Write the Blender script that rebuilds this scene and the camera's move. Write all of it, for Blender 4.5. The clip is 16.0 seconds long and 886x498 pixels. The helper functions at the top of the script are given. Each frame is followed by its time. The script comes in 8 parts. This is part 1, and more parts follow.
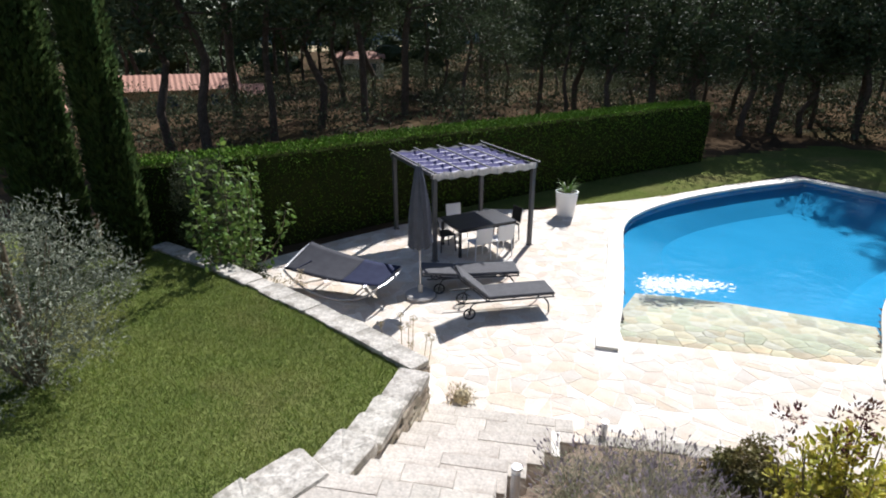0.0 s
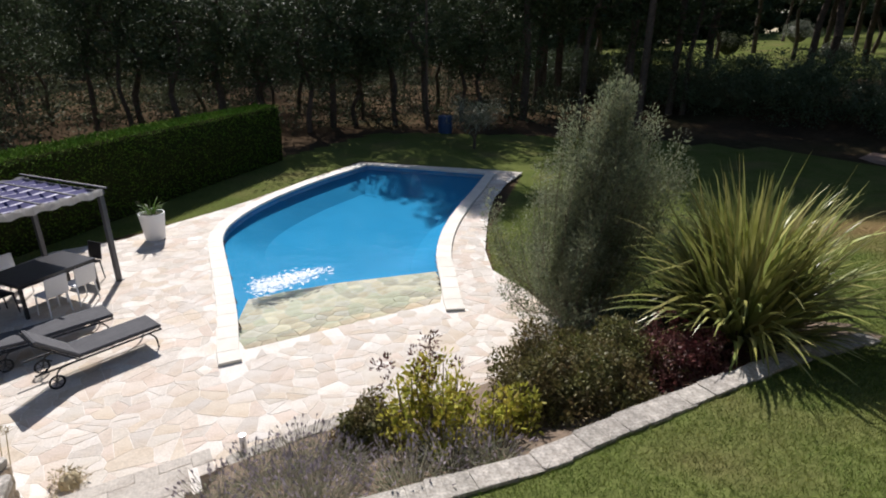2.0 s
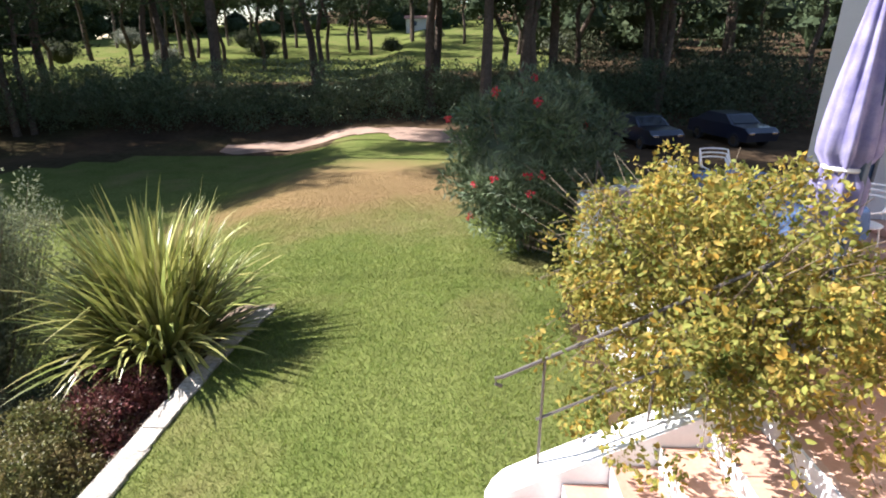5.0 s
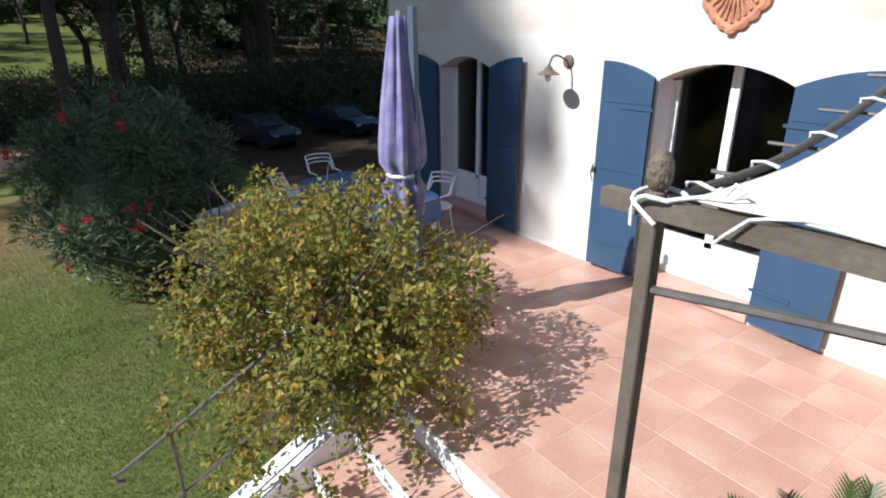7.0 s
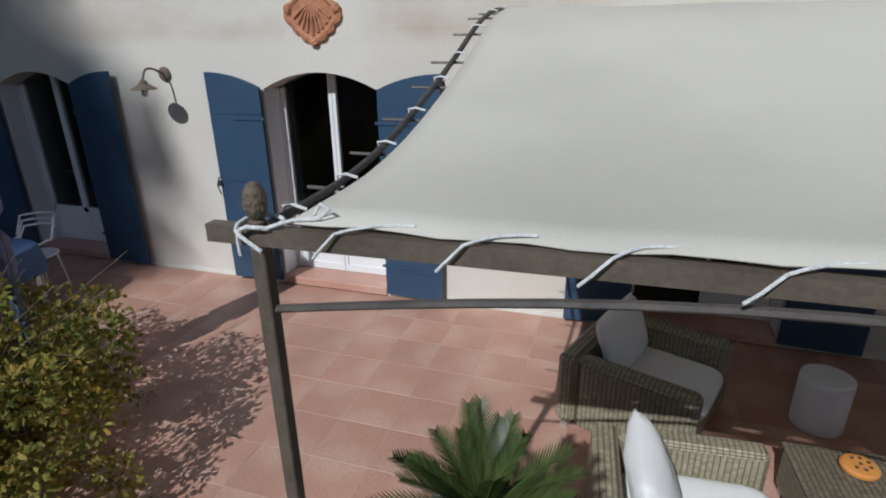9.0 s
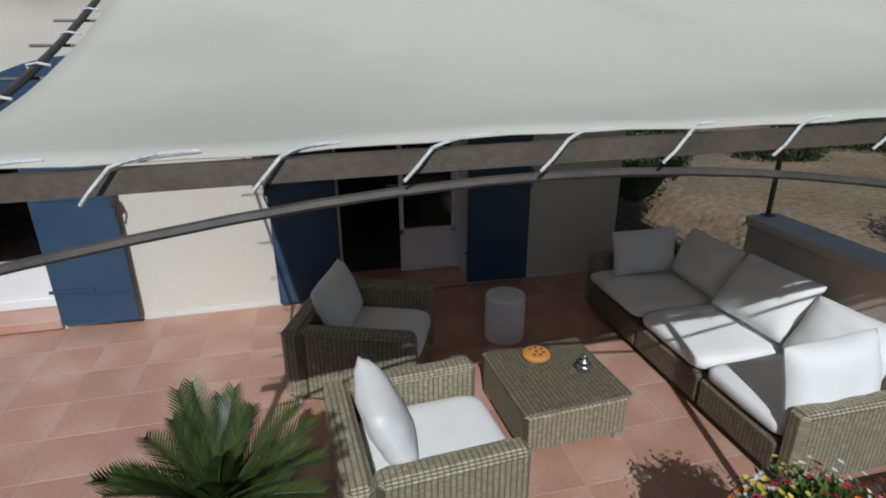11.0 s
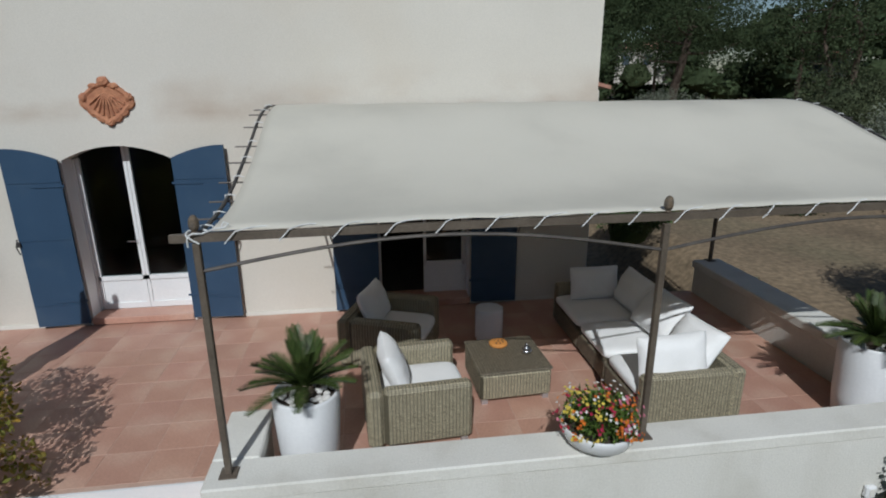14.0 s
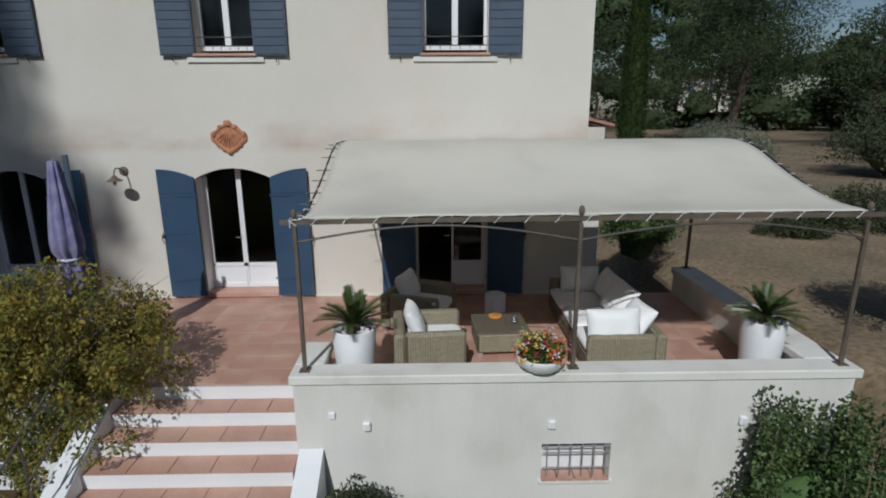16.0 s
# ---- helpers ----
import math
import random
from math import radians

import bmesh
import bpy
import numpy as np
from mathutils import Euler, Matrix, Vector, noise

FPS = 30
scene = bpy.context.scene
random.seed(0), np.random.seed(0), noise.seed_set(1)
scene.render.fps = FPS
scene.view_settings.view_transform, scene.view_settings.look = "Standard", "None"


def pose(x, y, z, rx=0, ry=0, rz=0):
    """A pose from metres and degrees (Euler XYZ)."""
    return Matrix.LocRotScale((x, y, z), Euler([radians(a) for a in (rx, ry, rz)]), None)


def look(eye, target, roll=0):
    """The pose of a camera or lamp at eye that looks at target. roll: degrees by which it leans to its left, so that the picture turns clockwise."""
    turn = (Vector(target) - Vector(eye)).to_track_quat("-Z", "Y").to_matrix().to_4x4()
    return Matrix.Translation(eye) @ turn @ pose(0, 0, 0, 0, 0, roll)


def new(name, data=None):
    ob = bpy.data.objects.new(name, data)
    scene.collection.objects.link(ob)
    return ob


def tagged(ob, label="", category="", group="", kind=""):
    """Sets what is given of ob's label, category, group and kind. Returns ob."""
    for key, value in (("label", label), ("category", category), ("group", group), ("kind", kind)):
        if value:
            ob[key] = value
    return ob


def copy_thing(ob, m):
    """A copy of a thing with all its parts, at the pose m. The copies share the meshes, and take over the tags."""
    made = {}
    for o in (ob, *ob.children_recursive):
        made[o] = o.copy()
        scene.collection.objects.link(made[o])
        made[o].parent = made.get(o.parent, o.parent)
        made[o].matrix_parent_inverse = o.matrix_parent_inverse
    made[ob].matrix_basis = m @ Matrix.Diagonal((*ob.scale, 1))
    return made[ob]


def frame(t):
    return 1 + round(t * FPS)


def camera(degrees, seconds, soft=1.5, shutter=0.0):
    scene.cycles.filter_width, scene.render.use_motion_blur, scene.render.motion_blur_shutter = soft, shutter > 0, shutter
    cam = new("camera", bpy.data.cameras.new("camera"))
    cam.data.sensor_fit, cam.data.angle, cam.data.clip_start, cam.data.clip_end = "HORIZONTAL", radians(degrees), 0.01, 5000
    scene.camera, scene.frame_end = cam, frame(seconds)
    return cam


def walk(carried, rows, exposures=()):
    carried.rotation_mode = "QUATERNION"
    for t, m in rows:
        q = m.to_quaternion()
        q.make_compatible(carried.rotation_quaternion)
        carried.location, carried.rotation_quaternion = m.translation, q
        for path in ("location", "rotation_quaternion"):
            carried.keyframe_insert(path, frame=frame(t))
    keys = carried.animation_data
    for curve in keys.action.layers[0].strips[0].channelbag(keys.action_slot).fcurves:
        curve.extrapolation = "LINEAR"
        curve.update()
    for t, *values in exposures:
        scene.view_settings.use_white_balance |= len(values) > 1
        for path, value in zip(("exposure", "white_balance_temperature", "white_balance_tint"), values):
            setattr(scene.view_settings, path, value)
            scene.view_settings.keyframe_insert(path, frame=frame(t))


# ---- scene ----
cam = camera(77.5, 16.0, soft=1.95)
PATH = [
    (0, (0.07, -0.043, 2.319), (-0.28, 1.786, 1.588), 0.0),
    (0.5, (0.169, -0.107, 2.378), (0.151, 1.754, 1.645), 0.1),
    (1, (0.246, -0.124, 2.428), (0.561, 1.711, 1.698), 0.4),
    (1.5, (0.333, -0.177, 2.473), (0.969, 1.575, 1.748), 0.3),
    (2, (0.382, -0.246, 2.456), (1.317, 1.369, 1.738), 0.2),
    (2.5, (0.443, -0.282, 2.481), (1.644, 1.145, 1.76), 0.2),
    (3, (0.531, -0.338, 2.538), (1.955, 0.868, 1.82), -0.0),
    (3.5, (0.593, -0.363, 2.617), (2.201, 0.583, 1.896), 0.0),
    (4, (0.606, -0.434, 2.705), (2.351, 0.231, 1.989), -0.2),
    (4.5, (0.609, -0.499, 2.752), (2.443, -0.138, 2.042), -0.1),
    (5, (0.628, -0.555, 2.781), (2.499, -0.511, 2.077), -0.1),
    (5.2, (0.623, -0.581, 2.8), (2.493, -0.657, 2.094), -0.2),
    (7.3, (0.679, -0.969, 3.051), (2.087, -2.193, 2.331), -0.6),
    (7.5, (0.665, -0.966, 3.071), (1.992, -2.277, 2.351), -0.8),
    (8, (0.638, -0.976, 3.154), (1.743, -2.479, 2.432), -0.8),
    (8.5, (0.6, -0.979, 3.145), (1.443, -2.641, 2.421), -0.6),
    (9, (0.56, -0.974, 3.114), (1.122, -2.751, 2.387), -0.7),
    (9.5, (0.522, -0.953, 2.998), (0.782, -2.797, 2.269), -0.6),
    (10, (0.486, -0.946, 2.889), (0.435, -2.809, 2.161), -0.4),
    (10.2, (0.48, -0.94, 2.848), (0.294, -2.795, 2.12), -0.4),
    (12.3, (0.548, -0.623, 3.061), (0.034, -2.415, 2.335), -0.3),
    (12.5, (0.568, -0.485, 3.072), (0.074, -2.286, 2.354), -0.1),
    (13, (0.53, 0.046, 3.177), (0.124, -1.779, 2.467), -0.2),
    (13.5, (0.511, 0.671, 3.329), (0.167, -1.189, 2.682), -0.1),
    (14, (0.367, 1.267, 3.549), (0.114, -0.627, 2.957), -0.3),
    (14.5, (0.282, 1.858, 3.709), (0.097, -0.052, 3.143), -0.1),
    (15, (0.129, 2.426, 3.796), (0.002, 0.506, 3.251), -0.3),
    (15.5, (0.028, 3.025, 3.826), (-0.05, 1.097, 3.297), -0.2),
    (16, (-0.054, 3.613, 3.832), (-0.084, 1.679, 3.324), -0.3),
]
walk(cam, [(t, look(eye, target, roll)) for t, eye, target, roll in PATH],
     exposures=[(0.0, 0.72, 6150, 12), (0.5, 0.6, 6250, 12), (2.0, 0.38, 6400, 14), (3.0, 0.5, 6350, 14), (3.6, 0.92, 6250, 13), (4.5, 1.56, 6350, 15), (5.0, 1.74, 6400, 15), (7.5, 0.24, 5800, 9), (9.0, -0.6, 5800, 8), (10.2, -0.68, 5800, 7), (12.5, -0.7, 5800, 6), (14.0, -0.75, 5850, 6), (16.0, -0.78, 5900, 7)])

# ---- light ----
SUN_DIR = Vector((0.17, 0.74, 0.65)).normalized()
sun_data = bpy.data.lights.new("sun", "SUN")
sun_data.energy, sun_data.angle, sun_data.color = 5.0, radians(0.5), (1.0, 0.965, 0.925)
sun = new("sun", sun_data)
sun.matrix_world = look(SUN_DIR * 60, (0, 0, 0))
world = bpy.data.worlds.new("sky")
scene.world = world
world.use_nodes = True
_sky = world.node_tree.nodes.new("ShaderNodeTexSky")
_sky.sky_type, _sky.sun_disc = "NISHITA", False
_sky.sun_elevation = math.asin(SUN_DIR.z)
_sky.sun_rotation = math.atan2(SUN_DIR.x, SUN_DIR.y)
_sky.air_density, _sky.dust_density = 1.0, 0.6
world.node_tree.links.new(_sky.outputs[0], world.node_tree.nodes["Background"].inputs[0])
world.node_tree.nodes["Background"].inputs[1].default_value = 0.07


# ---- materials ----
def mat(name, col, col2=None, rough=0.75, scale=3.0, fine=30.0, grain=0.15, bump=0.0, bump_scale=None, metal=0.0, rand=0.0, island=0.0,
        thin=0.0, tints=None, stain=None, stain_scale=0.6, stain_amt=0.5, coat=0.0, spec=0.5, sheen=0.0):
    """A surface with two scales of colour change, optional stains, relief and change from piece to piece."""
    m = bpy.data.materials.new(name)
    m.use_nodes = True
    nt = m.node_tree
    n, l = nt.nodes, nt.links
    b = n["Principled BSDF"]
    out = n["Material Output"]
    tc = n.new("ShaderNodeTexCoord")

    def noise_tex(s, d=5.0):
        t = n.new("ShaderNodeTexNoise")
        t.inputs["Scale"].default_value, t.inputs["Detail"].default_value = s, d
        l.new(tc.outputs["Object"], t.inputs["Vector"])
        return t

    def mixc(fac, a, c, mode="MIX"):
        x = n.new("ShaderNodeMix")
        x.data_type, x.blend_type = "RGBA", mode
        for sock, v in ((x.inputs["Factor"], fac), (x.inputs["A"], a), (x.inputs["B"], c)):
            if isinstance(v, (int, float)):
                sock.default_value = v
            elif isinstance(v, tuple):
                sock.default_value = (*v, 1.0)
            else:
                l.new(v, sock)
        return x.outputs["Result"]

    def ramp(src, lo, hi):
        r = n.new("ShaderNodeMapRange")
        r.inputs["From Min"].default_value, r.inputs["From Max"].default_value = lo, hi
        l.new(src, r.inputs["Value"])
        return r.outputs[0]

    big = ramp(noise_tex(scale).outputs["Fac"], 0.32, 0.68)
    c = mixc(big, tuple(col), tuple(col2 or [v * 0.8 for v in col]))
    if tints:
        cr = n.new("ShaderNodeValToRGB")
        cr.color_ramp.interpolation = "CONSTANT"
        while len(cr.color_ramp.elements) < len(tints):
            cr.color_ramp.elements.new(0.5)
        for k, tint in enumerate(tints):
            cr.color_ramp.elements[k].position, cr.color_ramp.elements[k].color = k / len(tints), (*tint, 1)
        wn = n.new("ShaderNodeTexWhiteNoise")
        wn.noise_dimensions = "1D"
        l.new(n.new("ShaderNodeNewGeometry").outputs["Random Per Island"] if island else n.new("ShaderNodeObjectInfo").outputs["Random"], wn.inputs["W"])
        l.new(wn.outputs["Value"], cr.inputs[0])
        c = mixc(1.0, c, cr.outputs[0], "MULTIPLY")
    if stain:
        c = mixc(ramp(noise_tex(stain_scale, 8).outputs["Fac"], 0.52, 0.75), c, mixc(stain_amt, c, tuple(stain)))
    if grain:
        g = ramp(noise_tex(fine, 3).outputs["Fac"], 0.25, 0.75)
        shade = n.new("ShaderNodeMapRange")
        shade.inputs["To Min"].default_value, shade.inputs["To Max"].default_value = 1 - grain, 1 + grain
        l.new(g, shade.inputs["Value"])
        hsv = n.new("ShaderNodeHueSaturation")
        l.new(shade.outputs[0], hsv.inputs["Value"])
        l.new(c, hsv.inputs["Color"])
        c = hsv.outputs[0]
    for amount, kind in ((rand, "object"), (island, "island")):
        if amount:
            src = n.new("ShaderNodeObjectInfo").outputs["Random"] if kind == "object" else n.new("ShaderNodeNewGeometry").outputs["Random Per Island"]
            hsv = n.new("ShaderNodeHueSaturation")
            for key, lo, hi in (("Value", 1 - amount, 1 + amount), ("Hue", 0.5 - amount * 0.05, 0.5 + amount * 0.05)):
                mr = n.new("ShaderNodeMapRange")
                mr.inputs["To Min"].default_value, mr.inputs["To Max"].default_value = lo, hi
                if key == "Hue":
                    wn = n.new("ShaderNodeTexWhiteNoise")
                    wn.noise_dimensions = "1D"
                    l.new(src, wn.inputs["W"])
                    l.new(wn.outputs["Value"], mr.inputs["Value"])
                else:
                    l.new(src, mr.inputs["Value"])
                l.new(mr.outputs[0], hsv.inputs[key])
            l.new(c, hsv.inputs["Color"])
            c = hsv.outputs[0]
    l.new(c, b.inputs["Base Color"])
    b.inputs["Roughness"].default_value, b.inputs["Metallic"].default_value = rough, metal
    b.inputs["Specular IOR Level"].default_value = spec
    if coat:
        b.inputs["Coat Weight"].default_value = coat
    if sheen:
        b.inputs["Sheen Weight"].default_value = sheen
    if bump:
        bp = n.new("ShaderNodeBump")
        bp.inputs["Strength"].default_value, bp.inputs["Distance"].default_value = min(1.0, bump), 0.02
        l.new(noise_tex(bump_scale or fine, 6).outputs["Fac"], bp.inputs["Height"])
        l.new(bp.outputs[0], b.inputs["Normal"])
    if thin:
        tr = n.new("ShaderNodeBsdfTranslucent")
        l.new(c, tr.inputs["Color"])
        mx = n.new("ShaderNodeMixShader")
        mx.inputs[0].default_value = thin
        l.new(b.outputs[0], mx.inputs[1])
        l.new(tr.outputs[0], mx.inputs[2])
        l.new(mx.outputs[0], out.inputs["Surface"])
    return m


def wicker_mat(name, col, col2, dark):
    """Woven cane: short strands in staggered rows, on any upright or level face."""
    m = mat(name, col, col2, rough=0.6, scale=8)
    nt = m.node_tree
    n, l = nt.nodes, nt.links
    b = n["Principled BSDF"]
    tc, sep, geo, sepn = (n.new(k) for k in ("ShaderNodeTexCoord", "ShaderNodeSeparateXYZ", "ShaderNodeNewGeometry", "ShaderNodeSeparateXYZ"))
    l.new(tc.outputs["Object"], sep.inputs[0])
    l.new(geo.outputs["True Normal"], sepn.inputs[0])

    def math_node(op, a, c):
        x = n.new("ShaderNodeMath")
        x.operation = op
        for i, v in enumerate((a, c)):
            if isinstance(v, (int, float)):
                x.inputs[i].default_value = v
            else:
                l.new(v, x.inputs[i])
        return x.outputs[0]

    top = math_node("GREATER_THAN", math_node("ABSOLUTE", sepn.outputs["Z"], 0), 0.7)
    side = math_node("SUBTRACT", 1.0, top)
    u = math_node("ADD", math_node("MULTIPLY", math_node("ADD", sep.outputs["X"], sep.outputs["Y"]), side), math_node("MULTIPLY", sep.outputs["X"], top))
    v = math_node("ADD", math_node("MULTIPLY", sep.outputs["Z"], side), math_node("MULTIPLY", sep.outputs["Y"], top))
    uv = n.new("ShaderNodeCombineXYZ")
    l.new(u, uv.inputs[0]), l.new(v, uv.inputs[1])
    br = n.new("ShaderNodeTexBrick")
    br.inputs["Scale"].default_value = 1.0
    br.offset = 0.0
    for key, val in (("Brick Width", 0.032), ("Row Height", 0.0125), ("Mortar Size", 0.0024), ("Mortar Smooth", 0.5)):
        br.inputs[key].default_value = val
    for key, val in (("Color1", col), ("Color2", col2), ("Mortar", dark)):
        br.inputs[key].default_value = (*val, 1)
    l.new(uv.outputs[0], br.inputs["Vector"])
    hsv = n.new("ShaderNodeHueSaturation")
    ns = n.new("ShaderNodeTexNoise")
    ns.inputs["Scale"].default_value = 22
    l.new(tc.outputs["Object"], ns.inputs["Vector"])
    mr = n.new("ShaderNodeMapRange")
    mr.inputs["To Min"].default_value, mr.inputs["To Max"].default_value = 0.85, 1.2
    # Roundness shaded into the colour: each strand darker towards its edges.
    rib = math_node("ABSOLUTE", math_node("SINE", math_node("MULTIPLY", u, math.pi / 0.032), 0), 0)
    l.new(ns.outputs["Fac"], mr.inputs["Value"]), l.new(br.outputs["Color"], hsv.inputs["Color"])
    l.new(math_node("MULTIPLY", mr.outputs[0], math_node("ADD", math_node("MULTIPLY", rib, 0.3), 0.79)), hsv.inputs["Value"])
    l.new(hsv.outputs[0], b.inputs["Base Color"])
    bp = n.new("ShaderNodeBump")
    bp.inputs["Strength"].default_value, bp.inputs["Distance"].default_value = 1.0, 0.004
    bp.invert = True
    l.new(br.outputs["Fac"], bp.inputs["Height"])
    l.new(bp.outputs[0], b.inputs["Normal"])
    return m


def striped_mat(name, col, col2, width, axis=0, rough=0.9, thin=0.15, share=0.5):
    """Cloth with woven stripes across one local axis."""
    m = mat(name, col, rough=rough, thin=thin)
    nt = m.node_tree
    n, l = nt.nodes, nt.links
    tc, sep, mm, gt, mx = (n.new(k) for k in ("ShaderNodeTexCoord", "ShaderNodeSeparateXYZ", "ShaderNodeMath", "ShaderNodeMath", "ShaderNodeMix"))
    mx.data_type = "RGBA"
    l.new(tc.outputs["Object"], sep.inputs[0])
    mm.operation, gt.operation = "PINGPONG", "GREATER_THAN"
    mm.inputs[1].default_value, gt.inputs[1].default_value = width, width * share
    l.new(sep.outputs[axis], mm.inputs[0]), l.new(mm.outputs[0], gt.inputs[0]), l.new(gt.outputs[0], mx.inputs["Factor"])
    mx.inputs["A"].default_value, mx.inputs["B"].default_value = (*col, 1), (*col2, 1)
    l.new(mx.outputs["Result"], n["Principled BSDF"].inputs["Base Color"])
    for nd in n:
        if nd.type == "BSDF_TRANSLUCENT":
            l.new(mx.outputs["Result"], nd.inputs["Color"])
    return m


def clear_mat(name, tint, ior, rough=0.0, ripple=0.0, ripple_scale=3.0):
    """Glass or water: clear, with a mirror sheen by Fresnel."""
    m = bpy.data.materials.new(name)
    m.use_nodes = True
    nt = m.node_tree
    n, l = nt.nodes, nt.links
    n.remove(n["Principled BSDF"])
    tr, gl, fr, mx = (n.new(k) for k in ("ShaderNodeBsdfTransparent", "ShaderNodeBsdfGlossy", "ShaderNodeLayerWeight", "ShaderNodeMixShader"))
    tr.inputs[0].default_value = (*tint, 1)
    gl.inputs["Roughness"].default_value = rough
    fr.inputs[0].default_value = 0.5
    f0 = ((ior - 1) / (ior + 1)) ** 2
    pw, sheen = n.new("ShaderNodeMath"), n.new("ShaderNodeMapRange")
    pw.operation, pw.inputs[1].default_value = "POWER", 5.0
    sheen.inputs["To Min"].default_value = f0
    l.new(fr.outputs["Facing"], pw.inputs[0]), l.new(pw.outputs[0], sheen.inputs["Value"])
    if ripple:
        tc, ns, bp = n.new("ShaderNodeTexCoord"), n.new("ShaderNodeTexNoise"), n.new("ShaderNodeBump")
        ns.inputs["Scale"].default_value, ns.inputs["Detail"].default_value = ripple_scale, 4
        bp.inputs["Strength"].default_value, bp.inputs["Distance"].default_value = ripple, 0.05
        l.new(tc.outputs["Object"], ns.inputs["Vector"]), l.new(ns.outputs["Fac"], bp.inputs["Height"])
        l.new(bp.outputs[0], gl.inputs["Normal"]), l.new(bp.outputs[0], fr.inputs["Normal"])
    l.new(sheen.outputs[0], mx.inputs[0]), l.new(tr.outputs[0], mx.inputs[1]), l.new(gl.outputs[0], mx.inputs[2])
    l.new(mx.outputs[0], n["Material Output"].inputs[0])
    return m


def streaks(m, lo, hi, col, amount, across=3.0, along=0.35, floor=None):
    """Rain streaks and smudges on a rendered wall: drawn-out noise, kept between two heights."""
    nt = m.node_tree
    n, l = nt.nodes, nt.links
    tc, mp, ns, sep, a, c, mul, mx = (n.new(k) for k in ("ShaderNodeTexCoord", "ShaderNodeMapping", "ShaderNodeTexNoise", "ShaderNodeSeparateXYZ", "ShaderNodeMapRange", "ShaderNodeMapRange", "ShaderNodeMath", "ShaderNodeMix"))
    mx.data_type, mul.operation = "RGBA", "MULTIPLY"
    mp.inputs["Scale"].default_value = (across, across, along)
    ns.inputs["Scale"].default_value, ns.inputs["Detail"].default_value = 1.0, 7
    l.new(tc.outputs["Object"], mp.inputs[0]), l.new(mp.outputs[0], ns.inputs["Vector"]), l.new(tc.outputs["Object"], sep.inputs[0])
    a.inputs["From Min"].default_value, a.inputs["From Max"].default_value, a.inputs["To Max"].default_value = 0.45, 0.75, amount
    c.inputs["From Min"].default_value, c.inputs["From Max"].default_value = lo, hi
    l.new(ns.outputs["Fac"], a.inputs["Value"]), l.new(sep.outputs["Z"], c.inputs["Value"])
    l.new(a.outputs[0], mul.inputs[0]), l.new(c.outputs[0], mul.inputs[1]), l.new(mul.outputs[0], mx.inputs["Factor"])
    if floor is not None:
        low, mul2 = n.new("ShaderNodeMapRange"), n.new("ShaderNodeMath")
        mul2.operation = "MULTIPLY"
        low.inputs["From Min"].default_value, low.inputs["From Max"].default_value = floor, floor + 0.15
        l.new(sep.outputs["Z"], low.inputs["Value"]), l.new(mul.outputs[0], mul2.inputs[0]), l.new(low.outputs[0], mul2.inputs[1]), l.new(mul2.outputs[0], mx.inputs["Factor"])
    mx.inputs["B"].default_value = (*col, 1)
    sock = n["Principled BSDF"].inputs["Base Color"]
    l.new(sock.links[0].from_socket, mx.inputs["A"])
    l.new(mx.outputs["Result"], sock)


M = {}
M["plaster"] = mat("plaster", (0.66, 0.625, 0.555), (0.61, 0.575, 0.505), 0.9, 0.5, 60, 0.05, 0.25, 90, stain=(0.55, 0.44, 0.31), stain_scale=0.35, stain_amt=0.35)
M["parapet"] = mat("parapet_plaster", (0.70, 0.68, 0.625), (0.63, 0.615, 0.56), 0.9, 0.8, 50, 0.06, 0.3, 70, stain=(0.42, 0.40, 0.33), stain_scale=0.9, stain_amt=0.45)
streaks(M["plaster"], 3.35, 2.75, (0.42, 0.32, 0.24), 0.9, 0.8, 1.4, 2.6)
streaks(M["parapet"], -1.4, 0.2, (0.42, 0.39, 0.32), 0.34, 2.2, 0.5)
M["cap"] = mat("cap_render", (0.72, 0.70, 0.64), (0.66, 0.64, 0.58), 0.85, 2, 60, 0.06, 0.2, 60, stain=(0.5, 0.47, 0.4), stain_scale=2)
M["white"] = mat("white_paint", (0.78, 0.78, 0.77), (0.74, 0.745, 0.75), 0.45, 2, 40, 0.03)
M["white_plastic"] = mat("white_plastic", (0.8, 0.8, 0.8), (0.76, 0.76, 0.77), 0.35, 2, 40, 0.03)
M["pot"] = mat("white_pot", (0.80, 0.80, 0.80), (0.77, 0.775, 0.78), 0.4, 3, 40, 0.03, coat=0.2)
M["tile"] = mat("terracotta_tile", (0.43, 0.235, 0.17), (0.51, 0.305, 0.225), 0.42, 1.6, 40, 0.10, 0.15, 60, rand=0.06, stain=(0.55, 0.385, 0.30), stain_scale=1.3, stain_amt=0.65)
M["grout"] = mat("grout", (0.54, 0.38, 0.30), (0.48, 0.32, 0.245), 0.9, 6, 60, 0.1)
M["terracotta"] = mat("terracotta", (0.50, 0.23, 0.12), (0.38, 0.16, 0.085), 0.8, 14, 70, 0.18, 0.5, 40)
M["shutter"] = mat("shutter_blue", (0.026, 0.06, 0.113), (0.033, 0.072, 0.132), 0.5, 1.5, 60, 0.06, 0.1, 60, stain=(0.055, 0.09, 0.135), stain_scale=3, stain_amt=0.4)
M["shutter_grey"] = mat("shutter_grey_blue", (0.05, 0.075, 0.11), (0.065, 0.09, 0.125), 0.6, 2, 60, 0.08, 0.1, 60)
# Dark tone stands in for the unlit rooms and cellar.
M["room"] = mat("unlit_room", (0.12, 0.11, 0.10), rough=0.9)
M["glass"] = clear_mat("window_glass", (0.75, 0.8, 0.8), 1.5)
M["iron"] = mat("wrought_iron", (0.035, 0.033, 0.035), (0.06, 0.055, 0.05), 0.5, 20, 80, 0.2, 0.2)
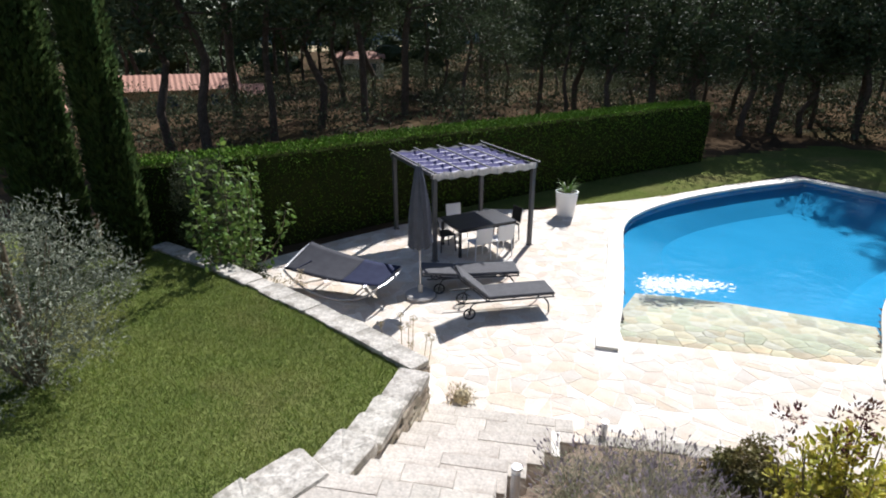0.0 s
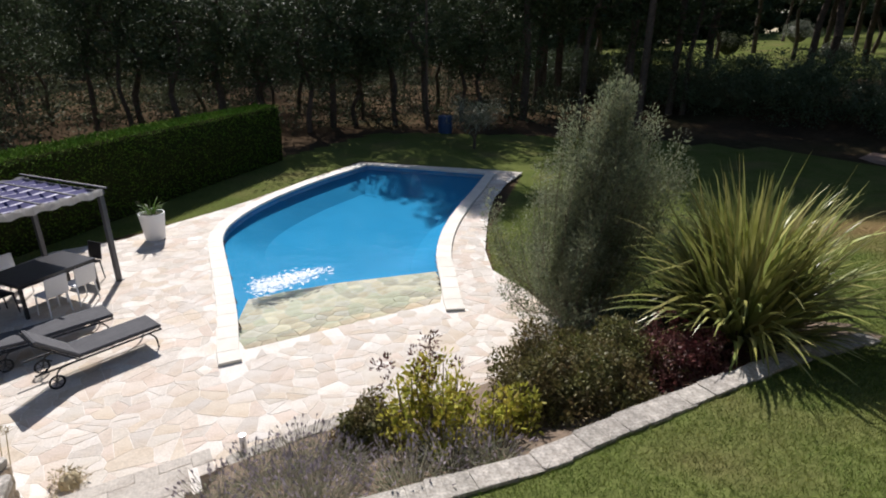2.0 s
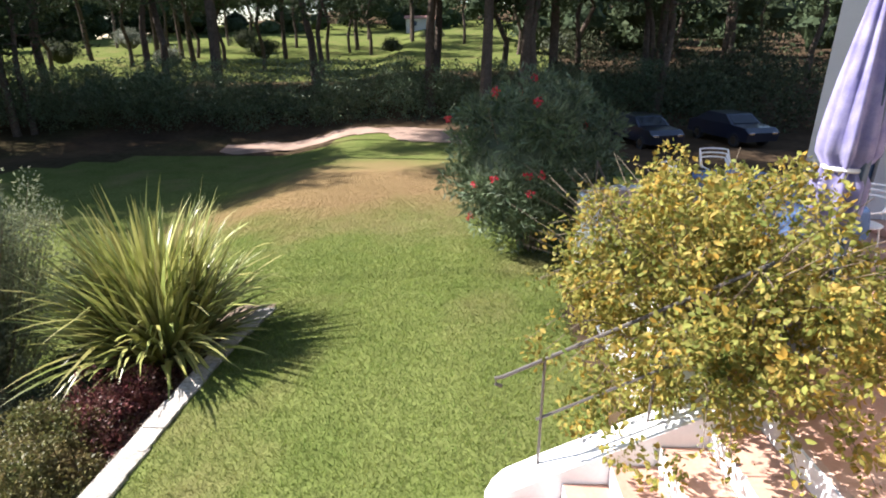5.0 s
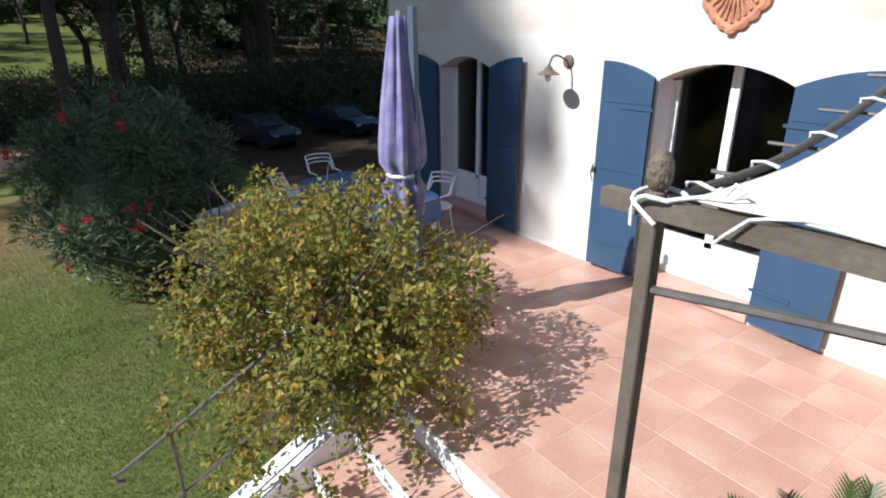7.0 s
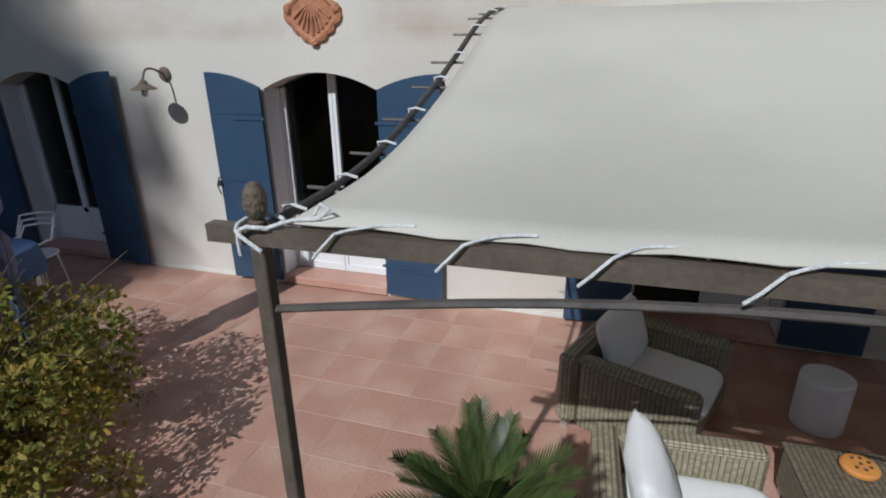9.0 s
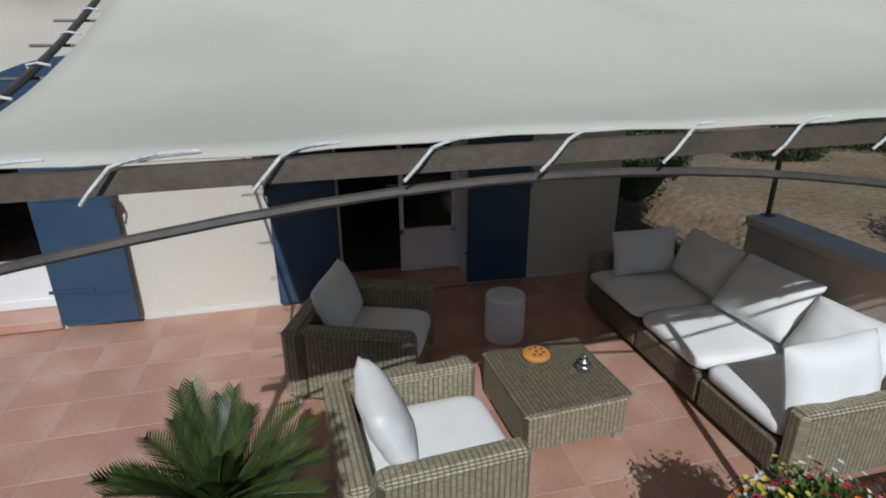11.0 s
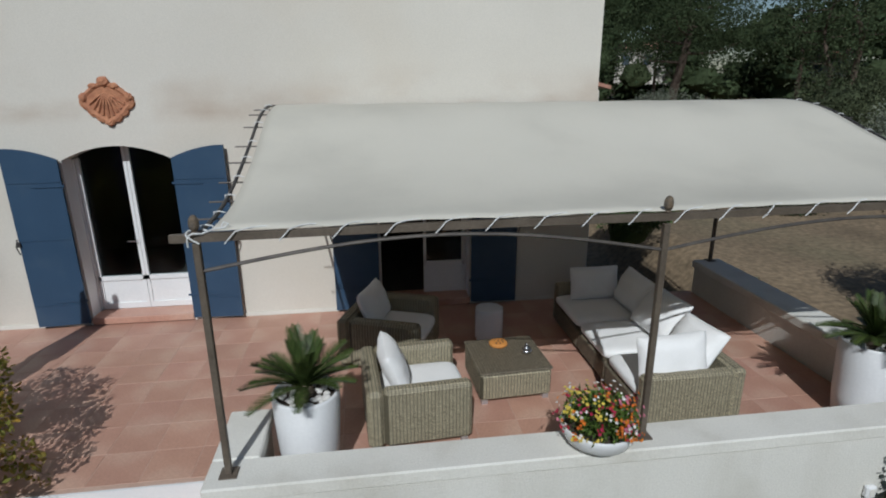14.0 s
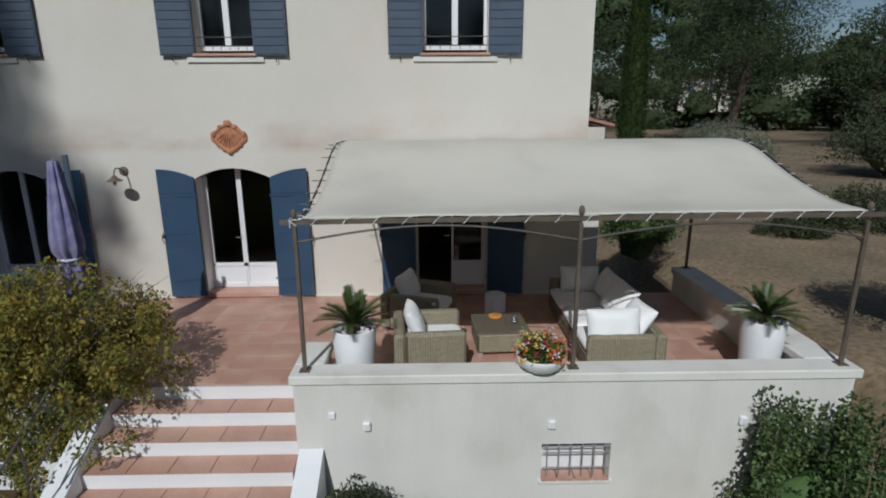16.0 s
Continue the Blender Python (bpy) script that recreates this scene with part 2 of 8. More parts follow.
M["post"] = mat("brown_grey_metal", (0.115, 0.092, 0.07), (0.16, 0.13, 0.10), 0.5, 5, 60, 0.15, 0.15, 70, metal=0.25)
M["bar"] = mat("dark_metal_bar", (0.09, 0.08, 0.075), (0.13, 0.115, 0.10), 0.5, 9, 60, 0.15, metal=0.3)
M["rusty"] = mat("rusty_finial", (0.16, 0.115, 0.07), (0.10, 0.085, 0.07), 0.75, 25, 90, 0.3, 0.6, 60)
M["canvas"] = mat("canopy_canvas", (0.75, 0.717, 0.626), (0.70, 0.668, 0.577), 0.9, 0.7, 120, 0.04, 0.08, 150, thin=0.24, stain=(0.45, 0.43, 0.38), stain_scale=0.7, stain_amt=0.3, spec=0.2)
M["rope"] = mat("white_rope", (0.8, 0.8, 0.78), (0.66, 0.66, 0.64), 0.85, 60, 200, 0.15, 0.5, 150)
M["wicker"] = wicker_mat("wicker", (0.44, 0.39, 0.265), (0.30, 0.265, 0.18), (0.09, 0.078, 0.05))
# Wicker again with shadow-side darkness put into its colours; the table top shares it.
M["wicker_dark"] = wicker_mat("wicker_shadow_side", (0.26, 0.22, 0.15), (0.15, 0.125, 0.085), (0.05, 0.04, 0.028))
M["cushion"] = mat("cushion_cloth", (0.87, 0.865, 0.85), (0.82, 0.815, 0.80), 0.95, 4, 130, 0.05, 0.25, 220)
M["flag"] = mat("pale_flagstone", (0.63, 0.595, 0.54), (0.54, 0.485, 0.415), 0.8, 2.2, 30, 0.12, 0.4, 25, rand=0.07, tints=((1.04, 1.03, 1.01), (0.99, 0.93, 0.87), (1.1, 1.09, 1.08), (0.98, 0.91, 0.81), (0.93, 0.91, 0.89), (1.04, 1.02, 1.0), (1.0, 0.91, 0.86), (1.14, 1.14, 1.14), (0.97, 0.95, 0.92)), stain=(0.60, 0.49, 0.36), stain_scale=1.1, stain_amt=0.55, spec=0.2)
M["flag_far"] = mat("pale_flagstone_far", (0.63, 0.595, 0.54), (0.54, 0.485, 0.415), 0.8, 2.2, 30, 0.12, 0.4, 25, island=0.07, tints=((1.04, 1.03, 1.01), (0.99, 0.93, 0.87), (1.1, 1.09, 1.08), (0.98, 0.91, 0.81), (0.93, 0.91, 0.89), (1.04, 1.02, 1.0), (1.0, 0.91, 0.86), (1.14, 1.14, 1.14), (0.97, 0.95, 0.92)), stain=(0.60, 0.49, 0.36), stain_scale=1.1, stain_amt=0.5, spec=0.2)
M["mortar"] = mat("pale_mortar", (0.75, 0.71, 0.65), (0.69, 0.64, 0.57), 0.95, 5, 60, 0.15, 0.4, 50)
M["coping"] = mat("cream_coping", (0.70, 0.665, 0.585), (0.64, 0.60, 0.51), 0.75, 3, 50, 0.06, 0.2, 60, rand=0.06)
M["liner"] = mat("blue_pool_liner", (0.028, 0.258, 0.465), (0.037, 0.29, 0.51), 0.8, 0.6, 20, 0.05, spec=0.0)
M["beach_joint"] = mat("wet_beach_mortar", (0.50, 0.45, 0.35), (0.43, 0.385, 0.295), 0.6, 5, 40, 0.15)
# Pale blotches: mottled stone plus water shimmer put into the colour.
M["beach"] = mat("wet_beach_stone", (0.56, 0.50, 0.385), (0.42, 0.37, 0.275), 0.7, 3, 40, 0.2, 0.3, 30, rand=0.1, spec=0.1, tints=((1, 1, 1), (0.85, 0.9, 0.8), (1, 0.92, 0.8), (0.8, 0.78, 0.72), (1.1, 1.05, 0.95)), stain=(0.62, 0.58, 0.46), stain_scale=2.2, stain_amt=0.75)
M["water"] = clear_mat("pool_water", (0.94, 0.99, 1.0), 1.33, 0.03, 0.4, 2.6)
M["limestone"] = mat("white_limestone", (0.53, 0.495, 0.435), (0.37, 0.34, 0.29), 0.95, 7, 26, 0.34, 1.0, 11, rand=0.1, stain=(0.13, 0.12, 0.095), stain_scale=4.5, stain_amt=0.85)
M["bed_stone"] = mat("grey_limestone", (0.44, 0.405, 0.35), (0.27, 0.245, 0.205), 0.95, 9, 34, 0.4, 1.0, 14, rand=0.14, stain=(0.12, 0.11, 0.085), stain_scale=7, stain_amt=0.9)
M["step"] = mat("worn_step_stone", (0.54, 0.495, 0.43), (0.43, 0.385, 0.33), 0.9, 3.5, 28, 0.2, 0.7, 18, rand=0.08, stain=(0.30, 0.26, 0.21), stain_scale=3.0, stain_amt=0.55, spec=0.2)
M["wall_stone"] = mat("dry_stone", (0.40, 0.34, 0.25), (0.30, 0.255, 0.19), 0.95, 6, 30, 0.25, 0.9, 18, rand=0.22)
M["foam"] = mat("water_foam_glint", (0.85, 0.88, 0.9), (0.78, 0.83, 0.86), 0.3, 9, 60, 0.05)
M["grass"] = mat("mown_grass", (0.092, 0.116, 0.032), (0.12, 0.138, 0.043), 0.95, 0.9, 14, 0.3, 0.9, 40, stain=(0.17, 0.14, 0.065), stain_scale=0.4, stain_amt=0.75, spec=0.0)
M["blade"] = mat("grass_blades", (0.100, 0.148, 0.025), (0.146, 0.18, 0.036), 0.6, 2.2, 5, 0.25, island=0.5, thin=0.3, spec=0.2, stain=(0.27, 0.225, 0.10), stain_scale=0.4, stain_amt=0.6)
# Earth darkened beyond its litter tone, making up for thin tree shade.
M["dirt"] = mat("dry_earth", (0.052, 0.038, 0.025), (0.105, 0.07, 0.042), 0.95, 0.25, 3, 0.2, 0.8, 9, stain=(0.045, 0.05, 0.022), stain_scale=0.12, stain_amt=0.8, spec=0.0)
M["dry"] = mat("dry_pale_earth", (0.255, 0.187, 0.114), (0.15, 0.11, 0.066), 0.95, 0.5, 9, 0.4, 0.9, 9, stain=(0.14, 0.125, 0.07), stain_scale=0.3, stain_amt=0.7)
M["bed"] = mat("bed_soil", (0.12, 0.085, 0.055), (0.18, 0.13, 0.09), 0.95, 4, 20, 0.3, 0.9, 20)
M["gravel"] = mat("pink_gravel_path", (0.34, 0.23, 0.17), (0.22, 0.148, 0.104), 0.95, 0.8, 12, 0.2, 0.5, 20)
M["bark"] = mat("pine_bark", (0.075, 0.058, 0.045), (0.12, 0.09, 0.07), 0.95, 4, 16, 0.35, 1.0, 9, spec=0.1)
M["wood_twig"] = mat("twig", (0.14, 0.105, 0.07), (0.2, 0.16, 0.11), 0.9, 8, 40, 0.2, 0.4)
M["pine"] = mat("pine_needles", (0.045, 0.063, 0.029), (0.068, 0.092, 0.044), 0.7, 0.8, 6, 0.2, island=0.35, thin=0.2, spec=0.1)
M["cypress"] = mat("cypress_leaf", (0.038, 0.065, 0.022), (0.058, 0.088, 0.027), 0.75, 1.5, 8, 0.2, island=0.35, thin=0.4, spec=0.1)
M["hedge"] = mat("hedge_leaf", (0.09, 0.18, 0.018), (0.125, 0.215, 0.026), 0.85, 1.2, 8, 0.2, island=0.35, thin=0.0, spec=0.1)
# Near-black core colour: the shade between the hedge leaves is put into it.
M["hedge_inner"] = mat("hedge_inner_shade", (0.02, 0.028, 0.008), (0.03, 0.035, 0.012), 0.95, 4, 20, 0.3, spec=0.0)
M["scrub"] = mat("scrub_leaf", (0.056, 0.068, 0.035), (0.088, 0.102, 0.055), 0.75, 0.5, 5, 0.2, island=0.4, thin=0.2, spec=0.1)
M["green_leaf"] = mat("green_leaf", (0.10, 0.17, 0.035), (0.14, 0.21, 0.05), 0.55, 2, 8, 0.15, island=0.35, thin=0.3, spec=0.2)
M["olive_leaf"] = mat("olive_leaf", (0.15, 0.17, 0.115), (0.22, 0.235, 0.18), 0.6, 2, 8, 0.15, island=0.4, thin=0.15, spec=0.2)
M["grey_leaf"] = mat("grey_shrub_leaf", (0.163, 0.189, 0.102), (0.254, 0.273, 0.168), 0.7, 1.5, 8, 0.15, island=0.4, thin=0.35, spec=0.2)
M["dark_leaf"] = mat("dark_bush_leaf", (0.12, 0.13, 0.04), (0.16, 0.115, 0.05), 0.5, 2.0, 6, 0.2, island=0.45, thin=0.2, spec=0.2)
M["red_leaf"] = mat("red_bush_leaf", (0.13, 0.035, 0.035), (0.09, 0.05, 0.035), 0.5, 2.5, 6, 0.2, island=0.45, thin=0.2, spec=0.2)
M["yellow_leaf"] = mat("yellow_shrub_leaf", (0.46, 0.40, 0.06), (0.30, 0.32, 0.055), 0.55, 2.2, 6, 0.15, island=0.4, thin=0.3, spec=0.2)
M["vine_leaf"] = mat("yellowing_vine_leaf", (0.41, 0.325, 0.095), (0.175, 0.195, 0.06), 0.6, 2.0, 7, 0.15, island=0.26, thin=0.42, spec=0.15, tints=((0.75, 0.88, 0.7), (1, 1, 0.95), (0.6, 0.74, 0.55), (1.08, 0.98, 0.85), (0.7, 0.84, 0.65), (1.12, 1.05, 0.85), (0.9, 0.95, 0.8), (0.98, 0.68, 0.45)))
M["lavender"] = mat("lavender_spike", (0.40, 0.35, 0.385), (0.27, 0.235, 0.25), 0.8, 4, 20, 0.2, island=0.4, thin=0.3, spec=0.2)
M["lavender_stem"] = mat("lavender_stem", (0.30, 0.28, 0.20), (0.40, 0.37, 0.29), 0.8, 4, 20, 0.2, island=0.35, thin=0.3, spec=0.2)
M["flax"] = mat("flax_blade", (0.19, 0.215, 0.048), (0.36, 0.35, 0.12), 0.35, 1.5, 6, 0.15, island=0.55, thin=0.2, spec=0.2)
M["oleander"] = mat("oleander_leaf", (0.09, 0.13, 0.062), (0.14, 0.175, 0.10), 0.5, 2, 8, 0.15, island=0.4, thin=0.15, spec=0.2)
M["ivy_leaf"] = mat("ivy_leaf", (0.055, 0.095, 0.03), (0.095, 0.14, 0.045), 0.45, 2, 8, 0.15, island=0.4, thin=0.15, spec=0.3)
M["red_flower"] = mat("red_flower", (0.55, 0.03, 0.045), (0.62, 0.06, 0.08), 0.6, 8, 30, 0.1, island=0.2, thin=0.25, spec=0.2)
M["cycad"] = mat("cycad_leaf", (0.042, 0.066, 0.018), (0.066, 0.092, 0.026), 0.4, 4, 20, 0.15, island=0.3, thin=0.12, spec=0.2)
M["straw"] = mat("dry_stalk", (0.45, 0.38, 0.24), (0.36, 0.30, 0.18), 0.9, 6, 30, 0.15)
for key, c in dict(orange=(0.70, 0.20, 0.02), crimson=(0.45, 0.03, 0.07), pink=(0.65, 0.22, 0.30), petal_white=(0.82, 0.80, 0.76), petal_yellow=(0.75, 0.60, 0.10)).items():
    M[key] = mat("petal_" + key, c, rough=0.7, thin=0.25, island=0.2)
M["pebble"] = mat("white_pebble", (0.72, 0.70, 0.66), (0.58, 0.56, 0.52), 0.7, 20, 60, 0.1, island=0.15)
M["soil"] = mat("pot_soil", (0.05, 0.04, 0.03), (0.08, 0.06, 0.045), 0.95, 20, 60, 0.2, 0.6)
M["black_metal"] = mat("black_metal", (0.02, 0.02, 0.022), (0.035, 0.035, 0.037), 0.4, 10, 60, 0.1, metal=0.3)
M["grey_pad"] = mat("grey_lounger_pad", (0.062, 0.062, 0.067), (0.08, 0.08, 0.086), 0.9, 6, 120, 0.08, 0.2, 200)
M["black_table"] = mat("black_table_top", (0.018, 0.018, 0.022), (0.03, 0.03, 0.034), 0.3, 5, 60, 0.1)
M["grey_brolly"] = mat("grey_umbrella_cloth", (0.10, 0.11, 0.14), (0.08, 0.088, 0.112), 0.9, 5, 120, 0.06, 0.15, 180, thin=0.1, spec=0.2)
M["base_stone"] = mat("grey_concrete_base", (0.42, 0.40, 0.37), (0.34, 0.32, 0.30), 0.9, 6, 50, 0.12, 0.3)
M["sling"] = mat("grey_sling_cloth", (0.05, 0.051, 0.06), (0.038, 0.039, 0.047), 0.9, 5, 150, 0.05, 0.1, 200, thin=0.02, spec=0.2)
M["navy"] = mat("navy_cloth", (0.016, 0.02, 0.05), (0.022, 0.028, 0.062), 0.9, 6, 120, 0.08, thin=0.05, spec=0.2)
M["silver"] = mat("brushed_steel", (0.62, 0.62, 0.64), (0.55, 0.55, 0.57), 0.25, 8, 60, 0.05, metal=1.0)
M["alu"] = mat("pale_tube", (0.55, 0.55, 0.56), (0.48, 0.48, 0.5), 0.35, 8, 60, 0.05, metal=0.7)
M["pergola_post"] = mat("pergola_grey_post", (0.075, 0.075, 0.08), (0.10, 0.10, 0.105), 0.55, 5, 60, 0.1, metal=0.2)
M["pergola_cloth"] = striped_mat("pergola_striped_cloth", (0.05, 0.048, 0.15), (0.62, 0.60, 0.72), 0.217, 1, share=0.74)
M["valance"] = mat("pale_valance_cloth", (0.62, 0.60, 0.58), (0.55, 0.53, 0.52), 0.9, 5, 100, 0.05, thin=0.2, spec=0.2)
M["lilac_edge"] = mat("lilac_umbrella_cloth", (0.18, 0.165, 0.33), (0.32, 0.30, 0.44), 0.9, 7, 80, 0.08, thin=0.15, spec=0.2)
M["blue_cloth"] = mat("blue_table_cloth", (0.055, 0.105, 0.22), (0.07, 0.125, 0.25), 0.85, 5, 90, 0.06)
M["orange_cork"] = mat("orange_clay_dish", (0.62, 0.27, 0.06), (0.56, 0.23, 0.05), 0.7, 15, 60, 0.08)
M["roof_tile"] = mat("clay_roof_tile", (0.42, 0.23, 0.155), (0.34, 0.185, 0.125), 0.9, 4, 12, 0.25, 0.4, island=0.25)
M["ochre"] = mat("ochre_house_wall", (0.55, 0.36, 0.20), (0.48, 0.32, 0.18), 0.9, 1, 20, 0.1)
M["pale_wall"] = mat("pale_house_wall", (0.62, 0.58, 0.52), (0.56, 0.52, 0.46), 0.9, 1, 20, 0.1)
M["car"] = mat("dark_blue_car_paint", (0.012, 0.016, 0.03), (0.014, 0.018, 0.034), 0.3, 2, 60, 0.02, coat=0.8)
M["car_glass"] = mat("car_glass", (0.01, 0.012, 0.015), rough=0.08, grain=0)
M["tyre"] = mat("tyre_rubber", (0.02, 0.02, 0.02), rough=0.9)
# Blue-grey distance haze is put into the hill colour.
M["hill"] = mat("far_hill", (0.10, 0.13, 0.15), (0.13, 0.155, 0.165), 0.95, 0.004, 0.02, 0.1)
M["blue_box"] = mat("blue_plastic", (0.02, 0.06, 0.16), rough=0.5)


def dry_patch(m, centre, radius, col):
    """A scorched patch in the grass, ragged at its rim."""
    nt = m.node_tree
    n, l = nt.nodes, nt.links
    tc, vm, ns, add, mr, mx = (n.new(k) for k in ("ShaderNodeTexCoord", "ShaderNodeMapping", "ShaderNodeTexNoise", "ShaderNodeMath", "ShaderNodeMapRange", "ShaderNodeMix"))
    ln = n.new("ShaderNodeVectorMath")
    ln.operation, mx.data_type = "LENGTH", "RGBA"
    vm.vector_type = "TEXTURE"
    vm.inputs["Location"].default_value, vm.inputs["Scale"].default_value = centre, radius
    ns.inputs["Scale"].default_value, ns.inputs["Detail"].default_value = 0.5, 8
    l.new(tc.outputs["Object"], vm.inputs[0]), l.new(tc.outputs["Object"], ns.inputs["Vector"]), l.new(vm.outputs[0], ln.inputs[0])
    l.new(ln.outputs["Value"], add.inputs[0]), l.new(ns.outputs["Fac"], add.inputs[1])
    mr.inputs["From Min"].default_value, mr.inputs["From Max"].default_value = 1.75, 1.0
    mr.inputs["To Max"].default_value = 0.85
    l.new(add.outputs[0], mr.inputs["Value"]), l.new(mr.outputs[0], mx.inputs["Factor"])
    mx.inputs["B"].default_value = (*col, 1)
    for sock in [k.to_socket for k in list(n["Principled BSDF"].inputs["Base Color"].links)]:
        old = sock.links[0].from_socket
        l.new(old, mx.inputs["A"])
        l.new(mx.outputs["Result"], sock)
    for k in [nd for nd in n if nd.type == "BSDF_TRANSLUCENT"]:
        l.new(mx.outputs["Result"], k.inputs["Color"])


for key in ("grass", "blade"):
    dry_patch(M[key], (18.8, 2.4, -1.7), (4.6, 6.0, 30), (0.215, 0.14, 0.072))


# ---- building blocks ----
def vf_join(*items):
    V, F, k = [], [], 0
    for v, f in items:
        V += [tuple(p) for p in v]
        F += [tuple(i + k for i in q) for q in f]
        k += len(v)
    return V, F


def vf_move(vf, m):
    return [tuple(m @ Vector(p)) for p in vf[0]], vf[1]


def mesh_of(name, vf, material, smooth=False):
    me = bpy.data.meshes.new(name)
    me.from_pydata([tuple(map(float, p)) for p in vf[0]], [], vf[1])
    me.materials.append(material)
    if smooth:
        me.polygons.foreach_set("use_smooth", [True] * len(me.polygons))
    me.update()
    return me


BASE = [Vector((0, 0, 0))]  # where the set in hand has its zero
HOUSE_ZERO = Vector((0.28, -0.10, 0.41))


def part(name, vf, material, parent=None, label="", smooth=False, at=None):
    """Links vertices and faces (or a mesh) as ONE mesh object under a thing or a part."""
    me = vf if isinstance(vf, bpy.types.Mesh) else mesh_of(name, vf, material, smooth)
    ob = new(name, me)
    if parent is not None:
        ob.parent = parent
    else:
        at = Matrix.Translation(BASE[0]) @ (at or Matrix())
    if at is not None:
        ob.matrix_local = at
    if label:
        ob["label"] = label
    return ob


def thing(name, label, category, m=None, group="", kind=""):
    ob = new(name)
    ob.empty_display_size = 0.2
    ob.matrix_world = Matrix.Translation(BASE[0]) @ (m or Matrix())
    return tagged(ob, label, category, group, kind)


def box(x0, x1, y0, y1, z0, z1, r=0.0):
    bm = bmesh.new()
    bmesh.ops.create_cube(bm, size=1.0)
    for v in bm.verts:
        v.co = ((x0 + x1) / 2 + v.co.x * (x1 - x0), (y0 + y1) / 2 + v.co.y * (y1 - y0), (z0 + z1) / 2 + v.co.z * (z1 - z0))
    if r:
        bmesh.ops.bevel(bm, geom=list(bm.edges), offset=r, segments=1, affect="EDGES")
    bm.verts.index_update()
    out = [tuple(v.co) for v in bm.verts], [tuple(v.index for v in f.verts) for f in bm.faces]
    bm.free()
    return out


def prism(poly, z0, z1, inset=0.0, drop=0.0):
    """An upright prism on a polygon; its top may be drawn in and down at the rim."""
    n = len(poly)
    cx, cy = sum(p[0] for p in poly) / n, sum(p[1] for p in poly) / n
    V = [(x, y, z0) for x, y in poly] + [(x, y, z1 - drop) for x, y in poly]
    F = [tuple(range(n - 1, -1, -1))] + [(i, (i + 1) % n, n + (i + 1) % n, n + i) for i in range(n)]
    if inset:
        for x, y in poly:
            d = math.hypot(x - cx, y - cy) or 1
            k = max(0.3, 1 - inset / d)
            V.append((cx + (x - cx) * k, cy + (y - cy) * k, z1))
        F += [(n + i, n + (i + 1) % n, 2 * n + (i + 1) % n, 2 * n + i) for i in range(n)] + [tuple(range(2 * n, 3 * n))]
    else:
        F.append(tuple(range(n, 2 * n)))
    return V, F


def tube(path, r, sides=8, r2=None, closed=False):
    """A round bar along a path, from radius r to r2."""
    P = [Vector(p) for p in path]
    n = len(P)
    V, F = [], []
    up = Vector((0.13, 0.27, 1)).normalized()
    for i, p in enumerate(P):
        a, b = (P[i - 1], P[(i + 1) % n]) if closed else (P[max(i - 1, 0)], P[min(i + 1, n - 1)])
        d = (b - a).normalized()
        s = d.cross(up)
        s = s.normalized() if s.length > 1e-4 else Vector((1, 0, 0))
        w = s.cross(d)
        rr = r + ((r2 if r2 is not None else r) - r) * i / max(1, n - 1)
        for k in range(sides):
            t = 2 * math.pi * k / sides
            V.append(p + (s * math.cos(t) + w * math.sin(t)) * rr)
    m = n if closed else n - 1
    for i in range(m):
        for k in range(sides):
            a, b = i * sides, ((i + 1) % n) * sides
            F.append((a + k, a + (k + 1) % sides, b + (k + 1) % sides, b + k))
    if not closed:
        F += [tuple(range(sides - 1, -1, -1)), tuple(range((n - 1) * sides, n * sides))]
    return [tuple(v) for v in V], F


def lathe(profile, sides=24, cap=True):
    V, F = [], []
    for r, z in profile:
        V += [(r * math.cos(2 * math.pi * k / sides), r * math.sin(2 * math.pi * k / sides), z) for k in range(sides)]
    for i in range(len(profile) - 1):
        for k in range(sides):
            a, b = i * sides, (i + 1) * sides
            F.append((a + k, a + (k + 1) % sides, b + (k + 1) % sides, b + k))
    if cap:
        F += [tuple(range(sides - 1, -1, -1)), tuple(range((len(profile) - 1) * sides, len(profile) * sides))]
    return V, F


def pillow(a, b, c, e1=0.35, e2=0.3, nu=14, nv=24, plump=0.0):
    """A stuffed cushion: a rounded block with soft sides."""
    def sp(v, e):
        return math.copysign(abs(v) ** e, v)
    V, F = [], []
    for i in range(nu + 1):
        t = -math.pi / 2 + math.pi * i / nu
        for j in range(nv):
            p = 2 * math.pi * j / nv
            x, y, z = sp(math.cos(t), e1) * sp(math.cos(p), e2), sp(math.cos(t), e1) * sp(math.sin(p), e2), sp(math.sin(t), e1 + 0.3)
            k = 1 - plump * (x * x + y * y) / 2
            V.append((a * x, b * y, c * z * k))
    for i in range(nu):
        for j in range(nv):
            F.append((i * nv + j, i * nv + (j + 1) % nv, (i + 1) * nv + (j + 1) % nv, (i + 1) * nv + j))
    return V, F


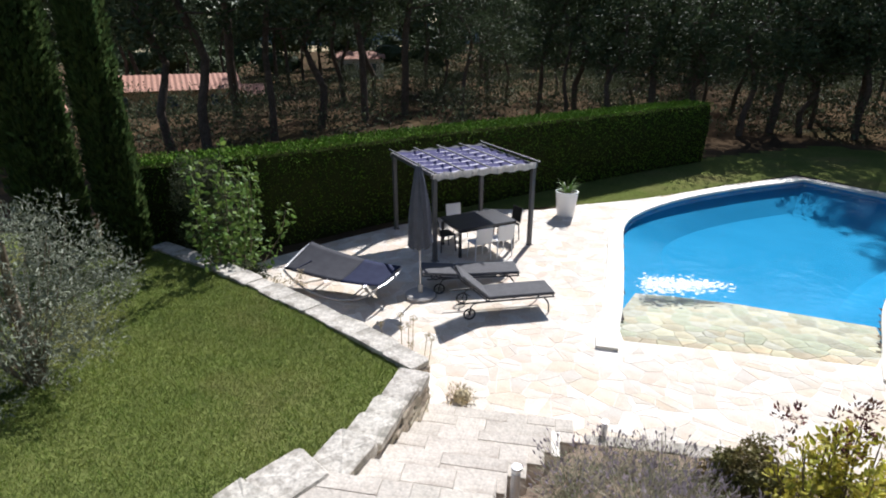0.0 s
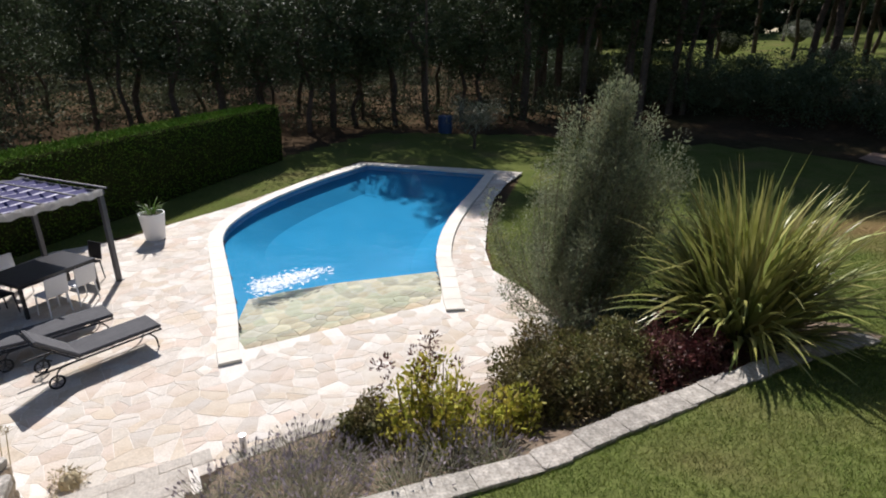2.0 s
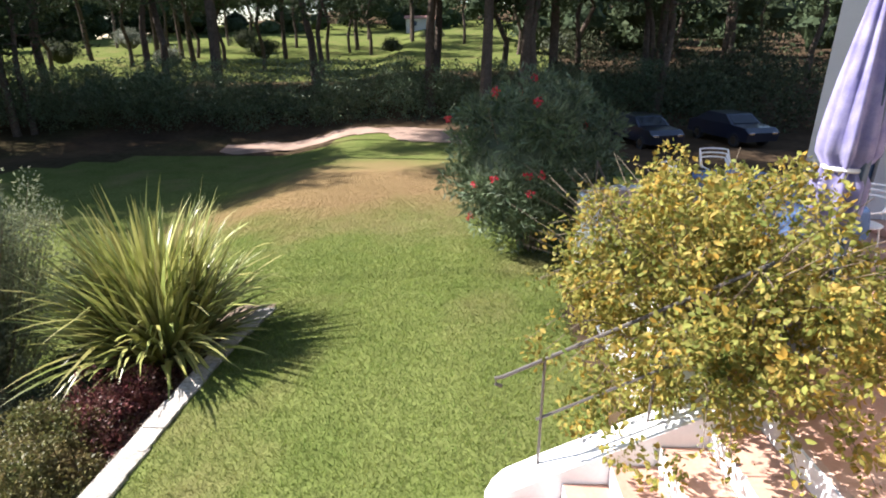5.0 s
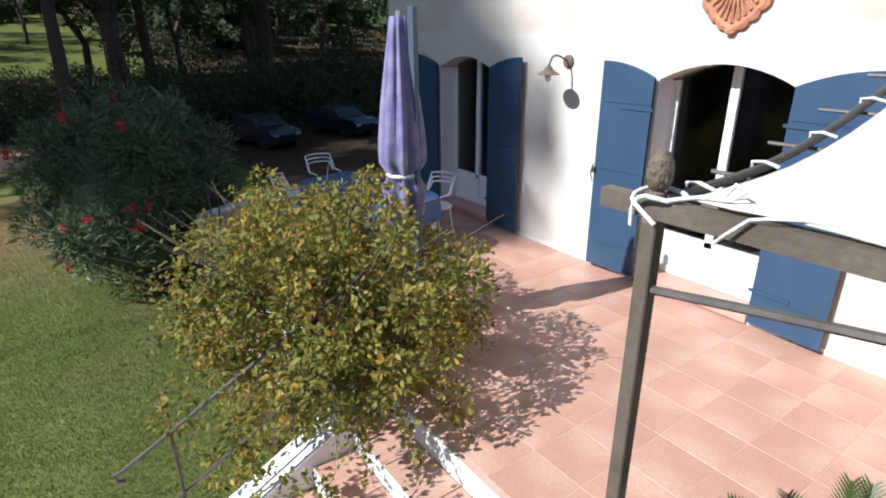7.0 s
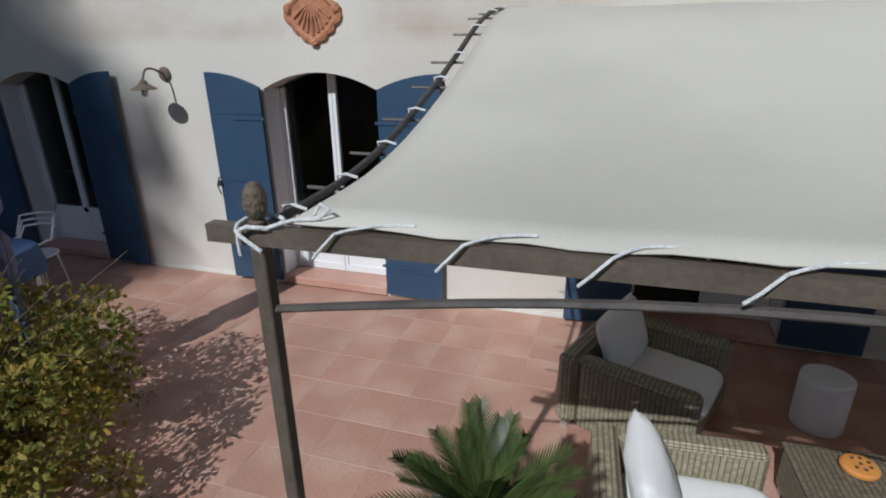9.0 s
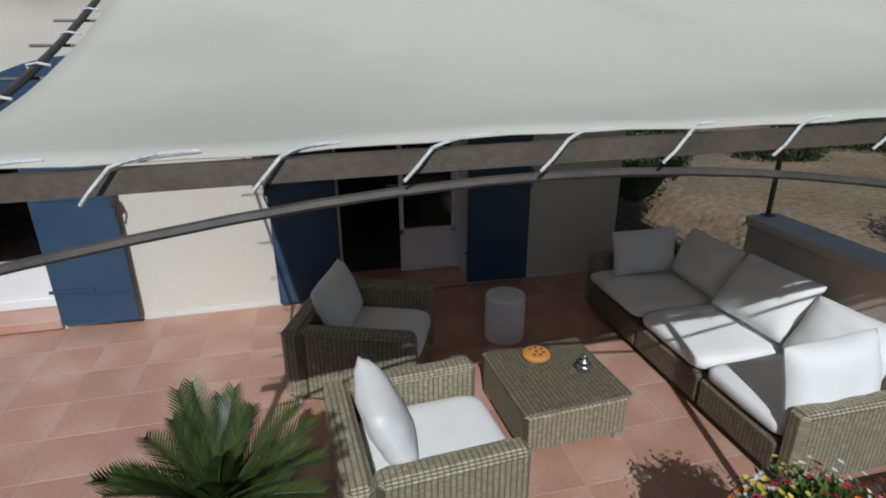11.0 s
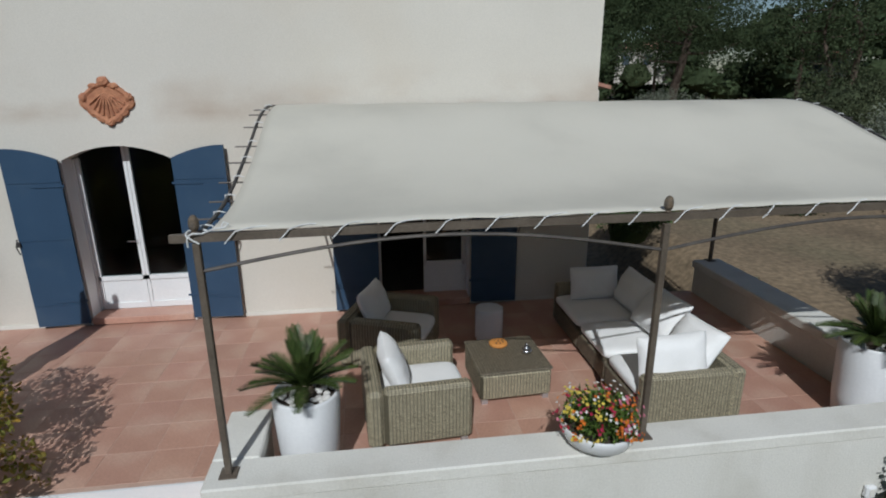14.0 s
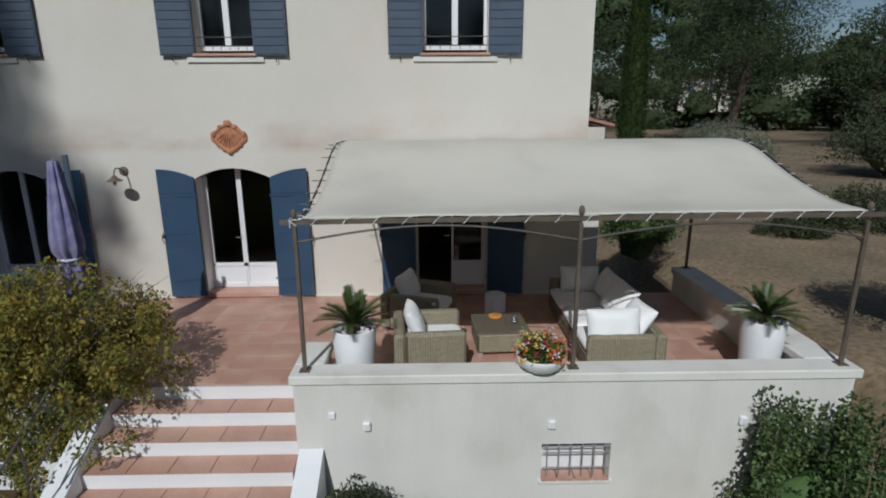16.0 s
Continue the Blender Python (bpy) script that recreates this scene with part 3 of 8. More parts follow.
def square_cushion(a, b, c, n=14):
    """A stuffed square pillow standing on edge, thick along x, with drawn-out corners."""
    V, F = [], []
    for side in (-1, 1):
        for i in range(n + 1):
            for j in range(n + 1):
                u, v = 2 * i / n - 1, 2 * j / n - 1
                th = a * max(0.0, (1 - abs(u) ** 3.2) * (1 - abs(v) ** 3.2)) ** 0.6 + 0.006
                crease = 0.014 * noise.noise(Vector((u * 2.2, v * 2.2, side * 3 + b * 9)))
                V.append((side * (th + crease * (th > 0.02)), b * u * (1 - 0.05 * (1 - v * v) - 0.04 * (u * v) ** 6), c * v * (1 - 0.05 * (1 - u * u) - 0.04 * (u * v) ** 6)))
    m = (n + 1) ** 2
    for i in range(n):
        for j in range(n):
            q = (i * (n + 1) + j, i * (n + 1) + j + 1, (i + 1) * (n + 1) + j + 1, (i + 1) * (n + 1) + j)
            F += [q, tuple(m + k for k in q[::-1])]
    rim = [i * (n + 1) for i in range(n)] + [n * (n + 1) + j for j in range(n)] + [i * (n + 1) + n for i in range(n, 0, -1)] + list(range(n, 0, -1))
    F += [(rim[k], rim[(k + 1) % len(rim)], m + rim[(k + 1) % len(rim)], m + rim[k]) for k in range(len(rim))]
    return V, F


def smooth_line(pts, step):
    """Points every step metres on a soft curve through pts."""
    P = [np.array(p, float) for p in pts]
    P = [2 * P[0] - P[1], *P, 2 * P[-1] - P[-2]]
    out = []
    for i in range(1, len(P) - 2):
        a, b, c, d = P[i - 1 : i + 3]
        n = max(1, int(np.linalg.norm(c - b) / step))
        for k in range(n):
            t = k / n
            out.append(0.5 * (2 * b + (c - a) * t + (2 * a - 5 * b + 4 * c - d) * t**2 + (3 * b - a - 3 * c + d) * t**3))
    return out + [P[-2]]


def inside(poly, x, y):
    hit, j = False, len(poly) - 1
    for i in range(len(poly)):
        (xi, yi), (xj, yj) = poly[i][:2], poly[j][:2]
        if (yi > y) != (yj > y) and x < (xj - xi) * (y - yi) / (yj - yi) + xi:
            hit = not hit
        j = i
    return hit


def inside_np(poly, P):
    """The same test for an array of points."""
    hit = np.zeros(len(P), bool)
    Q = np.array([p[:2] for p in poly], float)
    for (xi, yi), (xj, yj) in zip(Q, np.roll(Q, 1, 0)):
        cross = (yi > P[:, 1]) != (yj > P[:, 1])
        hit ^= cross & (P[:, 0] < (xj - xi) * (P[:, 1] - yi) / ((yj - yi) or 1e-9) + xi)
    return hit


def clip(poly, nx, ny, d):
    """Keeps the part of a convex polygon where nx * x + ny * y <= d."""
    out = []
    for i, p in enumerate(poly):
        q = poly[(i + 1) % len(poly)]
        a, b = nx * p[0] + ny * p[1] - d, nx * q[0] + ny * q[1] - d
        if a <= 0:
            out.append(p)
        if a * b < 0:
            t = a / (a - b)
            out.append((p[0] + (q[0] - p[0]) * t, p[1] + (q[1] - p[1]) * t))
    return out


def crazy_paving(seeds, region, gap):
    """Stones of irregular shape round the seeds, held inside the region by its nearer edges."""
    S = np.array(seeds)
    cells = []
    for x, y in seeds:
        d2 = (S[:, 0] - x) ** 2 + (S[:, 1] - y) ** 2
        poly = [(x - 1.2, y - 1.2), (x + 1.2, y - 1.2), (x + 1.2, y + 1.2), (x - 1.2, y + 1.2)]
        for k in np.argsort(d2)[1:18]:
            nx, ny = S[k, 0] - x, S[k, 1] - y
            ln = math.hypot(nx, ny)
            poly = clip(poly, nx / ln, ny / ln, (nx * (x + S[k, 0]) + ny * (y + S[k, 1])) / 2 / ln - gap / 2)
            if len(poly) < 3:
                break
        for i in range(len(region)):
            (ax, ay), (bx, by) = region[i][:2], region[(i + 1) % len(region)][:2]
            ex, ey = bx - ax, by - ay
            ln = math.hypot(ex, ey)
            if ln < 1e-6:
                continue
            t = min(1, max(0, ((x - ax) * ex + (y - ay) * ey) / ln**2))
            if math.hypot(x - ax - t * ex, y - ay - t * ey) < 0.9 and len(poly) > 2:
                nx, ny = ey / ln, -ex / ln
                if nx * (x - ax) + ny * (y - ay) > 0:
                    nx, ny = -nx, -ny
                poly = clip(poly, nx, ny, nx * ax + ny * ay - gap / 2)
        if len(poly) > 2:
            cells.append(poly)
    return cells


def leaf_mesh(name, pts, nrm, size, material, rng, slim=0.45, jitter=0.8, droop=0.0, six=False, vary=0.35, fold=0.18):
    """Many leaves as one mesh: each a folded blade at a point, facing roughly along nrm."""
    pts, nrm = np.asarray(pts, float), np.asarray(nrm, float)
    n = len(pts)
    d = nrm + rng.normal(0, jitter, (n, 3))
    d[:, 2] -= droop
    d /= np.linalg.norm(d, axis=1, keepdims=True) + 1e-9
    a = rng.normal(0, 1, (n, 3))
    s = np.cross(d, a)
    s /= np.linalg.norm(s, axis=1, keepdims=True) + 1e-9
    w = np.cross(s, d)
    L = (size * (1 + rng.uniform(-vary, vary, n)))[:, None]
    W = L * slim / 2
    if six:
        V = np.stack([pts, pts + d * L * 0.35 + s * W + w * L * fold * 0.5, pts + d * L * 0.72 + s * W * 0.75 + w * L * fold * 0.2, pts + d * L - w * L * fold * 0.6,
                      pts + d * L * 0.72 - s * W * 0.75 + w * L * fold * 0.2, pts + d * L * 0.35 - s * W + w * L * fold * 0.5], 1).reshape(-1, 3)
        base = np.arange(n)[:, None] * 6
        F = np.stack([base + [0, 1, 2, 3], base + [0, 3, 4, 5]], 1).reshape(-1, 4)
    else:
        V = np.stack([pts, pts + d * L * 0.45 + s * W + w * L * fold, pts + d * L, pts + d * L * 0.45 - s * W + w * L * fold], 1).reshape(-1, 3)
        base = np.arange(n)[:, None] * 4
        F = base + [0, 1, 2, 3]
    return fast_mesh(name, V, F, material)


def fast_mesh(name, V, F, material):
    me = bpy.data.meshes.new(name)
    V, F = np.ascontiguousarray(V, dtype=np.float32), np.ascontiguousarray(F, dtype=np.int32)
    k = F.shape[1]
    me.vertices.add(len(V))
    me.vertices.foreach_set("co", V.ravel())
    me.loops.add(F.size)
    me.loops.foreach_set("vertex_index", F.ravel())
    me.polygons.add(len(F))
    me.polygons.foreach_set("loop_start", np.arange(len(F), dtype=np.int32) * k)
    me.update(calc_edges=True)
    me.materials.append(material)
    return me


def clumps(rng, centres, per, radius, flat=1.0):
    """Points and outward directions on loose balls round the centres."""
    centres = np.asarray(centres, float)
    c = np.repeat(centres, per, 0)
    d = rng.normal(0, 1, (len(c), 3))
    d /= np.linalg.norm(d, axis=1, keepdims=True)
    r = radius * rng.uniform(0.35, 1.0, (len(c), 1)) ** 0.5
    off = d * r
    off[:, 2] *= flat
    return c + off, d


def ellipsoid_shell(rng, n, c, rad, lo=0.6):
    d = rng.normal(0, 1, (n, 3))
    d /= np.linalg.norm(d, axis=1, keepdims=True)
    return np.array(c) + d * np.array(rad) * rng.uniform(lo, 1.0, (n, 1)), d


def lumpy(c, rad, rng, seg=16, rough=0.12):
    """A closed uneven body, the dark inside of a crown."""
    V, F = [], []
    off = rng.uniform(0, 50)
    for i in range(seg // 2 + 1):
        t = -math.pi / 2 + math.pi * i / (seg // 2)
        for j in range(seg):
            p = 2 * math.pi * j / seg
            d = Vector((math.cos(t) * math.cos(p), math.cos(t) * math.sin(p), math.sin(t)))
            k = 1 + rough * 2 * noise.noise(d * 2.2 + Vector((off, 0, 0)))
            V.append((c[0] + rad[0] * d.x * k, c[1] + rad[1] * d.y * k, c[2] + rad[2] * d.z * k))
    for i in range(seg // 2):
        for j in range(seg):
            F.append((i * seg + j, i * seg + (j + 1) % seg, (i + 1) * seg + (j + 1) % seg, (i + 1) * seg + j))
    return V, F


def add_core(me, vf):
    """Joins a closed body into a leaf mesh."""
    bm = bmesh.new()
    bm.from_mesh(me)
    vs = [bm.verts.new(p) for p in vf[0]]
    for f in vf[1]:
        bm.faces.new([vs[i] for i in f])
    bm.to_mesh(me)
    bm.free()
    return me


# ---- large structure ----
TERRACE, LAWN, DECK, WALL_Y = 0.0, -2.02, -2.79, -5.98
POOL_L = smooth_line([(1.50, 8.95), (1.74, 10.4), (1.97, 12.4), (2.13, 14.0), (2.33, 15.4), (2.92, 16.7), (4.3, 18.35), (6.6, 20.2), (9.4, 21.95)], 0.42)
POOL_R = smooth_line([(13.0, 18.05), (11.3, 16.3), (9.67, 14.7), (8.4, 13.35), (7.45, 12.15), (6.72, 11.0), (6.2, 9.9), (5.68, 8.85)], 0.42)
POOL = [tuple(p) for p in POOL_L] + [tuple(p) for p in POOL_R]
LEFT_LAWN = [(-1.52, 6.28), (-2.68, 7.06), (-4.05, 7.84), (-5.25, 8.5), (-6.95, 9.3), (-8.3, 9.85), (-12, 10.5), (-16, 9), (-16, -1), (-2.2, -1), (-2.2, 3.3), (-1.95, 3.7), (-1.7, 4.3), (-1.6, 5.2)]
DECK_POLY = [(-1.2, 6.2), (0.8, 6.12), (2.4, 6.1), (4.6, 5.75), (6.4, 6.1), (7.3, 6.9), (7.56, 8.5), (7.55, 9.76), (8.15, 10.95), (8.99, 12.12), (10.0, 13.5), (11.18, 14.9),
             (12.8, 16.4), (14.5, 17.6), (13.75, 18.5), (9.45, 22.75), (6.5, 20.85), (4.1, 19.0), (2.85, 18.2), (1.2, 17.35), (0.0, 16.55), (-1.7, 16.35), (-3.7, 14.6),
             (-5.2, 12.9), (-6.3, 11.45), (-7.0, 10.2), (-6.9, 9.5), (-4.9, 8.62), (-2.45, 7.22), (-1.3, 6.45)]


def soft(t):
    t = min(1.0, max(0.0, t))
    return t * t * (3 - 2 * t)


def lawn_height(x, y):
    """The lawn falls from the stairs to the pool, and levels out far off."""
    z = -0.84 - 0.169 * (min(6.3, max(-0.7, y)) + 0.7)
    return z + (-2.0 - z) * min(1.0, max(0.0, (x - 6) / 21))


BED_X, BED_Y = (0.5, 1.47, 2.18, 3.29, 4.2, 5.06, 6.16, 7.45, 8.38, 8.91, 9.6), (3.45, 3.38, 3.23, 3.01, 3.0, 2.96, 2.91, 2.85, 2.71, 2.61, 2.6)


def bed_height(y):
    return -1.52 - 1.2 * min(1.0, max(0.0, (y - 2.95) / 3.15))


def ground_height(x, y):
    """The lie of the land."""
    low = DECK - 0.06
    far = math.hypot(x, y)
    z = lawn_height(x, y)
    if inside(LEFT_LAWN, x, y):
        z += 0.02 * noise.noise(Vector((x * 0.4, y * 0.4, 0))) - 0.03
    else:
        z += (low - z) * soft((y - 4.2) / 5.0)
        if max(-0.1, -0.1 + 0.45 * (y - 4.15)) < x < 9.5 and float(np.interp(x, BED_X, BED_Y)) < y < 9 - 0.3 * max(0, x - 7):
            z = min(z, bed_height(y))
        if (-2.3 < x <= max(-0.1, -0.1 + 0.45 * (y - 4.15)) and 3.3 < y < 6.6) or (x < -1.5 and y > 6.0):
            z = low
        if inside(DECK_POLY, x, y):
            z = low - 0.03
    # dry ground beside the house stands higher
    z += soft((-5.3 - x) / 1.2) * soft((1.5 - y) / 4.5) * (0.09 - z)
    # the land rises beyond the path and falls away behind the hedge
    z += (2.2 * soft((x - 35) / 7) + 0.07 * max(0.0, x - 42)) * soft((105 - y) / 50)
    z -= 0.05 * max(0.0, -x - 10) * soft((y + 2) / 12)
    if far > 14 and not inside(DECK_POLY, x, y):
        z += 0.18 * noise.noise(Vector((x * 0.11, y * 0.11, 3))) * soft((far - 14) / 14)
    return z


def grid_axis(a, b, fine_a, fine_b, fine, far):
    line = list(np.arange(fine_a, fine_b + 1e-6, fine))
    s, v = fine, fine_b
    while v < b:
        s = min(s * 1.14, far)
        v += s
        line.append(v)
    s, v = fine, fine_a
    while v > a:
        s = min(s * 1.14, far)
        v -= s
        line.insert(0, v)
    return line


PATH_LINE = smooth_line([(31.6, 12.6), (32.4, 8), (32.7, 4.5), (31.0, 1.2), (28.6, -1.5), (27.6, -3.2)], 0.4)
RIGHT_LAWN = [(-2.2, -1), (1.0, -2), (9.0, -2.2), (13.5, -6), (22, -7), (29.8, -6), (31.8, 0), (30.8, 5), (29.6, 10.5), (29, 16), (20, 26), (13, 29.5), (6, 25.5), (-3.0, 16.9), (-4.2, 14.6), (-1.7, 16.35),
              (2.85, 18.2), (9.45, 22.9), (13.9, 18.5), (14.5, 17.6), (8.99, 12.12), (7.55, 9.76), (7.56, 8.2), (8.2, 6.4), (9.4, 3.4), (9.25, 2.5), (8.91, 2.61), (7.45, 2.85), (5.06, 2.96), (3.29, 3.01), (1.47, 3.38), (0.6, 3.5), (0.0, 3.35), (-2.2, 3.3)]
MEADOW = [(44, 64), (44, 34), (46, 10), (48, -8), (80, -16), (150, -12), (150, 110), (90, 120)]
gx = grid_axis(-420, 420, -8.0, 16.0, 0.15, 28)
gy = grid_axis(-420, 420, -3.0, 24.0, 0.15, 28)
G_HEIGHT = {}
for j, y in enumerate(gy):
    for i, x in enumerate(gx):
        G_HEIGHT[i, j] = ground_height(x, y)
sheets = {"ground": [], "dry_ground": [], "lawn": [], "meadow": [], "planting_bed": []}
for j in range(len(gy) - 1):
    for i in range(len(gx) - 1):
        x, y = (gx[i] + gx[i + 1]) / 2, (gy[j] + gy[j + 1]) / 2
        if inside(POOL, x, y) or (1.2 < x < 6 and 8.6 < y < 9.2):
            continue
        if inside(LEFT_LAWN, x, y) or inside(RIGHT_LAWN, x, y):
            key = "lawn"
        elif inside(MEADOW, x, y):
            key = "meadow"
        elif -0.3 < x < 10.6 and 2.4 < y < 7.5:
            key = "planting_bed"
        elif x < -2 and y < 3:
            key = "dry_ground"
        else:
            key = "ground"
        sheets[key].append((i, j))
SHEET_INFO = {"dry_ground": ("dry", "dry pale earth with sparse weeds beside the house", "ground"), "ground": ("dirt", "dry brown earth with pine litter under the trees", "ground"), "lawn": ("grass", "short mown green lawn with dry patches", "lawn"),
              "meadow": ("grass", "sunlit green lawn beyond the dark hedge", "lawn"),
              "planting_bed": ("bed", "dark soil of the sloping planting bed", "planting bed")}
for key, cells in sheets.items():
    ids, V, F = {}, [], []
    for i, j in cells:
        q = []
        for a, b in ((i, j), (i + 1, j), (i + 1, j + 1), (i, j + 1)):
            if (a, b) not in ids:
                ids[a, b] = len(V)
                V.append((gx[a], gy[b], G_HEIGHT[a, b]))
            q.append(ids[a, b])
        F.append(tuple(q))
    m_key, label, cat = SHEET_INFO[key]
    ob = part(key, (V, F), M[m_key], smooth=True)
    tagged(ob, label, cat, kind="structure")


BASE[0] = HOUSE_ZERO
# house wall with openings: strips between the breaks, arched heads in short steps
def arch_top(x, xa, xb, spring, rise):
    t = (x - (xa + xb) / 2) / ((xb - xa) / 2)
    return spring + rise * (1 - t * t)


OPENINGS = [  # x0, x1, sill, spring, rise
    (2.53, 3.83, 0.06, 2.19, 0.17), (6.40, 7.62, 0.06, 2.17, 0.17), (-1.28, 0.00, 0.06, 2.19, 0.17),
    (2.62, 3.56, 4.23, 5.75, 0.0), (-1.24, -0.17, 4.23, 5.75, 0.0), (6.65, 7.6, 4.23, 5.75, 0.0)]
HX0, HX1, HTOP, HBACK = -3.0, 9.12, 6.7, -15.0


def wall_strips(x0, x1, zb, zt, yf, yb, openings):
    xs = {x0, x1}
    for a, b, s, sp, ri in openings:
        xs |= {a, b} | ({a + (b - a) * k / 12 for k in range(13)} if ri else set())
    xs = sorted(xs)
    out = []
    for a, b in zip(xs, xs[1:]):
        mid, spans = (a + b) / 2, [(zb, zb, None)]
        solid, low = [], (zb, zb)
        for o in sorted((o for o in openings if o[0] < mid < o[1]), key=lambda o: o[2]):
            solid.append((low, (o[2], o[2])))
            low = (arch_top(a, *o[:2], *o[3:]), arch_top(b, *o[:2], *o[3:]))
        solid.append((low, (zt, zt)))
        for (la, lb), (ta, tb) in solid:
            V = [(a, yf, la), (b, yf, lb), (b, yb, lb), (a, yb, la), (a, yf, ta), (b, yf, tb), (b, yb, tb), (a, yb, ta)]
            out.append((V, [(0, 3, 2, 1), (4, 5, 6, 7), (0, 1, 5, 4), (2, 3, 7, 6), (1, 2, 6, 5), (3, 0, 4, 7)]))
    V, F = vf_join(*out)
    ids, W = {}, []
    for p in V:
        k = tuple(round(c, 4) for c in p)
        if k not in ids:
            ids[k] = len(W)
            W.append(p)
    return W, [tuple(ids[tuple(round(c, 4) for c in V[i])] for i in f) for f in F]


house = thing("house", "cream rendered two-storey country house with blue shutters", "house", kind="structure")
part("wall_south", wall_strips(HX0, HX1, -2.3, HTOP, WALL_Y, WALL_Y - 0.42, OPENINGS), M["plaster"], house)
part("wall_west", box(HX0, HX0 + 0.4, HBACK, WALL_Y - 0.42, -2.3, HTOP), M["plaster"], house)
part("wall_east", box(HX1 - 0.4, HX1, HBACK, WALL_Y - 0.42, -2.3, HTOP), M["plaster"], house)
part("wall_north", box(HX0 + 0.4, HX1 - 0.4, HBACK, HBACK + 0.4, -2.3, HTOP), M["plaster"], house)
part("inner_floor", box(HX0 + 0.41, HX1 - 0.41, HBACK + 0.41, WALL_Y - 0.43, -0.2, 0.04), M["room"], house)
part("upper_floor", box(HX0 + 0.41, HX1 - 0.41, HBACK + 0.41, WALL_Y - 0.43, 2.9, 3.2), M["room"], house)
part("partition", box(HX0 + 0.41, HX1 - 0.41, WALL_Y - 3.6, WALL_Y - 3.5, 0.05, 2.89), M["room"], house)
part("roof", ([(HX0 - 0.5, WALL_Y + 0.45, HTOP), (HX1 + 0.5, WALL_Y + 0.45, HTOP), (HX1 + 0.5, HBACK - 0.45, HTOP), (HX0 - 0.5, HBACK - 0.45, HTOP),
               (HX0 - 0.5, (WALL_Y + HBACK) / 2, HTOP + 1.7), (HX1 + 0.5, (WALL_Y + HBACK) / 2, HTOP + 1.7)],
              [(0, 1, 5, 4), (2, 3, 4, 5), (1, 2, 5), (3, 0, 4), (3, 2, 1, 0)]), M["roof_tile"], house)
# lean-to at the far corner
part("lean_to_wall", box(-4.0, HX0 - 0.003, -11.4, -8.3, -0.5, 2.93), M["plaster"], house)
part("lean_to_roof", ([(-4.18, -8.22, 2.94), (HX0, -8.22, 3.22), (HX0, -11.6, 3.22), (-4.18, -11.6, 2.94), (-4.18, -8.22, 3.0), (HX0, -8.22, 3.28), (HX0, -11.6, 3.28), (-4.18, -11.6, 3.0)],
                      [(3, 2, 1, 0), (4, 5, 6, 7), (0, 1, 5, 4), (1, 2, 6, 5), (2, 3, 7, 6), (3, 0, 4, 7)]), M["roof_tile"], house)

# terrace: a solid base, its tiles come last in the file
base_poly = [(-4.72, -5.98), (-4.72, -2.17), (1.02, -2.17), (1.02, -2.62), (3.58, -2.62), (3.6, -2.3), (9.2, -2.5), (9.6, -3.2), (9.6, -5.98)]
terrace_floor = part("terrace_floor", prism(base_poly[::-1], -2.2, -0.002), M["grout"])
tagged(terrace_floor, "terracotta tiled terrace floor in front of the house", "terrace", kind="structure")
tw = thing("terrace_wall", "white rendered retaining wall of the terrace", "garden wall", kind="structure")
edge = [(3.85, -2.29), (9.23, -2.48), (9.68, -3.2), (9.68, -5.95)]
for (xa, ya), (xb, yb) in zip(edge, edge[1:]):
    ln = math.hypot(xb - xa, yb - ya)
    ox, oy = 0.16 * (yb - ya) / ln, -0.16 * (xb - xa) / ln
    part("wall_face", prism([(xa, ya), (xb - (xb - xa) * 0.004 / ln, yb), (xb + ox, yb + oy), (xa + ox, ya + oy)][::-1], -2.0, 0.06), M["white"], tw)
skirt = part("terrace_skirting", box(-3.0, 9.1, -5.978, -5.965, 0.0, 0.05), M["cap"])
tagged(skirt, "narrow pale skirting line at the foot of the house wall", "skirting", kind="structure")

parapet = thing("terrace_parapet", "pale rendered terrace wall with a flat capping", "garden wall", kind="structure")
GW = (-2.37, -1.56, -0.88, -0.41)
GL = [(GW[0], GW[1], GW[2], GW[3], 0.0)]
part("front_wall", wall_strips(-5.1, 1.27, -2.3, 0.388, -1.90, -2.16, GL), M["parapet"], parapet)
part("return_wall", box(1.0, 1.27, -2.8, -2.163, -0.3, 0.388), M["parapet"], parapet)
part("side_wall", box(-5.07, -4.73, -5.95, -2.163, -2.2, 0.388), M["parapet"], parapet)
part("front_cap", box(-5.17, 1.31, -2.19, -1.875, 0.39, 0.5, 0.012), M["cap"], parapet)
part("return_cap", box(0.97, 1.31, -2.82, -2.193, 0.39, 0.5, 0.012), M["cap"], parapet)
part("side_cap", box(-5.12, -4.69, -5.97, -2.193, 0.39, 0.5, 0.012), M["cap"], parapet)
# Solid block behind the bars, its dark colour standing in for cellar shade.
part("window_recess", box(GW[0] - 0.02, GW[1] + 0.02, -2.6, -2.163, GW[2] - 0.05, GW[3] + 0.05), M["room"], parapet)

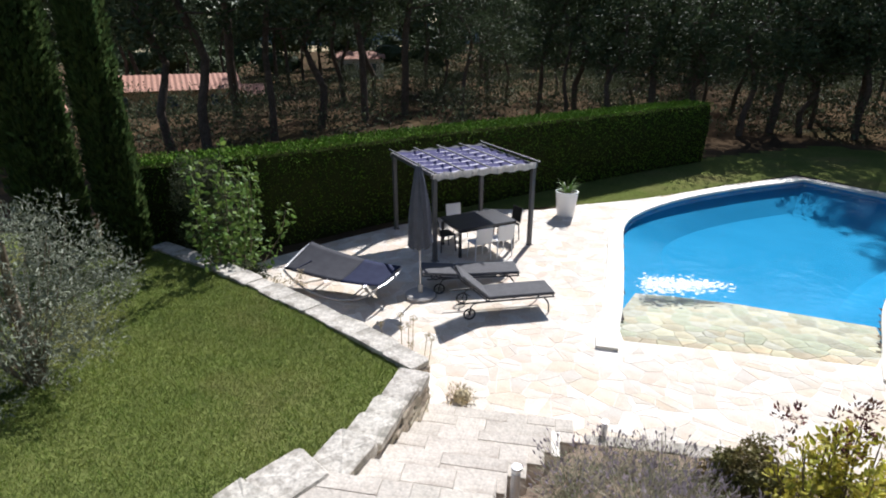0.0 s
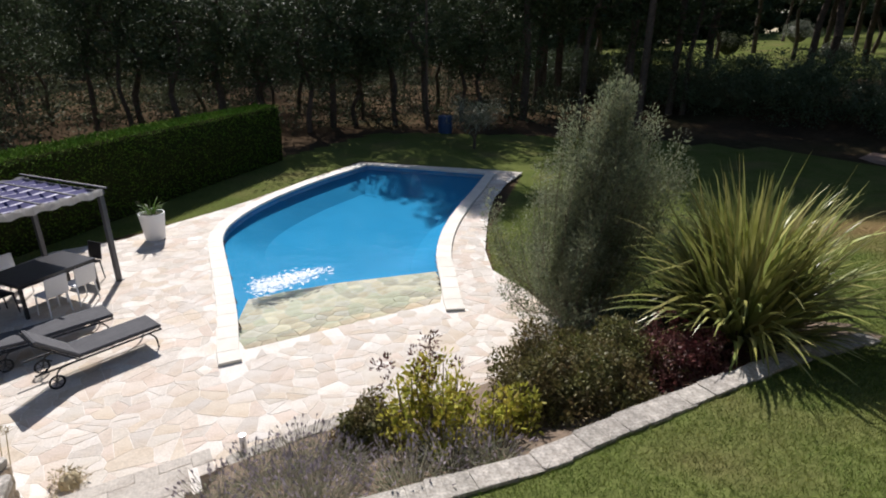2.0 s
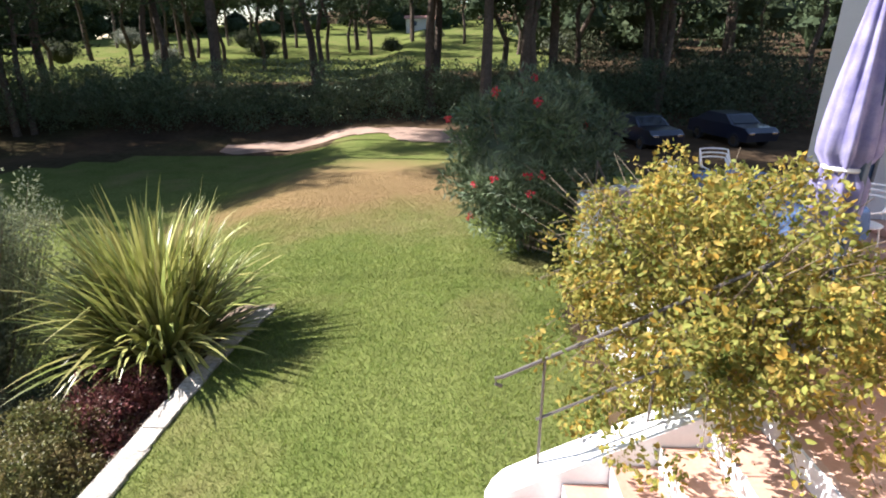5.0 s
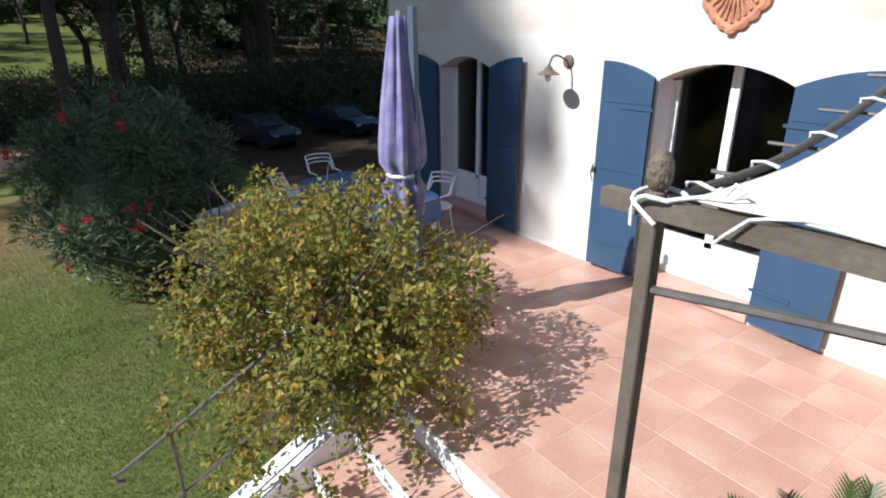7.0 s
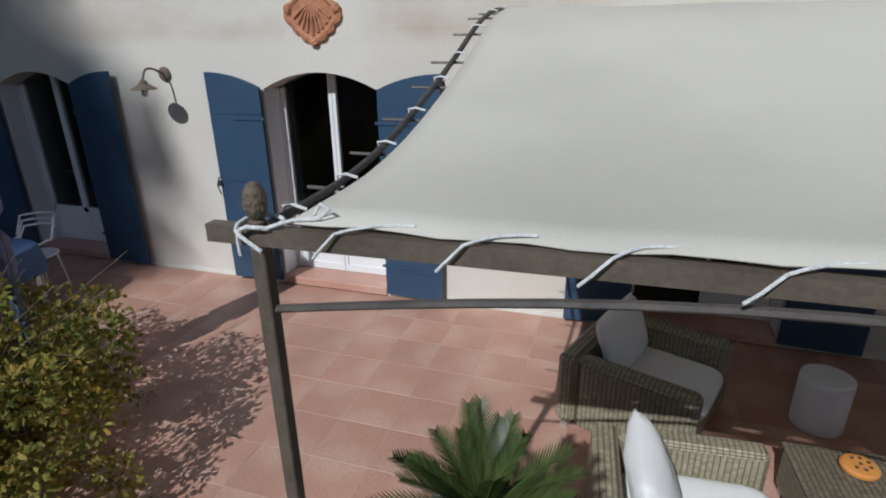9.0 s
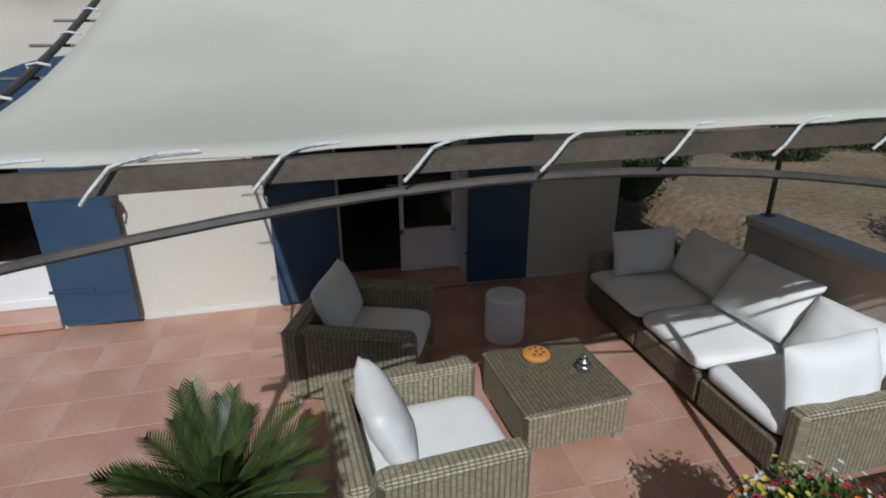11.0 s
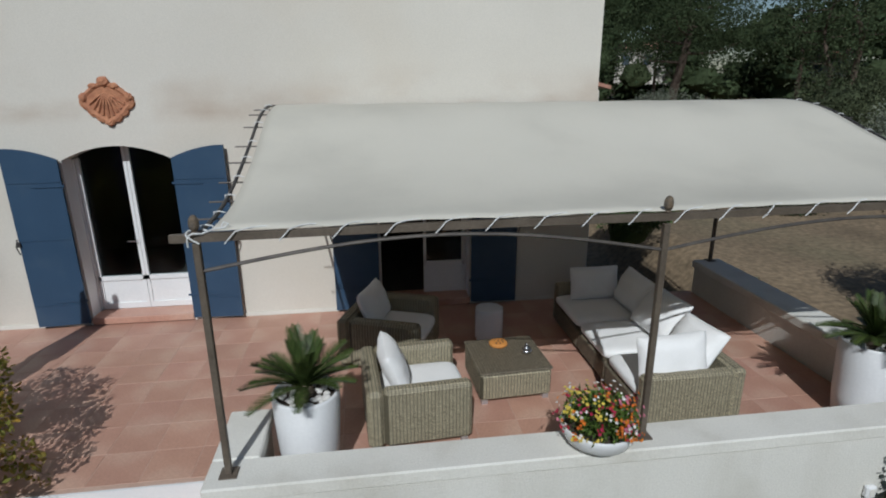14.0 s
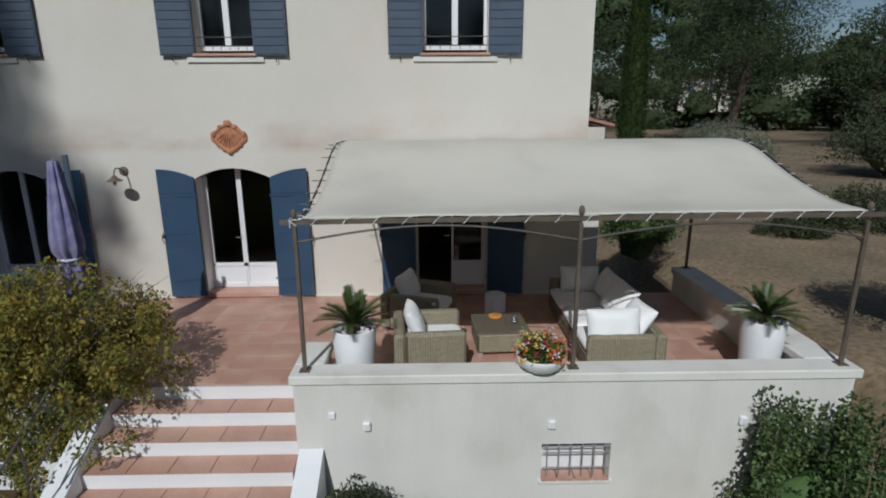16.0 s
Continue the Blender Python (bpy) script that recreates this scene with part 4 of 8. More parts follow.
# terrace stairs between two sloping side walls
RISE, GOING, STEPS = 0.172, 0.335, 7
stairs = thing("terrace_stairs", "wide stairs with terracotta treads and white risers", "stairs", kind="structure")
for k in range(1, STEPS + 1):
    y0, y1, z = -2.62 + GOING * (k - 1), -2.62 + GOING * k, -RISE * k
    xr, xl = 1.26, 3.578
    part("riser", box(xr, xl, y0 - 0.0, y0 + 0.022, z + 0.002, z + RISE - 0.002), M["white"], stairs)
    part("tread_base", box(xr, xl, y0 + 0.0225, y1 + 0.02, max(z - 0.5, LAWN - 0.2), z - 0.012), M["grout"], stairs)
    w = (xl - xr) / 5
    for i in range(5):
        part("tread_tile", box(xr + i * w + 0.004, xr + (i + 1) * w - 0.004, y0 + 0.0225, y1 + 0.018, z - 0.011, z, 0.003), M["tile"], stairs)


def side_wall(edge_out, edge_in, tops, foot):
    n = len(tops)
    V = [(*edge_out[i], foot) for i in range(n)] + [(*edge_in[i], foot) for i in range(n)] + [(*edge_out[i], tops[i]) for i in range(n)] + [(*edge_in[i], tops[i]) for i in range(n)]
    F = []
    for i in range(n - 1):
        F += [(i, i + 1, 2 * n + i + 1, 2 * n + i), (n + i + 1, n + i, 3 * n + i, 3 * n + i + 1), (2 * n + i, 2 * n + i + 1, 3 * n + i + 1, 3 * n + i)]
    F += [(n, 0, 2 * n, 3 * n), (n - 1, 2 * n - 1, 4 * n - 1, 3 * n - 1)]
    return V, F


ys = [-2.6, -2.0, -1.5, -1.1, -0.85, -0.76, -0.70]
widths = [0.26, 0.26, 0.26, 0.26, 0.26, 0.2, 0.1]
tops = [-RISE * max(0.0, (y + 2.62) / GOING) + 0.12 - d for y, d in zip(ys, (0, 0, 0, 0, 0.01, 0.04, 0.09))]
part("side_wall", side_wall([(3.71 + w / 2, y) for y, w in zip(ys, widths)], [(3.71 - w / 2, y) for y, w in zip(ys, widths)], tops, -1.5), M["white"], stairs)
ys = list(np.linspace(-1.895, -0.5, 8))
part("side_wall", side_wall([(1.25, y) for y in ys], [(0.97, y) for y in ys], [-RISE * (y + 2.62) / GOING - 0.05 for y in ys], -1.5), M["white"], stairs)
BASE[0] = Vector((0, 0, 0))

# pool: basin, beach, water, coping
pool = thing("swimming_pool", "curved swimming pool with bright blue water and a stone beach entry", "pool", kind="structure")
POOL_MID = np.mean(POOL, 0)
shelf = [tuple(POOL_MID + (np.array(p) - POOL_MID) * 0.72) for p in POOL]
n_p = len(POOL)
basin_v = [(x, y, DECK - 0.02) for x, y in POOL] + [(x, y, DECK - 0.2) for x, y in POOL] + [(x, y, -3.5) for x, y in shelf]
basin_f = [(r * n_p + i, r * n_p + (i + 1) % n_p, (r + 1) * n_p + (i + 1) % n_p, (r + 1) * n_p + i) for r in range(2) for i in range(n_p)]
basin_f.append(tuple(range(2 * n_p, 3 * n_p)))
part("basin", (basin_v, basin_f), M["liner"], pool)
water_z = DECK - 0.055
part("water", ([(x, y, water_z) for x, y in POOL], [tuple(range(len(POOL)))[::-1]]), M["water"], pool)
BEACH = [(1.30, 8.8), (1.62, 10.4), (1.86, 11.75), (3.0, 11.75), (4.3, 11.55), (5.6, 11.15), (6.85, 10.75), (6.4, 9.9), (5.8, 8.7)]
beach_z = lambda y: DECK - 0.03 - 0.115 * max(0.0, y - 9.0)
part("beach_base", ([(x, y, beach_z(y) - 0.002) for x, y in BEACH] + [(x, y, -3.41) for x, y in BEACH],
                    [tuple(range(9))] + [(i, (i + 1) % 9, 9 + (i + 1) % 9, 9 + i) for i in range(9)]), M["beach_joint"], pool)
def coping_run(line, width, z0, z1, parent, flip):
    for i in range(len(line) - 1):
        a, b = np.array(line[i]), np.array(line[i + 1])
        def nrm(k):
            p, q = np.array(line[max(k - 1, 0)]), np.array(line[min(k + 1, len(line) - 1)])
            d = (q - p) / np.linalg.norm(q - p)
            return np.array([-d[1], d[0]]) * (1 if flip else -1)
        na, nb = nrm(i), nrm(i + 1)
        g = (b - a) * 0.003
        quad = [tuple(a + g - na * 0.02), tuple(b - g - nb * 0.02), tuple(b - g + nb * width), tuple(a + g + na * width)]
        if flip is False:
            quad = quad[::-1]
        part("coping_stone", prism(quad, z0, z1, 0.006, 0.004), M["coping"], parent)


coping_run([(1.47, 8.57)] + POOL_L, 0.36, DECK - 0.02, DECK + 0.055, pool, True)
coping_run(POOL_R + [np.array((5.5, 8.42))], 0.37, DECK - 0.02, DECK + 0.055, pool, True)
far_run = smooth_line([tuple(POOL_L[-1]), (11.2, 20.0), tuple(POOL_R[0])], 0.45)
coping_run(far_run, 0.36, DECK - 0.02, DECK + 0.055, pool, True)

BASE[0] = HOUSE_ZERO
# ---- house fittings ----
def leaf_panel(w, tall, short, th, flip):
    """A shutter leaf with a curved head, from its hinge (x = 0) outward to x = w; the outer side is the tall one."""
    n = 8
    xs = [w * k / n for k in range(n + 1)]
    ztop = [short + (tall - short) * (1 - (1 - k / n) ** 2) for k in range(n + 1)]
    sx = -1 if flip else 1
    V = [(sx * x, 0, 0) for x in xs] + [(sx * x, 0, z) for x, z in zip(xs, ztop)] + [(sx * x, th, 0) for x in xs] + [(sx * x, th, z) for x, z in zip(xs, ztop)]
    m = n + 1
    F = []
    for i in range(n):
        F += [(i, i + 1, m + i + 1, m + i), (2 * m + i + 1, 2 * m + i, 3 * m + i, 3 * m + i + 1), (m + i, m + i + 1, 3 * m + i + 1, 3 * m + i), (i + 1, i, 2 * m + i, 2 * m + i + 1)]
    F += [(0, m, 3 * m, 2 * m), (n, 2 * m + n, 3 * m + n, m + n)]
    return V, F


def door_shutter(x, side, z0, w, tall, short, turn, label, group):
    """A blue shutter folded back against the wall, hinged at x."""
    s = thing("shutter", label, "shutter", pose(x, WALL_Y + 0.035, z0, 0, 0, turn), group)
    part("panel", leaf_panel(w, tall, short, 0.035, side < 0), M["shutter"], s)
    for z in (0.28, 1.16, tall - 0.42):
        part("batten", box(min(0.012 * side, (w - 0.03) * side), max(0.012 * side, (w - 0.03) * side), 0.0352, 0.041, z, z + 0.012), M["shutter"], s)
    for z in (0.3, tall - 0.5):
        part("strap_hinge", box(min(-0.03 * side, 0.34 * side), max(-0.03 * side, 0.34 * side), 0.0412, 0.046, z + 0.02, z + 0.05), M["shutter"], s)
    part("bolt", vf_join(box(side * w - 0.02, side * w + 0.02, 0.02, 0.06, 1.1, 1.16), tube([(side * (w + 0.005), 0.05, 1.0), (side * (w + 0.03), 0.06, 1.1), (side * (w + 0.005), 0.05, 1.2)], 0.008)), M["iron"], s, "black iron bolt")
    return s


def french_door(x0, x1, spring, rise, group, label, open_leaf=False):
    d = thing("french_door", label, "door", pose((x0 + x1) / 2, WALL_Y - 0.26, 0.06), group, kind="")
    w, yb = (x1 - x0) / 2, 0.0
    part("threshold", box(-w + 0.004, w - 0.004, -0.12, 0.31, -0.05, 0.045, 0.008), M["tile"], d, "terracotta threshold slab")
    for s in (-1, 1):
        part("jamb", box(min(s * w, s * (w - 0.035)) + 0.002, max(s * w, s * (w - 0.035)) - 0.002, -0.06, 0.02, 0.047, spring - 0.02), M["white"], d)
    for s in (-1, 1):
        part("reveal", box(min(s * (w - 0.006), s * (w + 0.02)), max(s * (w - 0.006), s * (w + 0.02)), 0.021, 0.2585, 0.046, spring), M["white"], d, "white painted door reveal")
    for s in (-1, 1):
        if open_leaf and s > 0:
            continue
        def across(a, b, y0, y1, z0, z1):
            return box(min(s * a, s * b), max(s * a, s * b), y0, y1, z0, z1)
        e = w - 0.038
        leaf = part("door_leaf", vf_join(across(0.003, e, -0.05, 0.005, 0.05, 0.13), across(0.003, e, -0.05, 0.005, 0.46, 0.52),
                                         across(0.003, 0.042, -0.05, 0.005, 0.13, spring + rise - 0.03), across(e - 0.04, e, -0.05, 0.005, 0.13, spring - 0.01)), M["white"], d)
        part("lower_panel", across(0.042, e - 0.04, -0.04, -0.012, 0.13, 0.46), M["white"], leaf)
        part("pane", across(0.042, e - 0.04, -0.03, -0.022, 0.52, spring + rise), M["glass"], leaf)
    part("handle", tube([(0.03, 0.0, 1.02), (0.03, 0.05, 1.02), (0.14, 0.055, 1.02)], 0.009), M["silver"], d, "steel lever handle")
    return d


S_LABEL = "slate-blue wooden shutter folded open against the house wall"
for x0, x1, zz in ((2.53, 3.83, 0.05), (6.40, 7.62, 0.05), (-1.28, 0.0, 0.05)):
    door_shutter(x1 + 0.01, 1, zz, 0.61, 2.31, 2.16, 4, S_LABEL, "ground floor shutters")
    door_shutter(x0 - 0.01, -1, zz, 0.645, 2.31, 2.16, -3, S_LABEL, "ground floor shutters")
french_door(2.53, 3.83, 2.13, 0.17, "french doors", "white arched french door with terracotta threshold")
french_door(6.40, 7.62, 2.11, 0.17, "french doors", "white arched french door in shade beside the dining table")
french_door(-1.28, 0.0, 2.13, 0.17, "french doors", "white arched french door half open under the canopy", True)

for x0, x1 in ((2.62, 3.56), (-1.24, -0.17), (6.65, 7.6)):
    cx, w = (x0 + x1) / 2, (x1 - x0) / 2
    win = thing("window", "white upstairs window with terracotta sill and iron rail", "window", pose(cx, WALL_Y - 0.2, 4.245), "upstairs windows")
    part("frame", vf_join(box(-w, -w + 0.05, -0.05, 0.02, 0.06, 1.52), box(w - 0.05, w, -0.05, 0.02, 0.06, 1.52), box(-w + 0.05, w - 0.05, -0.05, 0.02, 0.06, 0.13), box(-0.05, 0.05, -0.05, 0.02, 0.13, 1.52)), M["white"], win)
    for s in (-1, 1):
        part("pane", box(min(s * 0.05, s * (w - 0.05)), max(s * 0.05, s * (w - 0.05)), -0.03, -0.02, 0.13, 1.52), M["glass"], win)
    part("sill", box(-w - 0.05, w + 0.05, 0.05, 0.27, -0.045, 0.0, 0.008), M["tile"], win, "terracotta window sill")
    part("sill_band", box(-w - 0.16, w + 0.16, 0.201, 0.235, -0.135, -0.048), M["cap"], win)
    part("rail", vf_join(tube([(-w - 0.02, 0.16, 0.12), (w + 0.02, 0.16, 0.12)], 0.008, 6), tube([(-w - 0.02, 0.16, 0.26), (w + 0.02, 0.16, 0.26)], 0.008, 6),
                         *[tube([(-w + 0.12 + 2 * (w - 0.12) * k / 5, 0.16, 0.06), (-w + 0.12 + 2 * (w - 0.12) * k / 5, 0.16, 0.12)], 0.006, 5) for k in range(6)]), M["iron"], win, "thin iron guard rail")
    for s in (-1, 1):
        sh = thing("shutter", "dark grey-blue louvred shutter folded open upstairs", "shutter", pose(cx + s * (w + 0.01), WALL_Y + 0.03, 4.21, 0, 0, 2 * s), "upstairs shutters")
        a, b = (0.0, 0.56) if s > 0 else (-0.56, 0.0)
        part("panel", box(a, b, 0, 0.028, 0, 1.62), M["shutter_grey"], sh)
        for k in range(12):
            part("slat", box(a + 0.02, b - 0.02, 0.0282, 0.038, 0.02 + k * 0.133, 0.13 + k * 0.133, 0.004), M["shutter_grey"], sh)
        part("stay", tube([(s * 0.36, 0.0, -0.1), (s * 0.37, 0.05, -0.04), (s * 0.37, 0.05, 0.03)], 0.008, 5), M["iron"], sh, "small iron shutter stay")

rng = np.random.default_rng(3)
orn = thing("wall_ornament", "terracotta shell ornament fixed on the house wall", "ornament", pose(3.17, WALL_Y + 0.002, 2.905))
def shield(scale, ripple=0.0, n=56):
    """Outline of the ornament: a soft diamond, scalloped below, blunter above."""
    out = []
    for k in range(n):
        a = 2 * math.pi * k / n
        c, s = math.cos(a), math.sin(a)
        r = 1.0 / ((abs(c) / 0.31) ** 1.35 + (abs(s) / (0.22 if s > 0 else 0.285)) ** 1.35) ** (1 / 1.35)
        r *= scale * (1 + (ripple if s < 0.15 else ripple * 0.4) * abs(math.sin(7 * a)))
        out.append((r * c, r * s))
    return out


part("plate", ([(x, 0.0, z) for x, z in shield(1.0, 0.09)] + [(x, 0.03, z) for x, z in shield(0.97, 0.09)] + [(x, 0.042, z) for x, z in shield(0.86, 0.05)] + [(x, 0.026, z) for x, z in shield(0.74)] + [(0, 0.02, 0.02)],
               [(r * 56 + k, r * 56 + (k + 1) % 56, (r + 1) * 56 + (k + 1) % 56, (r + 1) * 56 + k) for r in range(3) for k in range(56)] + [(168 + k, 168 + (k + 1) % 56, 224) for k in range(56)]), M["terracotta"], orn)
for k in range(9):
    a = math.pi * (1.08 + 0.84 * k / 8)
    e = shield(0.70)[int(round(a / (2 * math.pi) * 56)) % 56]
    part("shell_rib", tube([(0.0, 0.028, 0.09), (e[0] * 0.55, 0.036, 0.05 + e[1] * 0.5), (e[0], 0.026, e[1])], 0.008, 6, 0.019), M["terracotta"], orn)
for s in (-1, 1):
    part("scroll", lumpy((s * 0.255, 0.035, 0.035), (0.045, 0.024, 0.05), rng, 12, 0.2), M["terracotta"], orn)
    part("scroll", lumpy((s * 0.12, 0.035, 0.165), (0.05, 0.02, 0.035), rng, 12, 0.25), M["terracotta"], orn)
part("crest", lumpy((0, 0.035, 0.215), (0.07, 0.028, 0.055), rng, 12, 0.25), M["terracotta"], orn)
part("drop", lumpy((0, 0.03, -0.265), (0.05, 0.024, 0.035), rng, 12, 0.25), M["terracotta"], orn)

lamp = thing("wall_lamp", "rusty swan-neck lamp on the house wall", "lamp", pose(5.04, WALL_Y, 2.33))
part("back_plate", vf_move(lathe([(0.075, 0), (0.075, 0.02), (0.05, 0.035), (0.0, 0.04)], 18), pose(0, 0.001, 0, -90, 0, 0)), M["rusty"], lamp)
part("arm", tube(smooth_line([(0, 0.03, 0), (0, 0.16, 0.06), (0, 0.27, 0.06), (0, 0.33, -0.04)], 0.03), 0.012), M["rusty"], lamp)
part("shade", vf_move(lathe([(0.02, 0.09), (0.035, 0.08), (0.05, 0.05), (0.13, 0.0), (0.125, -0.005), (0.04, 0.04)], 20, False), pose(0, 0.33, -0.13)), M["rusty"], lamp)
part("bulb", vf_move(lathe([(0.0, -0.09), (0.03, -0.07), (0.035, -0.03), (0.015, 0.02)], 12), pose(0, 0.33, -0.13)), M["white_plastic"], lamp)

# ---- canopy ----
canopy = thing("canopy", "pale grey canvas canopy laced to a metal frame over the terrace", "canopy", pose(0, 0, 0))
PROFILE = smooth_line([(-2.035, 2.255), (-2.5, 2.272), (-2.87, 2.33), (-3.23, 2.423), (-3.56, 2.52), (-3.9, 2.632), (-4.3, 2.77), (-4.65, 2.845), (-5.0, 2.87), (-5.5, 2.85), (-5.93, 2.82)], 0.13)
XA, XB = 1.06, -5.03
def bow(x):
    """The beam rises a little between its posts."""
    a, b = (1.15, -1.9) if x > -1.9 else (-1.9, -5.0)
    return 0.006 * math.sin(math.pi * min(1.0, max(0.0, (x - a) / (b - a)))) + 0.006 * (1.15 - x)


rng = np.random.default_rng(5)
nx = 60
V = []
for i in range(nx + 1):
    x = XA + (XB - XA) * i / nx
    for k, (y, z) in enumerate(PROFILE):
        t = k / (len(PROFILE) - 1)
        sag = -0.018 * math.sin(math.pi * t) * (0.6 + 0.4 * math.sin(6.3 * x)) + 0.010 * noise.noise(Vector((x * 1.3, y * 1.1, 0)))
        pull = 0.012 * (1 - t) ** 6 * math.cos(2 * math.pi * (x - 0.83) / 0.355)
        V.append((x, y - pull, z + sag + bow(x) * (1 - t) ** 3))
m = len(PROFILE)
F = [(i * m + k, i * m + k + 1, (i + 1) * m + k + 1, (i + 1) * m + k) for i in range(nx) for k in range(m - 1)]
cloth = part("cloth", (V, F), M["canvas"], canopy, "pale grey stretched canvas", smooth=True)
sol = cloth.modifiers.new("thickness", "SOLIDIFY")
sol.thickness = 0.004
bx = list(np.linspace(1.30, -5.17, 41))
V = [(x, y, z + bow(x)) for x in bx for y, z in ((-2.048, 2.194), (-2.008, 2.194), (-2.008, 2.243), (-2.048, 2.243))]
part("front_beam", (V, [(4 * i + k, 4 * i + (k + 1) % 4, 4 * i + 4 + (k + 1) % 4, 4 * i + 4 + k) for i in range(40) for k in range(4)] + [(3, 2, 1, 0), (160, 161, 162, 163)]), M["post"], canopy)
part("rear_beam", box(-5.15, 1.2, -5.975, -5.93, 2.74, 2.79, 0.004), M["post"], canopy)
for x in (1.13, -5.08):
    part("side_rail", tube([(x, y, z - 0.015) for y, z in PROFILE], 0.014, 8), M["iron"], canopy, "curved dark side rail")
for x, y, zb, zt in ((1.15, -2.03, 0.5, 2.164), (-1.9, -2.03, 0.5, 2.164), (-5.0, -2.03, 0.5, 2.164), (-4.93, -5.9, 0.5, 2.738)):
    p = part("post", box(x - 0.022, x + 0.022, y - 0.022, y + 0.022, zb + 0.012, zt + (0.022 if y > -3 else 0), 0.004), M["post"], canopy)
    part("foot_plate", box(x - 0.06, x + 0.06, y - 0.06, y + 0.06, zb + 0.001, zb + 0.012), M["post"], p)
    if y > -3:
        pts = [(0.0, 0.0), (0.035, 0.002), (0.038, 0.012), (0.025, 0.02), (0.04, 0.035), (0.05, 0.06), (0.052, 0.09), (0.045, 0.125), (0.028, 0.15), (0.0, 0.162)]
        part("finial", vf_move(lathe([(r * 0.62, z * 0.72) for r, z in pts], 18), pose(x, y, 2.247 + bow(x))), M["rusty"], p, "rusty acorn-shaped finial")
bars_y = [(y, float(np.interp(-y, [-p[0] for p in PROFILE], [p[1] for p in PROFILE]))) for y in (-2.14, -2.46, -2.8, -3.14, -3.5, -3.81, -4.2, -4.57, -4.85)]
for y, z in bars_y:
    part("cross_bar", tube([(1.27 - 0.02 * random.random(), y, z - 0.04), (-5.21, y, z - 0.04)], 0.0065, 6), M["bar"], canopy)
for a, b in ((1.15, -1.9), (-1.9, -5.0)):
    pts = [(a + (b - a) * k / 16, -2.03, 2.0 + 0.175 * math.sin(math.pi * k / 16)) for k in range(17)]
    part("arched_brace", tube(pts, 0.012, 6), M["bar"], canopy, "thin arched brace below the beam")
part("arched_brace", tube([(-5.0, -2.06, 1.95), (-5.0, -2.6, 2.1), (-5.0, -3.2, 2.26), (-5.0, -3.9, 2.5)], 0.011, 6), M["bar"], canopy)
for i in range(19):
    x = 0.92 - 0.323 * i
    s = 0.05 * (i % 3 - 1)
    loop = smooth_line([(x + 0.055, -1.993, 2.182), (x + 0.03, -1.987, 2.21), (x - 0.01, -1.995, 2.252), (x - 0.09 + s * 0.4, -2.05, 2.263), (x - 0.165 + s * 0.5, -2.075, 2.261)], 0.03)
    part("lacing", tube([(p[0], p[1], p[2] + bow(p[0])) for p in loop], 0.0043, 6), M["rope"], canopy, "white lacing rope")
for k, (y, z) in enumerate(bars_y):
    for x, d in ((1.13, 1), (-5.08, -1)):
        part("lacing", tube([(x - 0.062 * d, y, z + 0.003), (x - 0.02 * d, y - 0.004, z + 0.012), (x + 0.016 * d, y - 0.008, z + 0.006), (x + 0.012 * d, y - 0.008, z - 0.03)], 0.005, 6), M["rope"], canopy)
knot = [(1.19, -1.995, 2.17), (1.185, -1.99, 2.23), (1.15, -1.985, 2.255), (1.10, -2.0, 2.25), (1.09, -2.06, 2.255), (1.15, -2.075, 2.26), (1.195, -2.06, 2.255), (1.19, -1.99, 2.24), (1.12, -1.988, 2.19)]
part("knot", tube(smooth_line(knot, 0.02), 0.0058, 7), M["rope"], canopy, "knotted white rope at the corner")
part("knot", tube(smooth_line([(1.1, -2.0, 2.252), (1.04, -2.03, 2.268), (0.98, -2.05, 2.272), (0.96, -2.07, 2.29), (0.99, -2.08, 2.3), (1.0, -2.06, 2.275)], 0.02), 0.0055, 7), M["rope"], canopy)

# ---- terrace furniture ----
def wicker_block(x0, x1, y0, y1, z0, z1, r=0.035):
    return box(x0, x1, y0, y1, z0, z1, r)


def armchair(m, label):
    """Seat opening towards local +x."""
    c = thing("armchair", label, "armchair", m, "wicker armchairs")
    part("base", wicker_block(-0.329, 0.44, -0.329, 0.329, 0.05, 0.30), M["wicker"], c)
    part("backrest", wicker_block(-0.475, -0.33, -0.475, 0.475, 0.05, 0.61), M["wicker"], c)
    for s in (-1, 1):
        y0, y1 = (0.33, 0.475) if s > 0 else (-0.475, -0.33)
        part("arm", wicker_block(-0.3295, 0.47, y0, y1, 0.05, 0.615), M["wicker"], c)
    for sx in (-0.4, 0.4):
        for sy in (-0.42, 0.42):
            part("foot", box(sx - 0.03, sx + 0.03, sy - 0.03, sy + 0.03, 0.0, 0.05), M["alu"], c)
    part("seat_cushion", vf_move(pillow(0.40, 0.325, 0.075), pose(0.08, 0, 0.376)), M["cushion"], c, "off-white seat cushion", smooth=True)
    part("back_cushion", vf_move(square_cushion(0.105, 0.31, 0.225), pose(-0.19, 0, 0.64, 0, -22, 0)), M["cushion"], c, "off-white back cushion", smooth=True)
    return c


armchair(pose(-0.24, -3.235, 0, 0, 0, 184) @ Matrix.Scale(0.98, 4), "wicker armchair with white cushions beside the terrace wall")
armchair(pose(-0.085, -4.57, 0, 0, 0, 159), "wicker armchair with pale cushions half in canopy shade")

